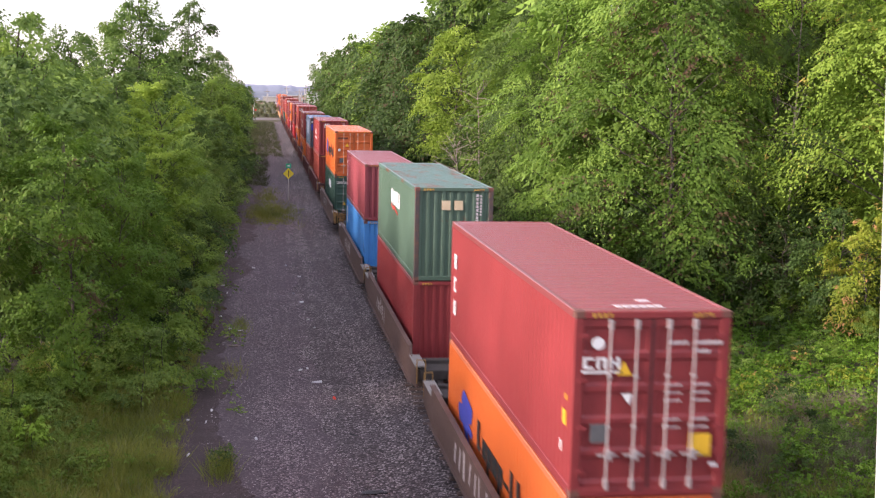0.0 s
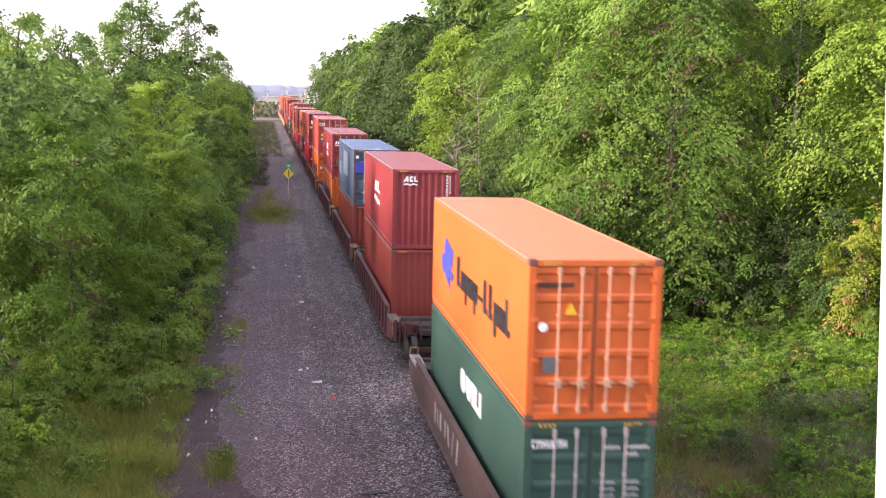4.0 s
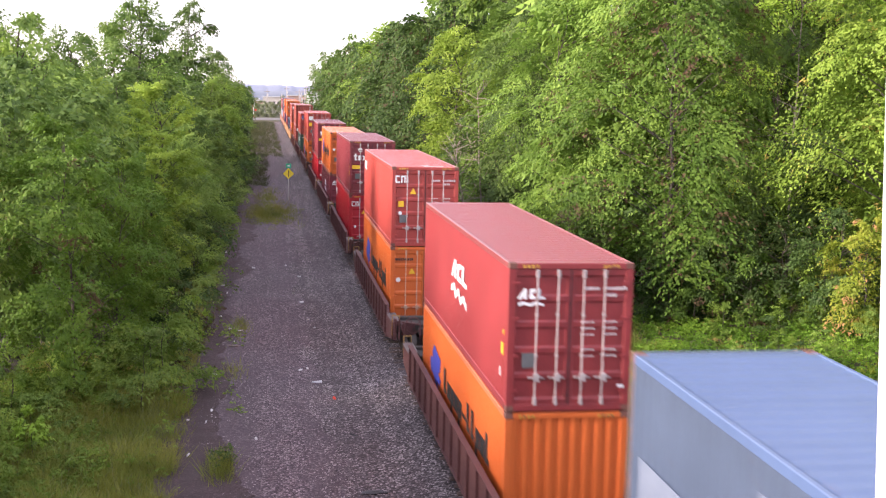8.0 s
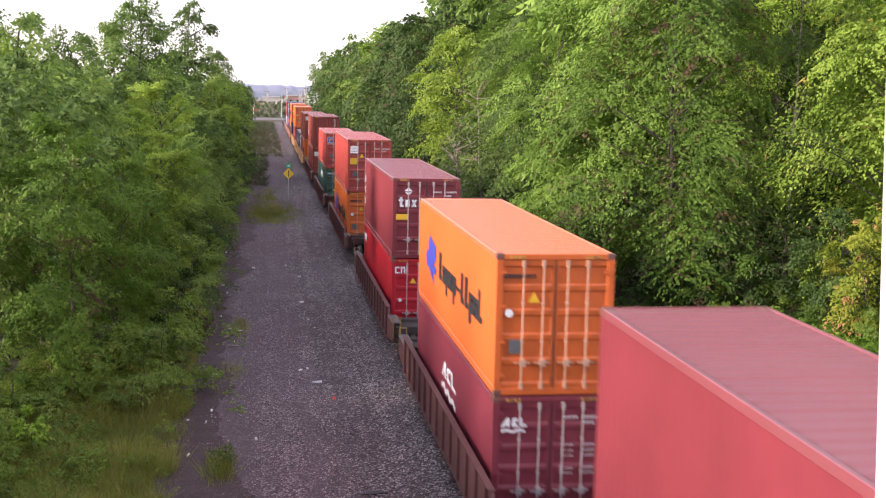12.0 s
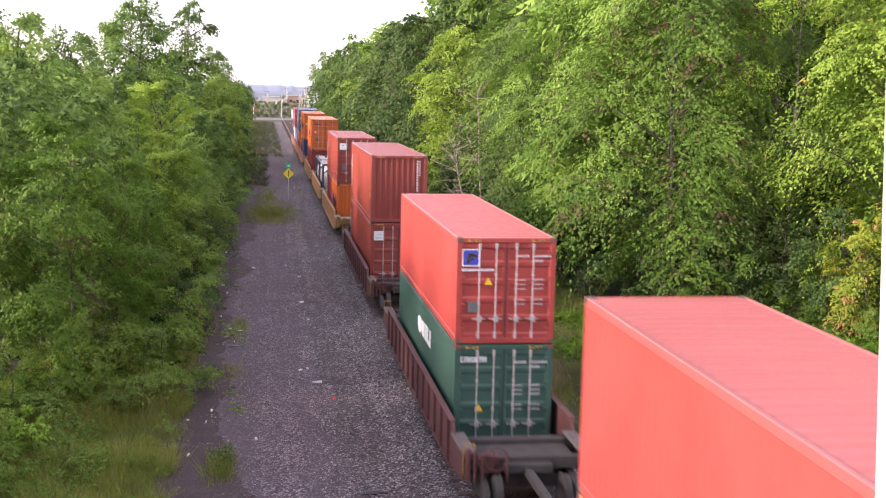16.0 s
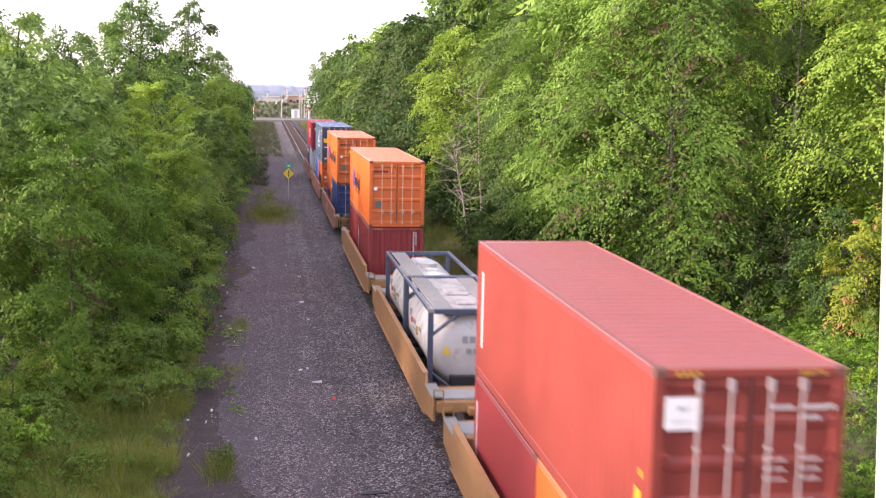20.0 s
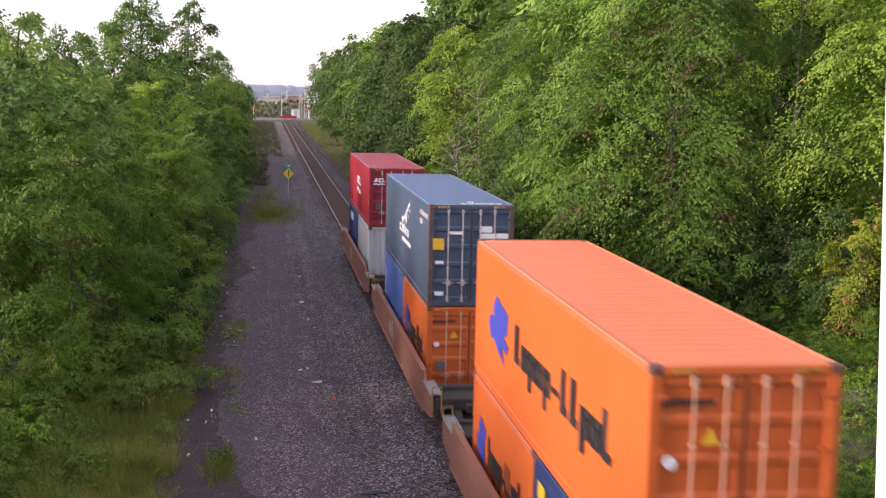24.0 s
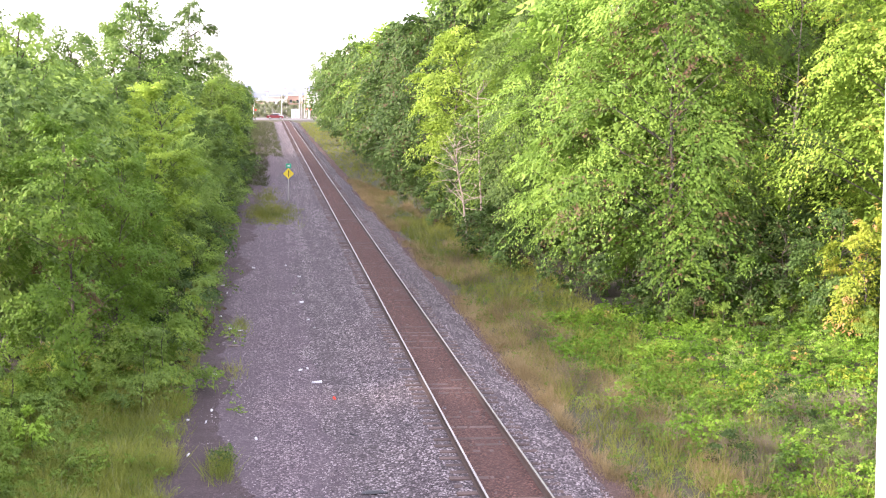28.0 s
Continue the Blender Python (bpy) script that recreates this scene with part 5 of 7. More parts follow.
# ---- each unit: near-end place along the track at the start, then what it carries ----
def top_bottom(u):
    """The containers of a unit: (label, paint, length, height, doors, marks, along, level)."""
    return {
        0: [("maroon steel container with white door markings", M_MAROON, 0, HIGH, True, [roof_marks(), data_rows(), WARN, PLATE, STICK, LASH, ("emblem", M_MARK, block_row("e", 0.06, 0.695, 0.31, 0.755, 3) + [("e", 0.05, 0.672, 0.31, 0.684), disc("e", 0.15, 0.83, 0.10), ("P", (0.31, 0.56), (0.38, 0.56), (0.36, 0.50))]), ("placard", M_YELLOW, [("e", 0.76, 0.22, 0.90, 0.34)]), lines_side(0.045, 0.07, 0.24, 0.82, 3)]),
            ("orange container with blue emblem and black lettering", M_ORANGE, 0, LOW, True, blue_marks())],
        1: [("green container with rusty roof and cream placards", M_GREEN, 0, HIGH, False, round_marks() + [("placard", M_CREAM, [("e", 0.34, 0.76, 0.45, 0.86), ("e", 0.50, 0.76, 0.61, 0.86)]), vertical_text(0.78), ("marking", M_REDMARK, [("p", (0.42, 0.60), (0.42, 0.58), (0.5, 0.54), (0.51, 0.57), (0.6, 0.52), (0.6, 0.54), (0.5, 0.60), (0.49, 0.57))])]),
            ("maroon corrugated container under a green one", M_MAROON, 0, HIGH, False, [vertical_text(0.80)])],
        2: [("rose-maroon corrugated container over a blue one", M_ROSE, 0, LOW, False, [roof_marks(), lines_side(0.05, 0.067, 0.28, 0.84, 6), vertical_text(0.80)]),
            ("light blue corrugated steel container", M_SKY, 0, LOW, False, [("placard", M_MARK, [("s", 0.05, 0.5, 0.09, 0.85)]), ("emblem", M_REDMARK, [("s", 0.058, 0.58, 0.07, 0.68)]), ("emblem", M_YELLOW, [("s", 0.07, 0.66, 0.082, 0.78)])])],
        3: [("orange container with blue emblem and black lettering", M_ORANGE, 0, HIGH, True, blue_marks() + [WARN, PLATE]),
            ("dark green container with white markings", M_DGREEN, 0, HIGH, True, green_marks() + [data_rows()])],
        4: [("red corrugated container with white emblem", M_MAROON, 0, HIGH, False, wave_marks(du=0.09, dv=0.085) + [vertical_text(0.80)]),
            ("rust-red corrugated steel container", M_BROWN, 0, HIGH, False, [vertical_text(0.80)])],
        5: [("slate blue container with pale patches", M_SLATE, 0, HIGH, True, [roof_marks(), data_rows(), PLATE, ("patch", M_PALE, [("s", 0.345, 0.40, 0.66, 0.85), ("s", 0.045, 0.32, 0.21, 0.58)]), ("placard", M_MBLUE, [("e", 0.04, 0.58, 0.24, 0.78)]), ("emblem", M_MARK, [("e", 0.26, 0.66, 0.30, 0.76, 0.06), ("e", 0.33, 0.66, 0.36, 0.76, -0.06), ("e", 0.05, 0.84, 0.11, 0.89)])]),
            ("rust-red corrugated steel container", M_BROWN, 0, LOW, False, [WARN])],
        6: [("maroon container with white emblem", M_MAROON, 0, HIGH, True, wave_marks() + [data_rows(), PLATE, STICK, LASH]),
            ("orange corrugated container with black lettering", M_ORANGE, 0, LOW, False, blue_marks(doors=False))],
        7: [("red container with white lettering blocks", M_RED, 0, HIGH, True, block_marks() + [data_rows(), WARN, PLATE, ("placard", M_YELLOW, [("e", 0.10, 0.50, 0.18, 0.57)])]),
            ("orange container with blue emblem and black lettering", M_ORANGE, 0, HIGH, True, blue_marks() + [WARN])],
        8: [("plum-brown container with white lettering blocks", M_WINE, 0, HIGH, True, cross_marks() + [data_rows(), PLATE, STICK]),
            ("bright red container with white lettering blocks", M_BRIGHT, 0, HIGH, True, block_marks() + [data_rows(), WARN])],
        9: [("orange container with blue emblem and black lettering", M_ORANGE, 0, HIGH, True, blue_marks() + [WARN, PLATE]),
            ("plum-brown container with white emblem", M_PLUM, 0, LOW, True, wave_marks() + [data_rows()])],
        10: [("plum-brown container with white lettering blocks", M_WINE, 0, HIGH, True, cross_marks() + [data_rows(), lines_side(0.02, 0.04, 0.30, 0.80, 3)]),
             ("bright red container with white lettering blocks", M_BRIGHT, 0, LOW, True, block_marks() + [data_rows(), WARN])],
        11: [("red container with white and yellow placards", M_RED, 0, HIGH, True, placard_marks(M_MARK, M_PALE) + [data_rows(), WARN, PLATE, ("placard", M_YELLOW, [("e", 0.06, 0.53, 0.21, 0.65)]), STICK]),
             ("orange container with blue emblem and black lettering", M_ORANGE, 0, HIGH, True, blue_marks() + [WARN, PLATE])],
        12: [("red container with blue and yellow emblem", M_RED, 0, LOW, True, [("placard", M_MBLUE, [("e", 0.065, 0.745, 0.215, 0.885)]), ("placard", M_MARK, [("e", 0.055, 0.735, 0.225, 0.743), ("e", 0.055, 0.887, 0.225, 0.895), ("e", 0.055, 0.743, 0.063, 0.887), ("e", 0.217, 0.743, 0.225, 0.887)]), ("emblem", M_YELLOW, [("e", 0.09, 0.76, 0.12, 0.86, 0.03), ("e", 0.12, 0.82, 0.20, 0.85, 0.01), ("e", 0.11, 0.79, 0.17, 0.81)]), ("marking", M_MARK, row_of("e", 0.05, 0.69, 0.38, 0.71, 12)), data_rows(), ("warning_triangle", M_YELLOW, [("t", 0.28, 0.56, 0.36, 0.63)]), PLATE]),
             ("dark green container with white markings", M_DGREEN, 0, LOW, True, green_marks() + [data_rows()])],
        13: [("rust-red corrugated container with white side text", M_BROWN, 0, HIGH, False, [vertical_text(0.80), text_side(), STICK]),
             ("rust-red container with white placard", M_BROWN, 0, HIGH, True, placard_marks(M_MARK, M_GREY) + [data_rows(), text_side(0.02)])],
        14: [("rust-red container with white placard", M_BROWN, 0, HIGH, True, placard_marks(M_MARK, M_GREY) + [data_rows(), PLATE, LASH, text_side(), STICK]),
             ("short orange corrugated container with blue emblem", M_ORANGE, 1, LOW, False, blue_marks(doors=False, u=0.14, k=0.95)),
             ("short maroon steel container", M_MAROON, 2, LOW, False, [text_side()])],
        16: [("orange container with blue emblem and black lettering", M_ORANGE, 0, HIGH, True, blue_marks(u=0.18, k=0.5) + [PLATE]),
             ("short maroon corrugated container", M_MAROON, 1, LOW, False, [vertical_text(0.80), text_side(0.03)]),
             ("short maroon corrugated container", M_MAROON, 2, LOW, False, [])],
        17: [("orange container with blue emblem and black lettering", M_ORANGE, 0, HIGH, True, blue_marks() + [WARN, PLATE]),
             ("short navy blue steel container", M_NAVY, 1, LOW, True, [data_rows(), ("marking", M_YELLOW, [("s", 0.06, 0.74, 0.14, 0.86)])]),
             ("short orange container with blue emblem", M_ORANGE, 2, LOW, False, blue_marks(doors=False, u=0.1, k=1.0))],
        18: [("slate blue container with white emblem and placards", M_SLATE, 0, HIGH, True, crest_marks() + [("marking", M_TEXT, block_row("s", 0.835, 0.845, 0.985, 0.89, 9, 0.3) + block_row("s", 0.835, 0.75, 0.885, 0.80, 3, 0.3)), roof_marks(0.4, 0.9),
                ("placard", M_YELLOW, [("e", 0.05, 0.56, 0.18, 0.67)]), ("placard", M_MARK, [("e", 0.60, 0.73, 0.74, 0.79), ("e", 0.60, 0.67, 0.93, 0.72), ("e", 0.74, 0.55, 0.96, 0.60), ("e", 0.74, 0.47, 0.93, 0.50), ("e", 0.24, 0.71, 0.40, 0.74), ("e", 0.08, 0.42, 0.18, 0.45), ("e", 0.08, 0.11, 0.18, 0.15), ("e", 0.84, 0.12, 0.92, 0.15)])]),
             ("short orange container with blue emblem", M_ORANGE, 1, LOW, True, blue_marks(u=0.12, k=1.0) + [WARN, PLATE]),
             ("short mid-blue steel container", M_BLUE, 2, LOW, False, [text_side(0.05)])],
        19: [("red container with white emblem", M_BRIGHT_D, 0, LOW, True, wave_marks() + [data_rows(), PLATE, STICK]),
             ("short off-white corrugated container", M_WHITE, 1, LOW, False, []),
             ("short navy blue steel container", M_NAVY, 2, LOW, False, [("marking", M_MARK, row_of("s", 0.2, 0.72, 0.5, 0.86, 4))])],
    }[u]


M_BRIGHT_D = paint("deep_red_paint", (0.26, 0.022, 0.036))
PLACE = [17.53, 37.2, 56.05, 79.8, 102.9, 122.2, 142.2, 163.75, 185.6, 205.4, 225.3, 249.3, 273.3, 297.1, 321.6, 341.5, 361.4, 385.3, 405.35, 425.0]
CAR_PAINT = [M_CAR_A] * 4 + [M_CAR_B] * 10 + [M_CAR_C] * 3 + [M_CAR_D] * 3
CAR_WORD = ["weathered brown"] * 4 + ["maroon"] * 10 + ["ochre yellow"] * 3 + ["rusty brown"] * 3
JOINED = {0, 1, 4, 5, 8, 9, 14, 15, 17, 18}
HALF = 9.0
LIFT = {1: -0.09, 7: 0.08}  # how much a loaded well rides lower or higher


def sill_plate():
    """Deep side sill: web, top flange, bottom flange; stepped lower at both ends."""
    pts = [(-HALF, 0.62), (-HALF, 1.18), (-7.55, 1.26), (-7.35, 1.50), (7.35, 1.50), (7.55, 1.26), (HALF, 1.18), (HALF, 0.62), (7.7, 0.46), (-7.7, 0.46)]
    bm = bmesh.new()
    a = [bm.verts.new((-0.03, y, z)) for y, z in pts]
    b = [bm.verts.new((0.03, y, z)) for y, z in pts]
    bm.faces.new(a)
    bm.faces.new(b[::-1])
    for i in range(len(pts)):
        j = (i + 1) % len(pts)
        bm.faces.new((a[j], a[i], b[i], b[j]))
    box(bm, -0.09, 0.05, -7.36, 7.36, 1.50, 1.53)
    box(bm, -0.09, 0.05, -7.6, 7.6, 0.43, 0.46)
    return bm


def wheel():
    bm = bmesh.new()
    tube(bm, (-0.065, 0, 0), (0.065, 0, 0), 0.42, 0.42, 24)
    tube(bm, (0.065, 0, 0), (0.095, 0, 0), 0.45, 0.45, 24)
    tube(bm, (-0.10, 0, 0), (-0.065, 0, 0), 0.12, 0.12, 12)
    return bm


def truck(parent, y):
    t = part("truck", boxed(-0.95, 0.95, y - 0.22, y + 0.22, 0.35, 0.66, bevel=0.03), M_DARK, parent)
    for x in (-1, 1):
        bm = bmesh.new()
        v = [(-1.25, 0.34), (-1.05, 0.62), (-0.35, 0.78), (0.35, 0.78), (1.05, 0.62), (1.25, 0.34), (0.95, 0.36), (0.35, 0.24), (-0.35, 0.24), (-0.95, 0.36)]
        a = [bm.verts.new((x * 0.95, y + p, z)) for p, z in v]
        b = [bm.verts.new((x * 1.09, y + p, z)) for p, z in v]
        bm.faces.new(a)
        bm.faces.new(b[::-1])
        for i in range(len(v)):
            j = (i + 1) % len(v)
            bm.faces.new((a[j], a[i], b[i], b[j]))
        part("side_frame", bm, M_DARK, t)
        for dy in (-0.9, 0.9):
            piece("wheel", ("wheel",), wheel, M_DARK, t, pose(x * 0.78, y + dy, 0.43, 0, 0, 180 if x > 0 else 0))


def well_car(u):
    """One well unit: its origin lies on the rail head below the near end of its containers, centre at y = 6.096."""
    m = CAR_PAINT[u]
    car = tagged(new("well_car"), CAR_WORD[u] + " steel well car carrying containers", "rail car", "well cars of the train")
    c = 6.096
    for x, turn in ((-1.42, 0), (1.42, 180)):
        piece("side_sill", ("side_sill",), sill_plate, m, car, pose(x, c, 0, 0, 0, turn))
        for i in range(13 if m is M_CAR_B else 0):
            piece("rib", ("rib",), lambda: boxed(-0.06, 0.0, -0.035, 0.035, 0.47, 1.49), m, car, pose(x - 0.03 if x < 0 else x + 0.09, c - 7.0 + i * 14 / 12, 0))
        for s in (-1, 1):
            piece("walkway", ("walkway",), walkway, M_WALKDARK if m is M_CAR_B else M_WALKWAY, car, pose(x * 0.93, c + s * 8.2, 1.24), "grated steel walkway")
    part("well_floor", floor_beams(c), M_DARK, car).location.z = LIFT.get(u, 0.0)
    if u < 4 or u > 16:
        # faded painted strokes on the near sill
        rng = random.Random(u)
        bm = bmesh.new()
        y = c + (3.5 if u < 4 else 2.0)
        for i in range(7 if u < 4 else 3):
            w, k = rng.uniform(0.18, 0.42), rng.uniform(-0.2, 0.2)
            z0, z1 = rng.uniform(0.62, 0.8), rng.uniform(1.1, 1.36)
            q = [(y, z0), (y - w * 0.5, z0), (y - w * 0.5 - k, z1), (y - k, z1)]
            a = [bm.verts.new((-1.454, p, z)) for p, z in q]
            bm.faces.new(a)
            y -= w + rng.uniform(0.08, 0.5)
        tagged(part("faded_stroke", bm, M_TEXT, car, "faded white painted strokes"), kind="stuff")
    for s in (-1, 1):
        bm = bmesh.new()
        box(bm, -1.36, 1.36, c + s * 7.62 - 0.16, c + s * 7.62 + 0.16, 0.55, 1.16, bevel=0.02)
        part("bulkhead", bm, m if m is M_CAR_C else M_DARK, car)
        bm = bmesh.new()
        box(bm, -0.55, 0.55, c + s * 8.5 - 0.75, c + s * 8.5 + 0.75, 0.80, 1.02, bevel=0.03)
        box(bm, -1.36, 1.36, c + s * 8.95 - 0.10, c + s * 8.95 + 0.10, 0.85, 1.14, bevel=0.02)
        part("end_platform", bm, m if m is M_CAR_C else M_DARK, car)
        a, b = sorted((c + s * 7.80, c + s * 8.82))
        part("deck_plate", boxed(-1.14, 1.14, a, b, 1.145, 1.175, bevel=0.008) if m is M_CAR_C else boxed(-1.14, 1.14, a, b, 1.02, 1.05, bevel=0.008), M_WALKWAY if m is M_CAR_C else M_DARK, car, "flat steel end deck")
        for k in (-1, 1):
            bm = bmesh.new()
            tube(bm, (k * 1.44, c + s * 9.02, 0.75), (k * 1.44, c + s * 9.02, 1.45), 0.018, 0.018, 5)
            tube(bm, (k * 1.20, c + s * 9.08, 0.75), (k * 1.20, c + s * 9.08, 1.45), 0.018, 0.018, 5)
            tube(bm, (k * 1.20, c + s * 9.08, 1.45), (k * 1.44, c + s * 9.02, 1.45), 0.018, 0.018, 5)
            part("grab_iron", bm, M_GRIP, car, "dull yellow grab iron")
    joined_far, joined_near = u in JOINED, (u - 1) in JOINED
    if joined_near:
        half = (PLACE[u] - PLACE[u - 1]) / 2
        truck(car, c - half)
        part("drawbar", boxed(-0.16, 0.16, c - half - 0.3, c - 8.9, 0.66, 0.86, bevel=0.03), M_DARK, car)
    else:
        truck(car, c - 8.6)
        coupler(car, c, -1, (PLACE[u] - PLACE[u - 1]) / 2 if u else 11.5)
        brake_wheel(car, c, m)
    if not joined_far:
        truck(car, c + 8.6)
        coupler(car, c, 1, (PLACE[u + 1] - PLACE[u]) / 2 if u < 19 else 11.0)
    else:
        part("drawbar", boxed(-0.16, 0.16, c + 8.9, c + (PLACE[u + 1] - PLACE[u]) / 2 - 0.35, 0.66, 0.86, bevel=0.03), M_DARK, car)
    return car


def coupler(car, c, s, reach):
    bm = bmesh.new()
    a, b = sorted((c + s * 9.0, c + s * (reach - 0.2)))
    box(bm, -0.09, 0.09, a, b, 0.74, 0.92, bevel=0.02)
    a, b = sorted((c + s * (reach - 0.35), c + s * (reach - 0.02)))
    box(bm, -0.2, 0.14, a, b, 0.70, 0.98, bevel=0.05)
    part("coupler", bm, M_DARK, car)


def brake_wheel(car, c, m):
    bm = bmesh.new()
    y = c - 9.25
    for i in range(16):
        a, b = 2 * math.pi * i / 16, 2 * math.pi * (i + 1) / 16
        tube(bm, (-0.75 + 0.27 * math.cos(a), y, 1.15 + 0.27 * math.sin(a)), (-0.75 + 0.27 * math.cos(b), y, 1.15 + 0.27 * math.sin(b)), 0.02, 0.02, 5)
    for i in range(4):
        a = math.pi / 2 * i + 0.4
        tube(bm, (-0.75, y, 1.15), (-0.75 + 0.27 * math.cos(a), y, 1.15 + 0.27 * math.sin(a)), 0.014, 0.014, 4)
    tube(bm, (-0.75, y + 0.3, 1.15), (-0.75, y - 0.02, 1.15), 0.05, 0.05, 8)
    gear = bmesh.new()
    tube(gear, (-0.95, y + 0.02, 1.05), (-0.95, y + 0.20, 1.05), 0.2, 0.2, 14)
    box(gear, -1.12, -0.62, y + 0.2, y + 0.36, 0.74, 1.18, bevel=0.03)
    box(gear, -1.40, -1.30, y + 0.05, y + 0.20, 0.62, 1.36, bevel=0.02)
    for k in (-1.22, -1.05, -0.5):
        tube(gear, (k, y - 0.02, 0.66), (k, y - 0.02, 1.38 if k < -1.1 else 1.2), 0.028, 0.028, 6)
    tube(gear, (-1.36, y - 0.02, 1.30), (-0.5, y - 0.02, 1.16), 0.022, 0.022, 6)
    box(gear, -1.44, -1.16, y + 0.16, y + 0.5, 1.10, 1.24, bevel=0.02)
    part("brake_gear", gear, M_GEAR if m is not M_CAR_B else m, car, "rusty brake gear housing")
    part("brake_wheel", bm, m, car, "rust-stained brake wheel")


def floor_beams(c):
    bm = bmesh.new()
    for i in range(9):
        y = c - 6.4 + i * 1.6
        box(bm, -1.36, 1.36, y - 0.14, y + 0.14, 0.30, BASE - 0.004)
    box(bm, -1.36, -1.20, c - 7.5, c + 7.5, 0.34, BASE - 0.012)
    box(bm, 1.20, 1.36, c - 7.5, c + 7.5, 0.34, BASE - 0.012)
    return bm


def ridged(half, y0, y1, z, n):
    """One plate with n raised ridges along y."""
    pts = [(-half, -0.03), (half, -0.03), (half, 0.0)]
    p = 2 * half / n
    for i in range(n):
        x = half - i * p
        pts += [(x - 0.3 * p, 0.0), (x - 0.35 * p, 0.02), (x - 0.65 * p, 0.02), (x - 0.7 * p, 0.0)]
    pts.append((-half, 0.0))
    v, f = extrude_profile(pts, y0, y1)
    bm = bmesh.new()
    vs = [bm.verts.new((a, b, c + z)) for a, b, c in v]
    for q in f:
        bm.faces.new([vs[i] for i in q])
    return bm


def walkway():
    return ridged(0.16, -0.75, 0.75, 0.012, 6)


def tank_container(label, covered=True):
    """A 20-foot tank in an open frame, origin at its base centre near end."""
    t = tagged(new("tank_container"), label, "tank container", "tank containers on the train")
    L, H = 6.058, 2.591
    bm = bmesh.new()
    rings = []
    for y, r in ((0.10, 0.0), (0.12, 0.45), (0.22, 0.85), (0.40, 1.06), (0.62, 1.13), (L - 0.62, 1.13), (L - 0.40, 1.06), (L - 0.22, 0.85), (L - 0.12, 0.45), (L - 0.10, 0.0)):
        rings.append([bm.verts.new((r * math.cos(2 * math.pi * i / 32), y, 1.32 + r * math.sin(2 * math.pi * i / 32))) for i in range(32)] if r else [bm.verts.new((0, y, 1.32))])
    for a, b in zip(rings, rings[1:]):
        for i in range(32):
            j = (i + 1) % 32
            if len(a) == 1:
                bm.faces.new((a[0], b[j], b[i]))
            elif len(b) == 1:
                bm.faces.new((a[i], a[j], b[0]))
            else:
                bm.faces.new((a[i], a[j], b[j], b[i]))
    for f in bm.faces:
        f.smooth = True
    shell = part("tank_shell", bm, M_TANK, t, "white insulated cylindrical tank")
    for y in (0.75, 2.2, 3.85, L - 0.75):
        bm = bmesh.new()
        tube(bm, (0, y - 0.03, 1.32), (0, y + 0.03, 1.32), 1.142, 1.142, 32)
        part("band", bm, M_TANK, shell)
    for y in (0.075, L - 0.075):
        for x in (-1, 1):
            part("corner_post", boxed(x * 1.144 - 0.075, x * 1.144 + 0.075, y - 0.07, y + 0.07, 0.0, H, bevel=0.012), M_TFRAME, t)
        for z in (0.075, H - 0.075):
            part("end_beam", boxed(-1.07, 1.07, y - 0.06, y + 0.06, z - 0.07, z + 0.07, bevel=0.012), M_TFRAME, t)
        for x in (-1, 1):
            for a, b in ((0.15, 0.75), (H - 0.15, H - 0.75)):
                bm = bmesh.new()
                tube(bm, (x * 0.35, y, a), (x * 1.1, y, b), 0.055, 0.055, 6)
                part("end_brace", bm, M_TFRAME, t)
    for x in (-1, 1):
        for z in (0.07, H - 0.06):
            part("side_beam", boxed(x * 1.165 - 0.05, x * 1.165 + 0.05, 0.14, L - 0.14, z - 0.055, z + 0.055, bevel=0.012), M_TFRAME, t)
        if covered or x < 0:
            bm = ridged(0.26, 0.16, L - 0.16, H - 0.04, 9)
            bmesh.ops.translate(bm, verts=bm.verts, vec=(x * 0.76, 0, 0))
            part("walkway", bm, M_WALKWAY, t, "grey grated top walkway")
    bm = bmesh.new()
    tube(bm, (0, L * 0.5, 2.42), (0, L * 0.5, 2.55), 0.28, 0.28, 20)
    tube(bm, (0, L * 0.5, 2.55), (0, L * 0.5, 2.59), 0.32, 0.32, 20)
    part("manhole", bm, M_STEEL, t)
    bm = bmesh.new()
    box(bm, -0.3, 0.3, L * 0.5 + 0.55, L * 0.5 + 1.0, 2.40, 2.52, bevel=0.02)
    box(bm, -0.22, 0.22, L * 0.5 - 1.1, L * 0.5 - 0.65, 2.40, 2.50, bevel=0.02)
    part("valve_box", bm, M_STEEL, t)
    part("outlet_box", boxed(-0.55, 0.35, 0.0, 0.30, 0.18, 0.66, bevel=0.02), M_INK, t, "black outlet valve box")
    if covered:
        part("top_panel", boxed(-0.49, 0.49, 0.16, L - 0.16, H - 0.09, H - 0.05, bevel=0.01), M_PANEL, t, "dirty pale grey top panel")
        part("hatch", boxed(-0.34, 0.34, L * 0.5 - 0.5, L * 0.5 + 0.6, H - 0.05, H + 0.02, bevel=0.02), M_PANEL, t, "raised dirty hatch cover")
        part("hatch", boxed(-0.28, 0.28, 0.9, 1.5, H - 0.05, H + 0.01, bevel=0.02), M_PANEL, t, "raised dirty hatch cover")
    bm = bmesh.new()
    mark(bm, "t", [0.17, 0.50, 0.27, 0.60], L, H)
    part("warning_triangle", bm, M_YELLOW, t)
    bm = bmesh.new()
    for r in row_of("e", 0.40, 0.62, 0.85, 0.70, 5) + row_of("e", 0.45, 0.50, 0.80, 0.56, 4):
        mark(bm, r[0], r[1:], L, H)
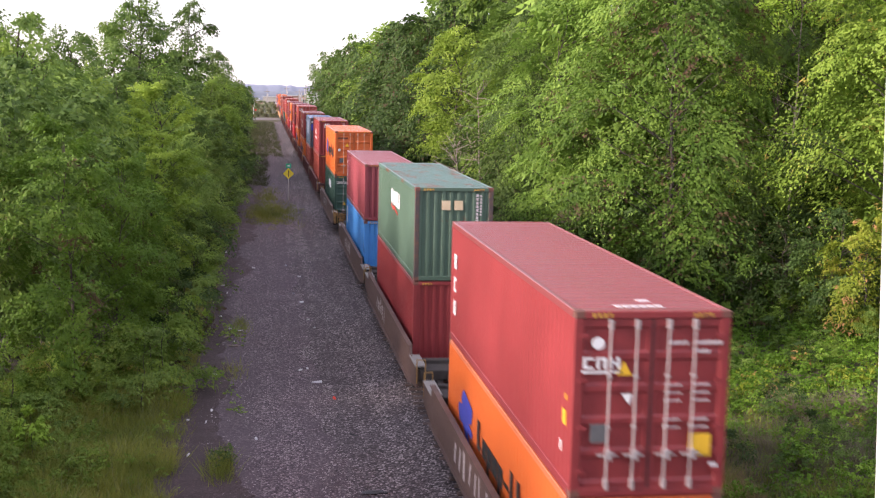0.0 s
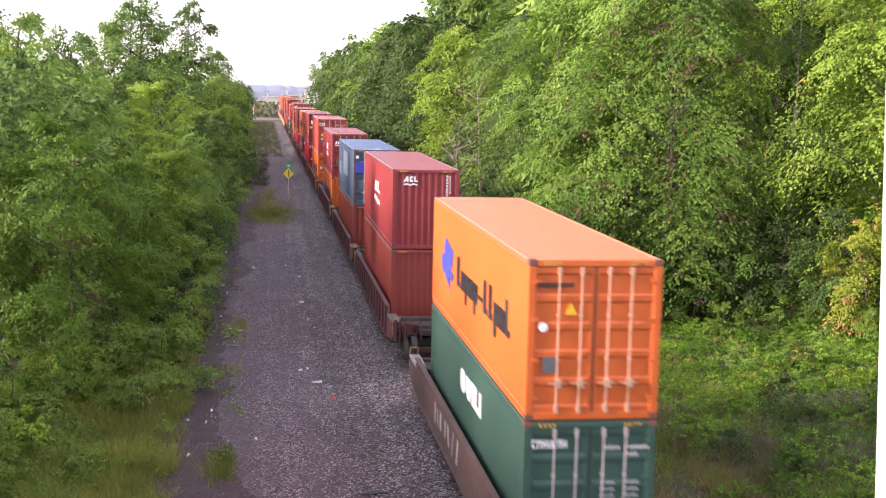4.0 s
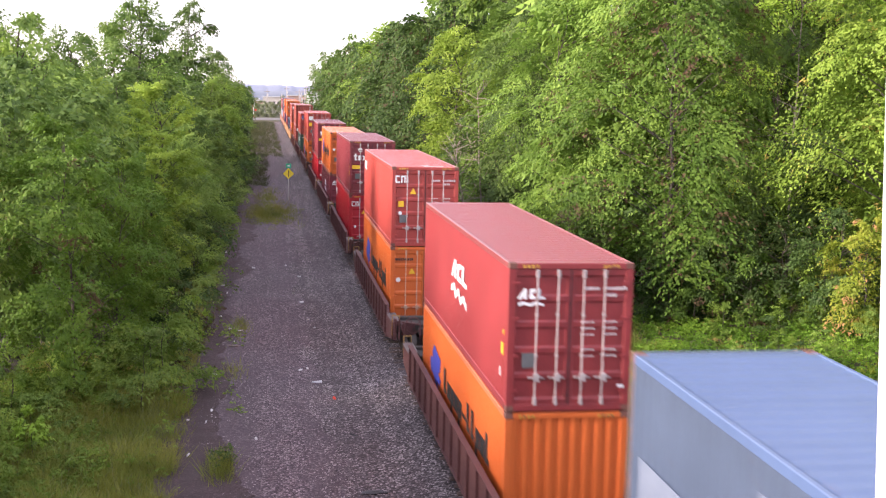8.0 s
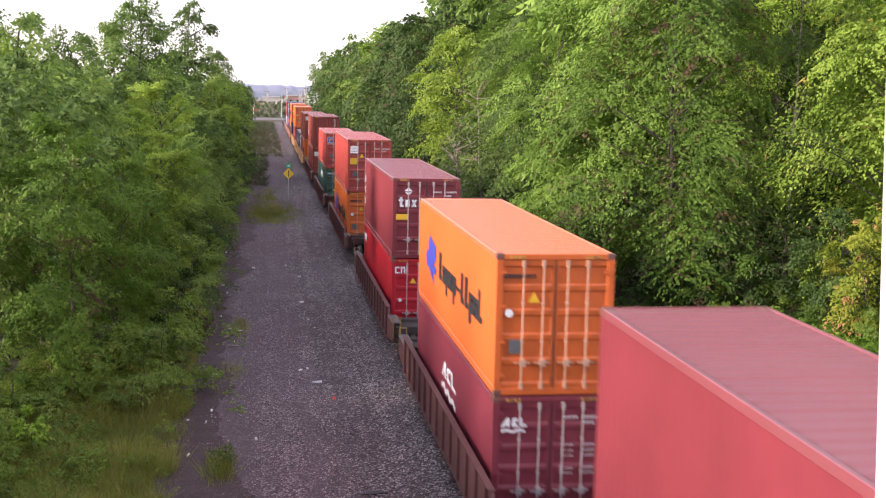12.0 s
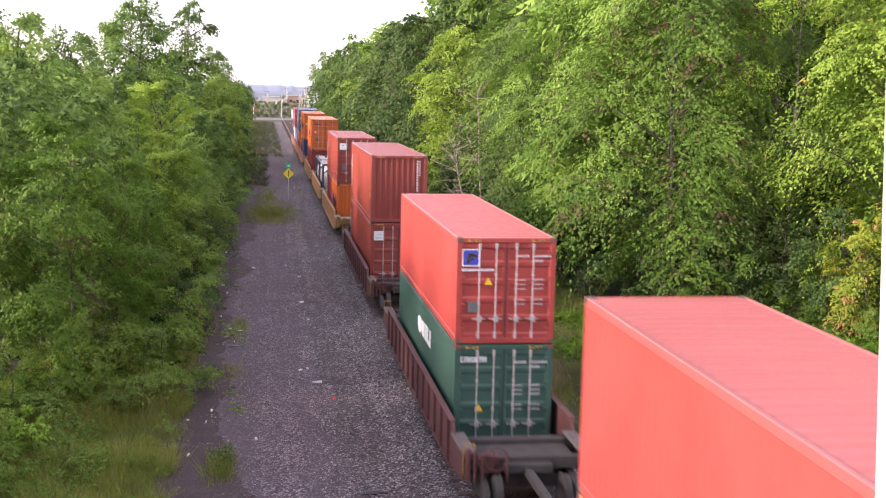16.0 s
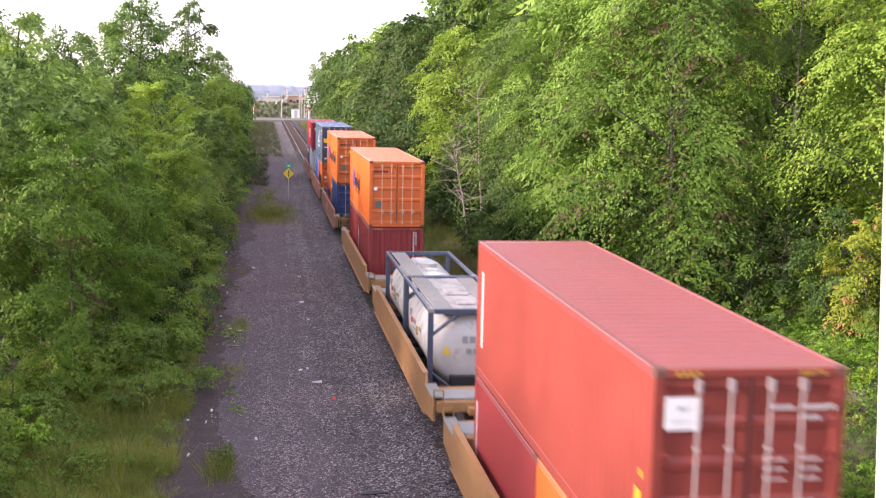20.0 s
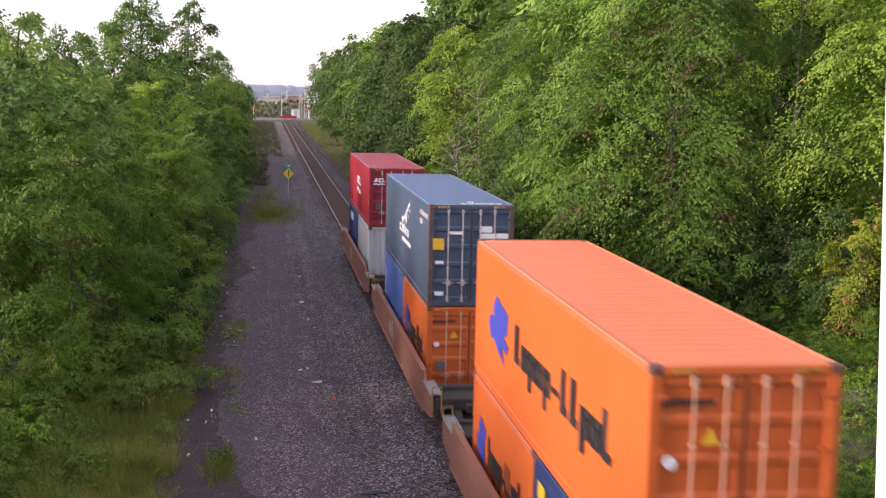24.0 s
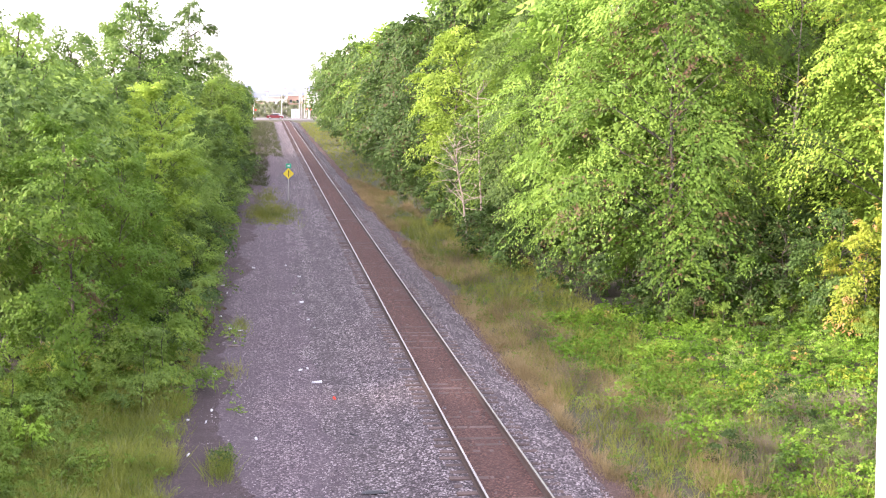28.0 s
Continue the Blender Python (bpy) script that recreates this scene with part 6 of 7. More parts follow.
    part("marking", bm, M_GREY, t)
    # placards and small notices along the side of the shell
    for y, z, w, h, m in ((5.0, 1.6, 0.22, 0.2, M_GREY), (4.5, 1.45, 0.24, 0.16, M_REDMARK), (3.9, 1.5, 0.5, 0.12, M_GREY), (3.9, 1.3, 0.6, 0.06, M_GREY), (3.2, 1.35, 0.24, 0.24, M_STRIP), (2.6, 1.5, 0.36, 0.1, M_GREY)):
        x = -math.sqrt(1.15 ** 2 - (z - 1.32) ** 2)
        part("placard", boxed(x - 0.008, x + 0.06, y - w / 2, y + w / 2, z - h / 2, z + h / 2), m, shell)
    for x in (-1, 1):
        part("corner_cap", boxed(x * 1.144 - 0.085, x * 1.144 + 0.085, -0.002, 0.16, H - 0.11, H + 0.012, bevel=0.012), M_WALKWAY, t, "worn pale corner casting")
    return t


def run(t):
    """Metres that the train has rolled towards the bridge after t seconds."""
    return 14.511 * t + 0.0636 * t * t - 0.000976 * t ** 3


RIDES = []


def build_train():
    for u in range(20):
        RIDES.append((well_car(u), PLACE[u], 0.0))
        if u == 15:
            RIDES.append((tank_container("white tank container in a blue frame"), PLACE[u], BASE))
            RIDES.append((tank_container("white tank container with an open top", False), PLACE[u] + 6.134, BASE))
            continue
        load = top_bottom(u)
        under = load[1][3]
        for label, m, slot, h, doors, marks in load:
            top = label is load[0][0] and m is load[0][1] and slot == 0 and load[0][5] is marks
            L = 12.192 if slot == 0 else 6.058
            y = PLACE[u] + (6.134 if slot == 2 else 0.0)
            RIDES.append((container(label, m, L, h, doors, marks), y, BASE + LIFT.get(u, 0.0) + (under + 0.025 if top else 0.0)))


def motions():
    times = [0.0, 3.5, 7.0, 10.5, 14.0, 17.5, 21.0, 24.5, 28.0]
    for thing, y, z in RIDES:
        walk(thing, [(t, pose(0, y - run(t), z)) for t in times])
    for thing, lane, turn, rows in DRIVES:
        walk(thing, [(t, pose(x, lane, -0.02, 0, 0, turn)) for t, x in rows])


build_train()


# ---- level crossing, road traffic and the distance ----
def build_crossing():
    v, f = [], []
    xs = [-70 + 4 * i for i in range(36)]
    ys = [322.0, 325.0, 328.5, 332.0, 335.5, 338.5]
    for y in ys:
        for x in xs:
            v.append((x, y, -0.05 + 0.02 * math.sin(x * 0.3) + (0.03 if 324 < y < 337 else 0.0)))
    w = len(xs)
    for j in range(len(ys) - 1):
        for i in range(w - 1):
            f.append((j * w + i, j * w + i + 1, (j + 1) * w + i + 1, (j + 1) * w + i))
    tagged(part_mesh("road", raw("road", v, f, M_ASPHALT), None), "pale worn asphalt road across the track", "road", kind="structure")
    for x, y in ((-8.3, 321.0), (6.6, 341.0), (9.0, 321.5)):
        s = tagged(new("crossing_signal"), "white crossing signal mast with red lamps", "crossing signal", "signals at the crossing")
        s.location = (x, y, -0.6)
        bm = bmesh.new()
        tube(bm, (0, 0, 0), (0, 0, 5.6), 0.11, 0.09, 10)
        part("mast", bm, M_MARK, s)
        part("lamp_bar", boxed(-0.75, 0.75, -0.06, 0.06, 3.0, 3.12), M_INK, s)
        for k in (-0.55, 0.55):
            bm = bmesh.new()
            tube(bm, (k, -0.18, 3.06), (k, -0.05, 3.06), 0.28, 0.28, 14)
            part("lamp", bm, M_REDMARK, s)
        for a in (-1, 1):
            bm = bmesh.new()
            box(bm, -0.65, 0.65, -0.02, 0.02, -0.10, 0.10)
            bmesh.ops.transform(bm, matrix=pose(0, -0.12 - 0.03 * a, 4.4, 0, a * 45, 0), verts=bm.verts)
            part("crossbuck", bm, M_MARK, s)
        part("base_box", boxed(-0.35, 0.35, -0.3, 0.3, 0.0, 0.8, bevel=0.03), M_STEEL, s)
        bm = bmesh.new()
        tube(bm, (0.2, 0.1, 0.9), (0.9 if x > 0 else -0.9, 0.1, 8.2), 0.06, 0.03, 8)
        part("raised_gate", bm, M_REDMARK, s, "red and white raised gate arm")
    cab = tagged(new("signal_cabinet"), "white metal signal cabinet beside the crossing", "cabinet")
    cab.location = (3.1, 345, -0.2)
    part("cabinet_body", boxed(-1.1, 1.1, -0.9, 0.9, 0.0, 2.4, bevel=0.04), M_MARK, cab)
    part("cabinet_roof", boxed(-1.2, 1.2, -1.0, 1.0, 2.4, 2.55, bevel=0.03), M_STEEL, cab)
    part("cabinet_door", boxed(-0.4, 0.4, -0.93, -0.9, 0.15, 2.2), M_STEEL, cab)
    # poles
    for x, y, h in ((-0.6, 352, 7.0), (4.2, 349, 8.5), (4.9, 353, 7.5), (5.6, 347, 8.8), (6.4, 356, 9.5), (7.8, 362, 9.0), (7.2, 350, 8.0), (9.0, 352, 9.5), (-9.2, 350, 7.2), (-10.6, 362, 8.0), (-4.5, 420, 8.0), (2.2, 430, 9.0)):
        pl = tagged(new("utility_pole"), "pale utility pole with a crossarm", "utility pole", "poles beyond the crossing")
        pl.location = (x, y, -0.6)
        bm = bmesh.new()
        tube(bm, (0, 0, 0), (0, 0, h), 0.16, 0.11, 8)
        part("pole", bm, M_POLE, pl)
        part("crossarm", boxed(-1.0, 1.0, -0.06, 0.06, h - 0.9, h - 0.75), M_DEADWOOD, pl)
        bm = bmesh.new()
        tube(bm, (0.25, 0.0, h - 2.4), (0.25, 0.0, h - 1.6), 0.2, 0.2, 10)
        part("transformer", bm, M_STEEL, pl)
    # low buildings of the town
    for i, (x, y, w, d, h, mat, lab) in enumerate((
            (-17, 400, 9, 9, 5.0, M_BRICKISH, "low brick building with a flat roof"),
            (14, 440, 9, 10, 5.2, M_MARK, "low white building with a flat roof"),
            (11, 560, 12, 10, 4.0, M_BRICKISH, "low brick building with a flat roof"),
            (-28, 700, 22, 12, 5.5, M_MARK, "long white building with a flat roof"),
            (6, 760, 24, 12, 5.0, M_CREAM2, "long beige building with a flat roof"),
            (-62, 1000, 30, 14, 4.5, M_MARK, "long white building with a flat roof"),
            (2, 1100, 34, 14, 5.0, M_BRICKISH, "long brick building with a flat roof"),
            (46, 980, 26, 14, 6.0, M_CREAM2, "long beige building with a flat roof"),
            (-30, 1500, 40, 18, 9.0, M_CREAM2, "long beige building with a flat roof"),
            (40, 1600, 44, 18, 10.0, M_MARK, "long white building with a flat roof"))):
        house(x, y, w, d, h, mat, lab)
    rng = random.Random(77)
    green = [proto("rounded green tree beyond the crossing", "tree", "trees beyond the crossing", 51, 5.0, 2.6, 0.1, 260, 0.42, M_LEAF_O, lobes=18, trunk_r=0.12),
             proto("rounded green tree beyond the crossing", "tree", "trees beyond the crossing", 52, 4.6, 2.8, 0.1, 260, 0.42, M_LEAF_O, lobes=18, trunk_r=0.12)]
    for x, y in ((-7.5, 366), (-5, 372), (-2.6, 368), (-9.5, 378), (-4, 384), (-7, 388), (1.0, 392), (3.4, 380), (5.6, 388), (8.5, 376), (-12, 384), (11, 370), (0, 450), (-6, 460), (6, 470), (-14, 470), (13, 480), (-9, 540), (3, 560), (-20, 560), (18, 560)):
        place(green, x, y, rng, rng.uniform(0.55, 0.85))
    for t in green:
        drop(t)
    # far hills, the air's haze painted into their blue-grey colours
    for y0, top, seed, mat, lab in ((2400, -6.0, 1, M_HILL, "far wooded blue-grey hills"), (3600, 5.0, 2, M_HILL2, "farthest pale blue hills")):
        v, f, n = [], [], 600
        for i in range(n):
            x = -1800 + 3600 * i / (n - 1)
            h = top + 5 * noise.noise((x * 0.004, seed, 0)) + 5.0 * noise.noise((x * 0.015, seed, 5)) + 3.2 * noise.noise((x * 0.06, seed, 8)) + 1.6 * noise.noise((x * 0.17, seed, 2))
            v += [(x, y0, -60), (x, y0 + 30, h - 6), (x, y0 + 90, h), (x, y0 + 400, -60)]
        for i in range(n - 1):
            for k in range(3):
                f.append((i * 4 + k, i * 4 + 4 + k, i * 4 + 5 + k, i * 4 + 1 + k))
        me = raw("hills", v, f, mat)
        me.polygons.foreach_set("use_smooth", [True] * len(me.polygons))
        tagged(part_mesh("backdrop_hills", me, None), lab, "hills", kind="structure")


M_POLE = surf("weathered_pale_pole", (0.34, 0.32, 0.31), (0.44, 0.42, 0.40), rough=0.85)
M_BRICKISH = surf("pale_brick_wall", (0.42, 0.26, 0.20), (0.5, 0.33, 0.26), rough=0.9)
M_CREAM2 = surf("beige_wall", (0.5, 0.45, 0.38), (0.58, 0.53, 0.46), rough=0.9)
M_HILL = surf("hazy_wooded_hill", (0.15, 0.175, 0.215), (0.17, 0.195, 0.235), scale=0.02, rough=1.0, bump=0)
M_HILL2 = surf("pale_hazy_hill", (0.22, 0.25, 0.32), (0.24, 0.27, 0.34), scale=0.01, rough=1.0, bump=0)
M_GLASS = surf("dark_window_glass", (0.03, 0.035, 0.04), (0.05, 0.055, 0.06), rough=0.15, bump=0)
M_TYRE = surf("black_rubber", (0.02, 0.02, 0.02), (0.03, 0.03, 0.03), rough=0.9)


def house(x, y, w, d, h, mat, lab):
    b = tagged(new("town_building"), lab, "building", "buildings of the town")
    z = ground_z(x, y) - 0.2
    b.location = (x, y, z)
    part("wall", boxed(-w / 2, w / 2, 0, d, 0, h), mat, b)
    part("roof", boxed(-w / 2 - 0.3, w / 2 + 0.3, -0.3, d + 0.3, h, h + 0.35), M_STEEL, b)
    n = max(3, int(w / 2.6))
    for i in range(n):
        u = -w / 2 + w * (i + 0.5) / n
        for k in range(max(1, int(h / 3.0))):
            win = part("window", boxed(u - 0.55, u + 0.55, -0.06, -0.004, 1.0 + k * 2.8, 2.3 + k * 2.8), M_GLASS, b)
            part("window_frame", boxed(u - 0.62, u + 0.62, -0.05, -0.002, 0.9 + k * 2.8, 1.0 + k * 2.8), M_MARK, win)


def road_car(label, m):
    """A saloon, 4.4 m long along x, nose to +x."""
    c = tagged(new("road_car"), label, "car", "cars on the road")
    side = [(-2.2, 0.30), (-2.2, 0.72), (-2.05, 0.90), (-1.5, 0.95), (-0.85, 1.38), (0.35, 1.42), (1.05, 0.98), (2.05, 0.82), (2.2, 0.62), (2.2, 0.30)]
    bm = bmesh.new()
    a = [bm.verts.new((px, -0.86 if z < 1.0 else -0.68, z)) for px, z in side]
    b = [bm.verts.new((px, 0.86 if z < 1.0 else 0.68, z)) for px, z in side]
    bm.faces.new(a[::-1])
    bm.faces.new(b)
    for i in range(len(side)):
        j = (i + 1) % len(side)
        bm.faces.new((a[i], a[j], b[j], b[i]))
    part("body", bm, m, c)
    for s in (-1, 1):
        bm = bmesh.new()
        q = [(-1.35, 0.98), (-0.8, 1.32), (0.32, 1.35), (0.9, 1.0)]
        a = [bm.verts.new((px, s * (0.87 - 0.16 * (z - 0.95) / 0.45), z)) for px, z in q]
        b = [bm.verts.new((px, s * (0.84 - 0.16 * (z - 0.95) / 0.45), z)) for px, z in q]
        bm.faces.new(a if s < 0 else a[::-1])
        for i in range(4):
            bm.faces.new((a[i], a[(i + 1) % 4], b[(i + 1) % 4], b[i]))
        part("side_window", bm, M_GLASS, c)
        for px in (-1.35, 1.35):
            bm = bmesh.new()
            tube(bm, (px, s * 0.70, 0.32), (px, s * 0.885, 0.32), 0.32, 0.32, 18)
            wheel_ob = part("wheel", bm, M_TYRE, c)
            bm = bmesh.new()
            tube(bm, (px, s * 0.885, 0.32), (px, s * 0.90, 0.32), 0.19, 0.17, 12)
            part("rim", bm, M_STEEL, wheel_ob)
        part("headlight", boxed(2.16, 2.22, s * 0.62 - 0.16, s * 0.62 + 0.16, 0.58, 0.72), M_MARK, c)
        part("tail_light", boxed(-2.22, -2.18, s * 0.64 - 0.14, s * 0.64 + 0.14, 0.62, 0.78), M_REDMARK, c)
    bm = bmesh.new()
    v = [bm.verts.new(q) for q in ((1.0, -0.64, 1.04), (1.0, 0.64, 1.04), (0.42, 0.58, 1.40), (0.42, -0.58, 1.40))]
    bm.faces.new(v)
    bmesh.ops.translate(bm, verts=bm.verts, vec=(0.02, 0, 0.015))
    part("windscreen", bm, M_GLASS, c)
    return c


M_CARRED = surf("red_car_paint", (0.35, 0.02, 0.03), (0.40, 0.03, 0.04), rough=0.3, bump=0, coat=0.6)
M_CARDRED = surf("dark_red_car_paint", (0.16, 0.015, 0.02), (0.2, 0.02, 0.025), rough=0.3, bump=0, coat=0.6)
M_CARWHITE = surf("white_car_paint", (0.75, 0.75, 0.75), (0.8, 0.8, 0.8), rough=0.3, bump=0, coat=0.6)
M_CARGREY = surf("dark_grey_car_paint", (0.05, 0.055, 0.065), (0.07, 0.075, 0.085), rough=0.3, bump=0, coat=0.6)
M_CARSILVER = surf("silver_car_paint", (0.45, 0.46, 0.48), (0.5, 0.51, 0.53), rough=0.3, metal=0.5, bump=0, coat=0.6)
NEAR_LANE, FAR_LANE = 327.6, 333.2
DRIVES = []


def build_cars():
    # (label, paint, lane, heading, [(seconds, x along the road)])
    plan = (("dark grey saloon crossing the tracks", M_CARGREY, FAR_LANE, 180, [(0.0, 62.0), (16.0, 48.0), (21.0, 5.0), (21.5, 0.0), (26.0, -48.0), (28.0, -62.0)]),
            ("bright red saloon crossing the tracks", M_CARRED, NEAR_LANE, 0, [(0.0, -60.0), (14.0, -45.0), (23.5, -1.2), (24.5, 2.8), (25.3, 6.2), (28.0, 20.0)]),
            ("white saloon crossing the tracks", M_CARWHITE, NEAR_LANE, 0, [(0.0, -68.0), (20.0, -50.0), (26.0, -4.4), (26.5, -1.3), (27.0, 2.7), (28.0, 10.5)]),
            ("silver saloon crossing the tracks", M_CARSILVER, FAR_LANE, 180, [(0.0, 68.0), (20.0, 60.0), (27.0, 5.2), (27.6, 0.0), (28.0, -2.6)]),
            ("dark red saloon crossing the tracks", M_CARDRED, NEAR_LANE, 0, [(0.0, -76.0), (22.0, -52.0), (27.8, -4.0), (28.0, -2.7)]))
    for label, m, lane, turn, rows in plan:
        DRIVES.append((road_car(label, m), lane, turn, rows))


def build_sign():
    s = tagged(new("track_sign"), "yellow diamond sign with small green sign above", "sign")
    s.location = (-3.7, 104.0, -0.5)
    bm = bmesh.new()
    tube(bm, (0, 0, -0.3), (0, 0, 3.05), 0.035, 0.035, 8)
    part("post", bm, M_STEEL, s)
    bm = bmesh.new()
    box(bm, -0.33, 0.33, -0.05, -0.036, -0.33, 0.33)
    bmesh.ops.transform(bm, matrix=pose(0, 0, 2.25, 0, 45, 0), verts=bm.verts)
    part("diamond_plate", bm, M_SIGN, s, "yellow diamond plate with a dark stroke")
    part("dark_stroke", boxed(-0.035, 0.035, -0.06, -0.05, 1.98, 2.52), M_INK, s)
    part("green_plate", boxed(-0.22, 0.22, -0.05, -0.036, 2.72, 3.1), M_SIGNGREEN, s, "small green plate")
    part("white_stroke", boxed(-0.10, 0.10, -0.058, -0.05, 2.86, 2.95), M_MARK, s)
    m = tagged(new("marker_post"), "short white marker post in the grass", "marker post")
    m.location = (7.3, 284.0, -0.4)
    bm = bmesh.new()
    tube(bm, (0, 0, -0.2), (0, 0, 1.5), 0.22, 0.22, 8)
    part("post", bm, M_MARK, m)
    part("cap", boxed(-0.35, 0.35, -0.25, 0.25, 1.5, 1.75, bevel=0.03), M_MARK, m)


M_SIGN = surf("yellow_sign_face", (0.8, 0.6, 0.03), (0.85, 0.65, 0.05), rough=0.5, bump=0)
M_SIGNGREEN = surf("green_sign_face", (0.02, 0.35, 0.2), (0.03, 0.4, 0.24), rough=0.5, bump=0)


def build_litter():
    """Scraps of paper, wood and plastic on the gravel."""
    rng = random.Random(9)
    scraps = [(-7.9, 71, M_MARK, "paper"), (-7.73, 59.3, M_MARK, "paper"), (-7.55, 51.1, M_MARK, "paper"), (-6.9, 45.4, M_DEADWOOD, "wood"), (-7.42, 40.8, M_MARK, "paper"), (-7.33, 36.3, M_MARK, "paper"), (-7.44, 35.0, M_MARK, "paper"), (-7.75, 31.8, M_MARK, "paper"), (-7.46, 57.2, M_MARK, "paper"), (-7.75, 56.5, M_REDMARK, "paper"), (-7.2, 47, M_DEADWOOD, "wood"), (-6.7, 48.2, M_MARK, "paper"), (-7.95, 35.2, M_MARK, "paper"), (-4.55, 41.3, M_MARK, "paper"),
              (-4.3, 41.5, M_MARK, "paper"), (-4.05, 39.6, M_MARK, "wood"), (-3.6, 37.4, M_REDMARK, "plastic"), (-7.1, 48.6, M_MARK, "paper"), (-6.9, 46.2, M_MARK, "paper"), (-3.3, 33.4, M_INK, "wood"), (-4.4, 57, M_MARK, "paper"), (-4.1, 54.5, M_MARK, "paper"), (-6.0, 33.2, M_MARK, "paper"), (-4.6, 66, M_MARK, "paper"), (-6.3, 65, M_MARK, "paper"), (-4.0, 62, M_MARK, "paper"), (-3.95, 50.5, M_MARK, "paper"), (-3.75, 48.8, M_MARK, "paper"),
              (2.95, 62.3, M_MBLUE, "plastic"), (2.5, 84, M_REDMARK, "plastic"), (2.6, 82, M_REDMARK, "plastic"), (3.0, 41.5, M_REDMARK, "plastic"), (2.9, 38.5, M_MARK, "paper"), (2.75, 60.5, M_MARK, "paper"), (3.1, 60.0, M_CREAM, "paper"), (2.8, 72, M_MARK, "paper"), (2.95, 52, M_REDMARK, "paper"), (2.7, 34.5, M_MARK, "paper")]
    for x, y, m, what in scraps:
        bm = bmesh.new()
        w, d = (0.34, 0.06) if what == "wood" else (rng.uniform(0.08, 0.2), rng.uniform(0.03, 0.06))
        box(bm, -w / 2, w / 2, -d / 2, d / 2, -0.02, 0.015)
        for v in bm.verts:
            v.co += Vector((rng.uniform(-0.02, 0.02), rng.uniform(-0.02, 0.02), rng.uniform(0.0, 0.03) if v.co.z > 0 else 0))
        ob = part({"wood": "wood_scrap", "paper": "paper_scrap", "plastic": "plastic_scrap"}[what], bm, m)
        z = -0.6 if x > 0 else (-0.475 if x < gravel_left(y) + 1.5 else -0.50) + 0.05 * noise.noise((x * 0.5, y * 0.3, 0)) + 0.03 * noise.noise((x * 2.1, y * 1.9, 5))
        ob.matrix_basis = pose(x, y, z + (0.02 if what == "wood" else 0.03), 0, 0, rng.uniform(0, 180))
        tagged(ob, {"wood": "pale splintered wood scrap on the gravel", "paper": "crumpled white paper scrap on the gravel", "plastic": "coloured plastic scrap beside the ballast"}[what], "litter", "litter on the gravel")
    oil = tagged(part("oil_patch", blotch(0.34, 0.16, 12), M_INK), "dark oily patch on the gravel", "stain")
    oil.location = (-3.15, 28.4, -0.444)


def blotch(rx, ry, n):
    bm = bmesh.new()
    rng = random.Random(2)
    lo = [bm.verts.new((rx * math.cos(6.283 * i / n) * rng.uniform(0.7, 1.2), ry * math.sin(6.283 * i / n) * rng.uniform(0.7, 1.2), 0)) for i in range(n)]
    top = bm.verts.new((0, 0, 0.03))
    for i in range(n):
        bm.faces.new((lo[i], lo[(i + 1) % n], top))
    return bm


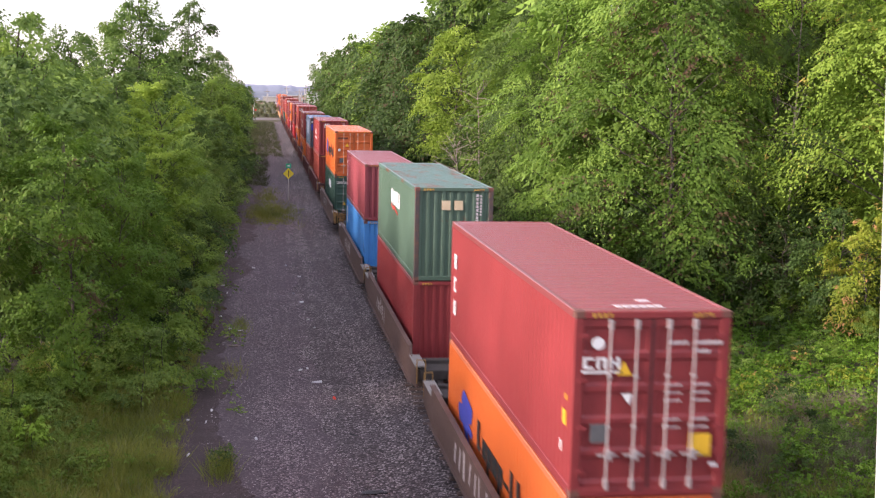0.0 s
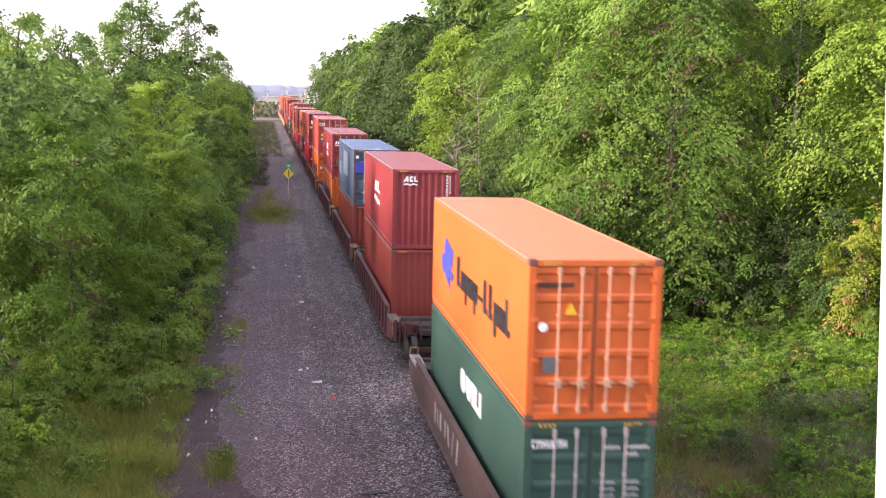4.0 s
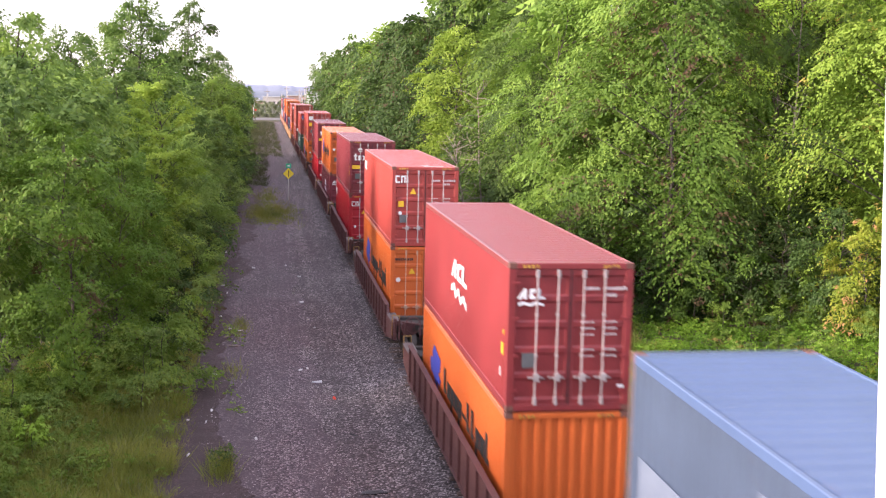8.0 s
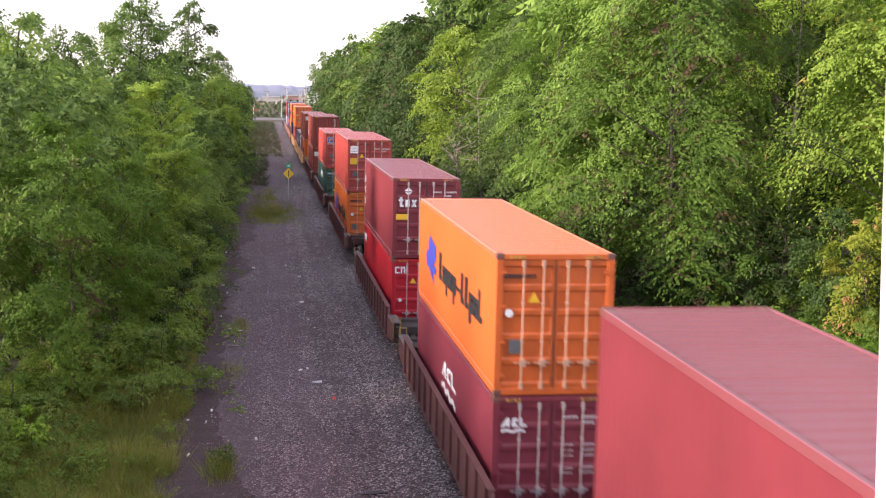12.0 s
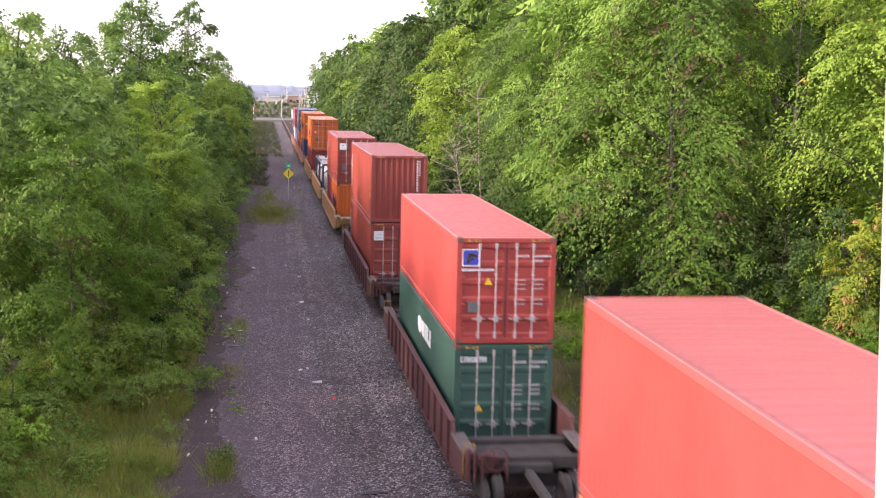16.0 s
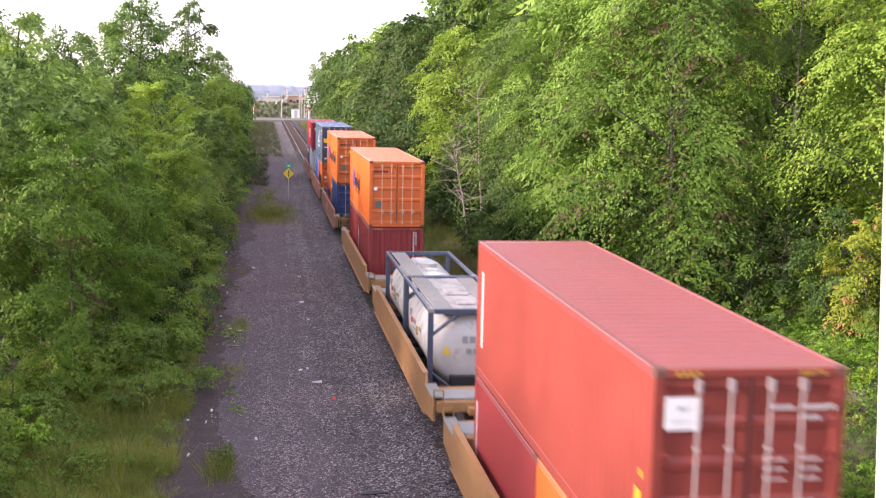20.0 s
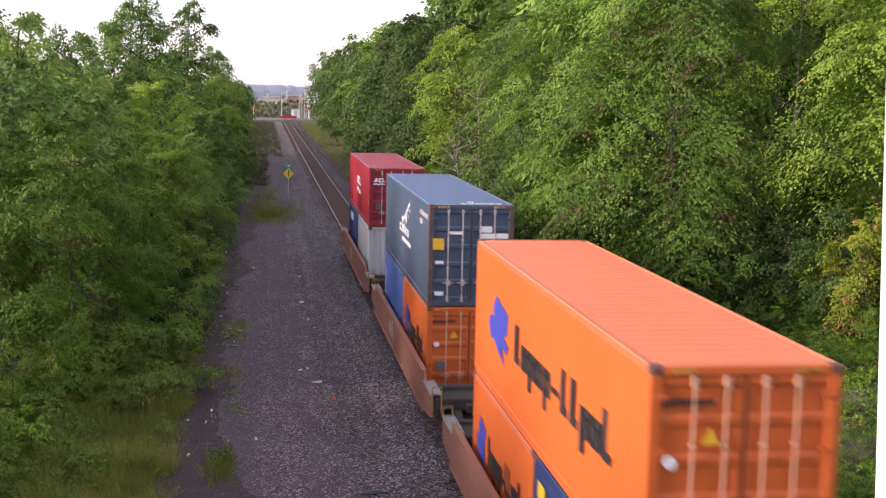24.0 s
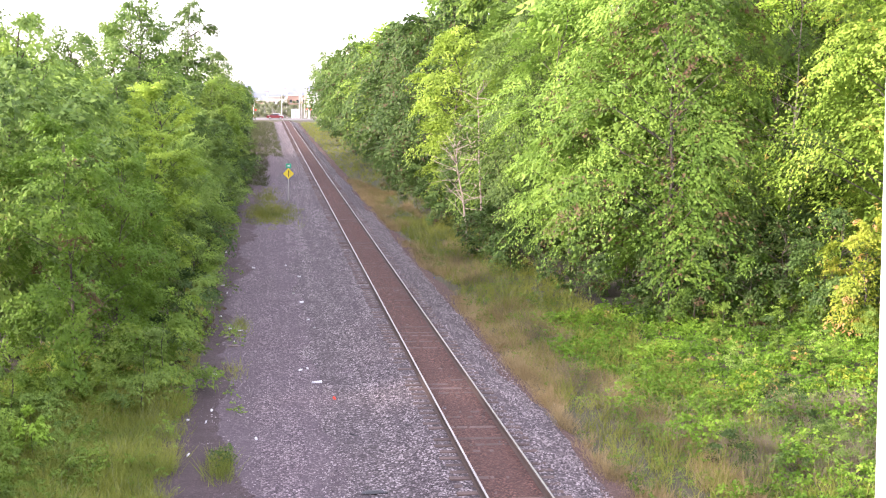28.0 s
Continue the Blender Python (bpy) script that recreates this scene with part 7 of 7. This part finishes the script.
def bare_tree(label, x, y, h, seed, lean, twigs=40, spread=1.6):
    """A dead tree: a thin leaning stem with bare twigs."""
    rng = random.Random(seed)
    t = tagged(new("dead_tree"), label, "dead tree")
    t.location = (x, y, ground_z(x, y))
    bm = bmesh.new()
    pts = [Vector((lean[0] * (i / 8) ** 1.2 + rng.uniform(-0.06, 0.06), lean[1] * i / 8, -0.3 + (h + 0.3) * i / 8)) for i in range(9)]
    for i in range(8):
        tube(bm, pts[i], pts[i + 1], 0.075 * (1 - i * 0.1), 0.075 * (1 - (i + 1) * 0.1), 6)
    part("trunk", bm, M_DEADWOOD, t)
    for _ in range(twigs):
        bm = bmesh.new()
        a = pts[rng.randrange(2, 8)].lerp(pts[8], rng.random() * 0.3)
        d = Vector((rng.uniform(-1, 1), rng.uniform(-1, 1), rng.uniform(-0.1, 1.0))).normalized()
        L = rng.uniform(0.6, 1.0) * spread
        b = a + d * L * 0.6 + Vector((0, 0, rng.uniform(-0.2, 0.1)))
        c = b + (d + Vector((rng.uniform(-0.6, 0.6), rng.uniform(-0.6, 0.6), rng.uniform(-0.6, 0.4)))).normalized() * L * 0.5
        tube(bm, a, b, 0.022, 0.014, 4)
        tube(bm, b, c, 0.014, 0.006, 4)
        e = b + (d + Vector((rng.uniform(-0.9, 0.9), rng.uniform(-0.9, 0.9), rng.uniform(-0.6, 0.6)))).normalized() * L * 0.45
        tube(bm, b, e, 0.012, 0.005, 4)
        part("branch", bm, M_DEADWOOD, t)


def build_bridge():
    d = tagged(part("bridge_deck", boxed(-16, 16, -9, 1.35, 6.75, 7.55, bevel=0.05), M_CONC), "plain grey concrete road bridge over the track", "bridge", kind="structure")
    for x in (-13, 13):
        tagged(part("bridge_pier", boxed(x - 0.9, x + 0.9, -8.5, 0.8, -0.9, 6.75), M_CONC), "plain grey concrete bridge pier", "bridge pier", kind="structure")
    right = VIEW.to_3x3() @ Vector((1, 0, 0))
    a = EYE + Vector((0.50197, 0.94181, -0.02637)) * 1.25 + right * 0.032
    b = EYE + Vector((0.49501, 0.90332, -0.32368)) * 1.25 + right * 0.032
    d = (a - b).normalized()
    at = b - d * ((b.z - 7.55) / d.z)
    p = tagged(new("fence_post"), "pale grey painted steel fence post on the bridge", "post")
    p.location = (at.x, at.y, 7.55)
    bm = bmesh.new()
    tube(bm, (0, 0, 0), d * 2.0, 0.032, 0.032, 24)
    part("pole", bm, M_POST, p)
    part("foot_plate", boxed(-0.08, 0.08, -0.08, 0.08, 0.0, 0.012), M_POST, p)
    bm = bmesh.new()
    tube(bm, d * 2.0, d * 2.04, 0.036, 0.02, 20)
    part("cap", bm, M_POST, p)


M_CONC = surf("grey_concrete", (0.3, 0.29, 0.28), (0.38, 0.37, 0.35), rough=0.9, bump=0.3)


build_crossing()
build_cars()
build_sign()
build_litter()
bare_tree("bare grey dead tree with tangled twigs", 6.6, 73.5, 6.5, 3, (-1.0, 0.4), 46, 2.0)
bare_tree("bare grey dead tree with tangled twigs", 8.0, 76.5, 10.0, 4, (-0.6, 0.3), 46, 1.7)
bare_tree("bare pale limbs among the leaves of the bank", 16.4, 49.6, 13.6, 6, (-0.3, -0.8), 18, 1.8)
build_bridge()

motions()
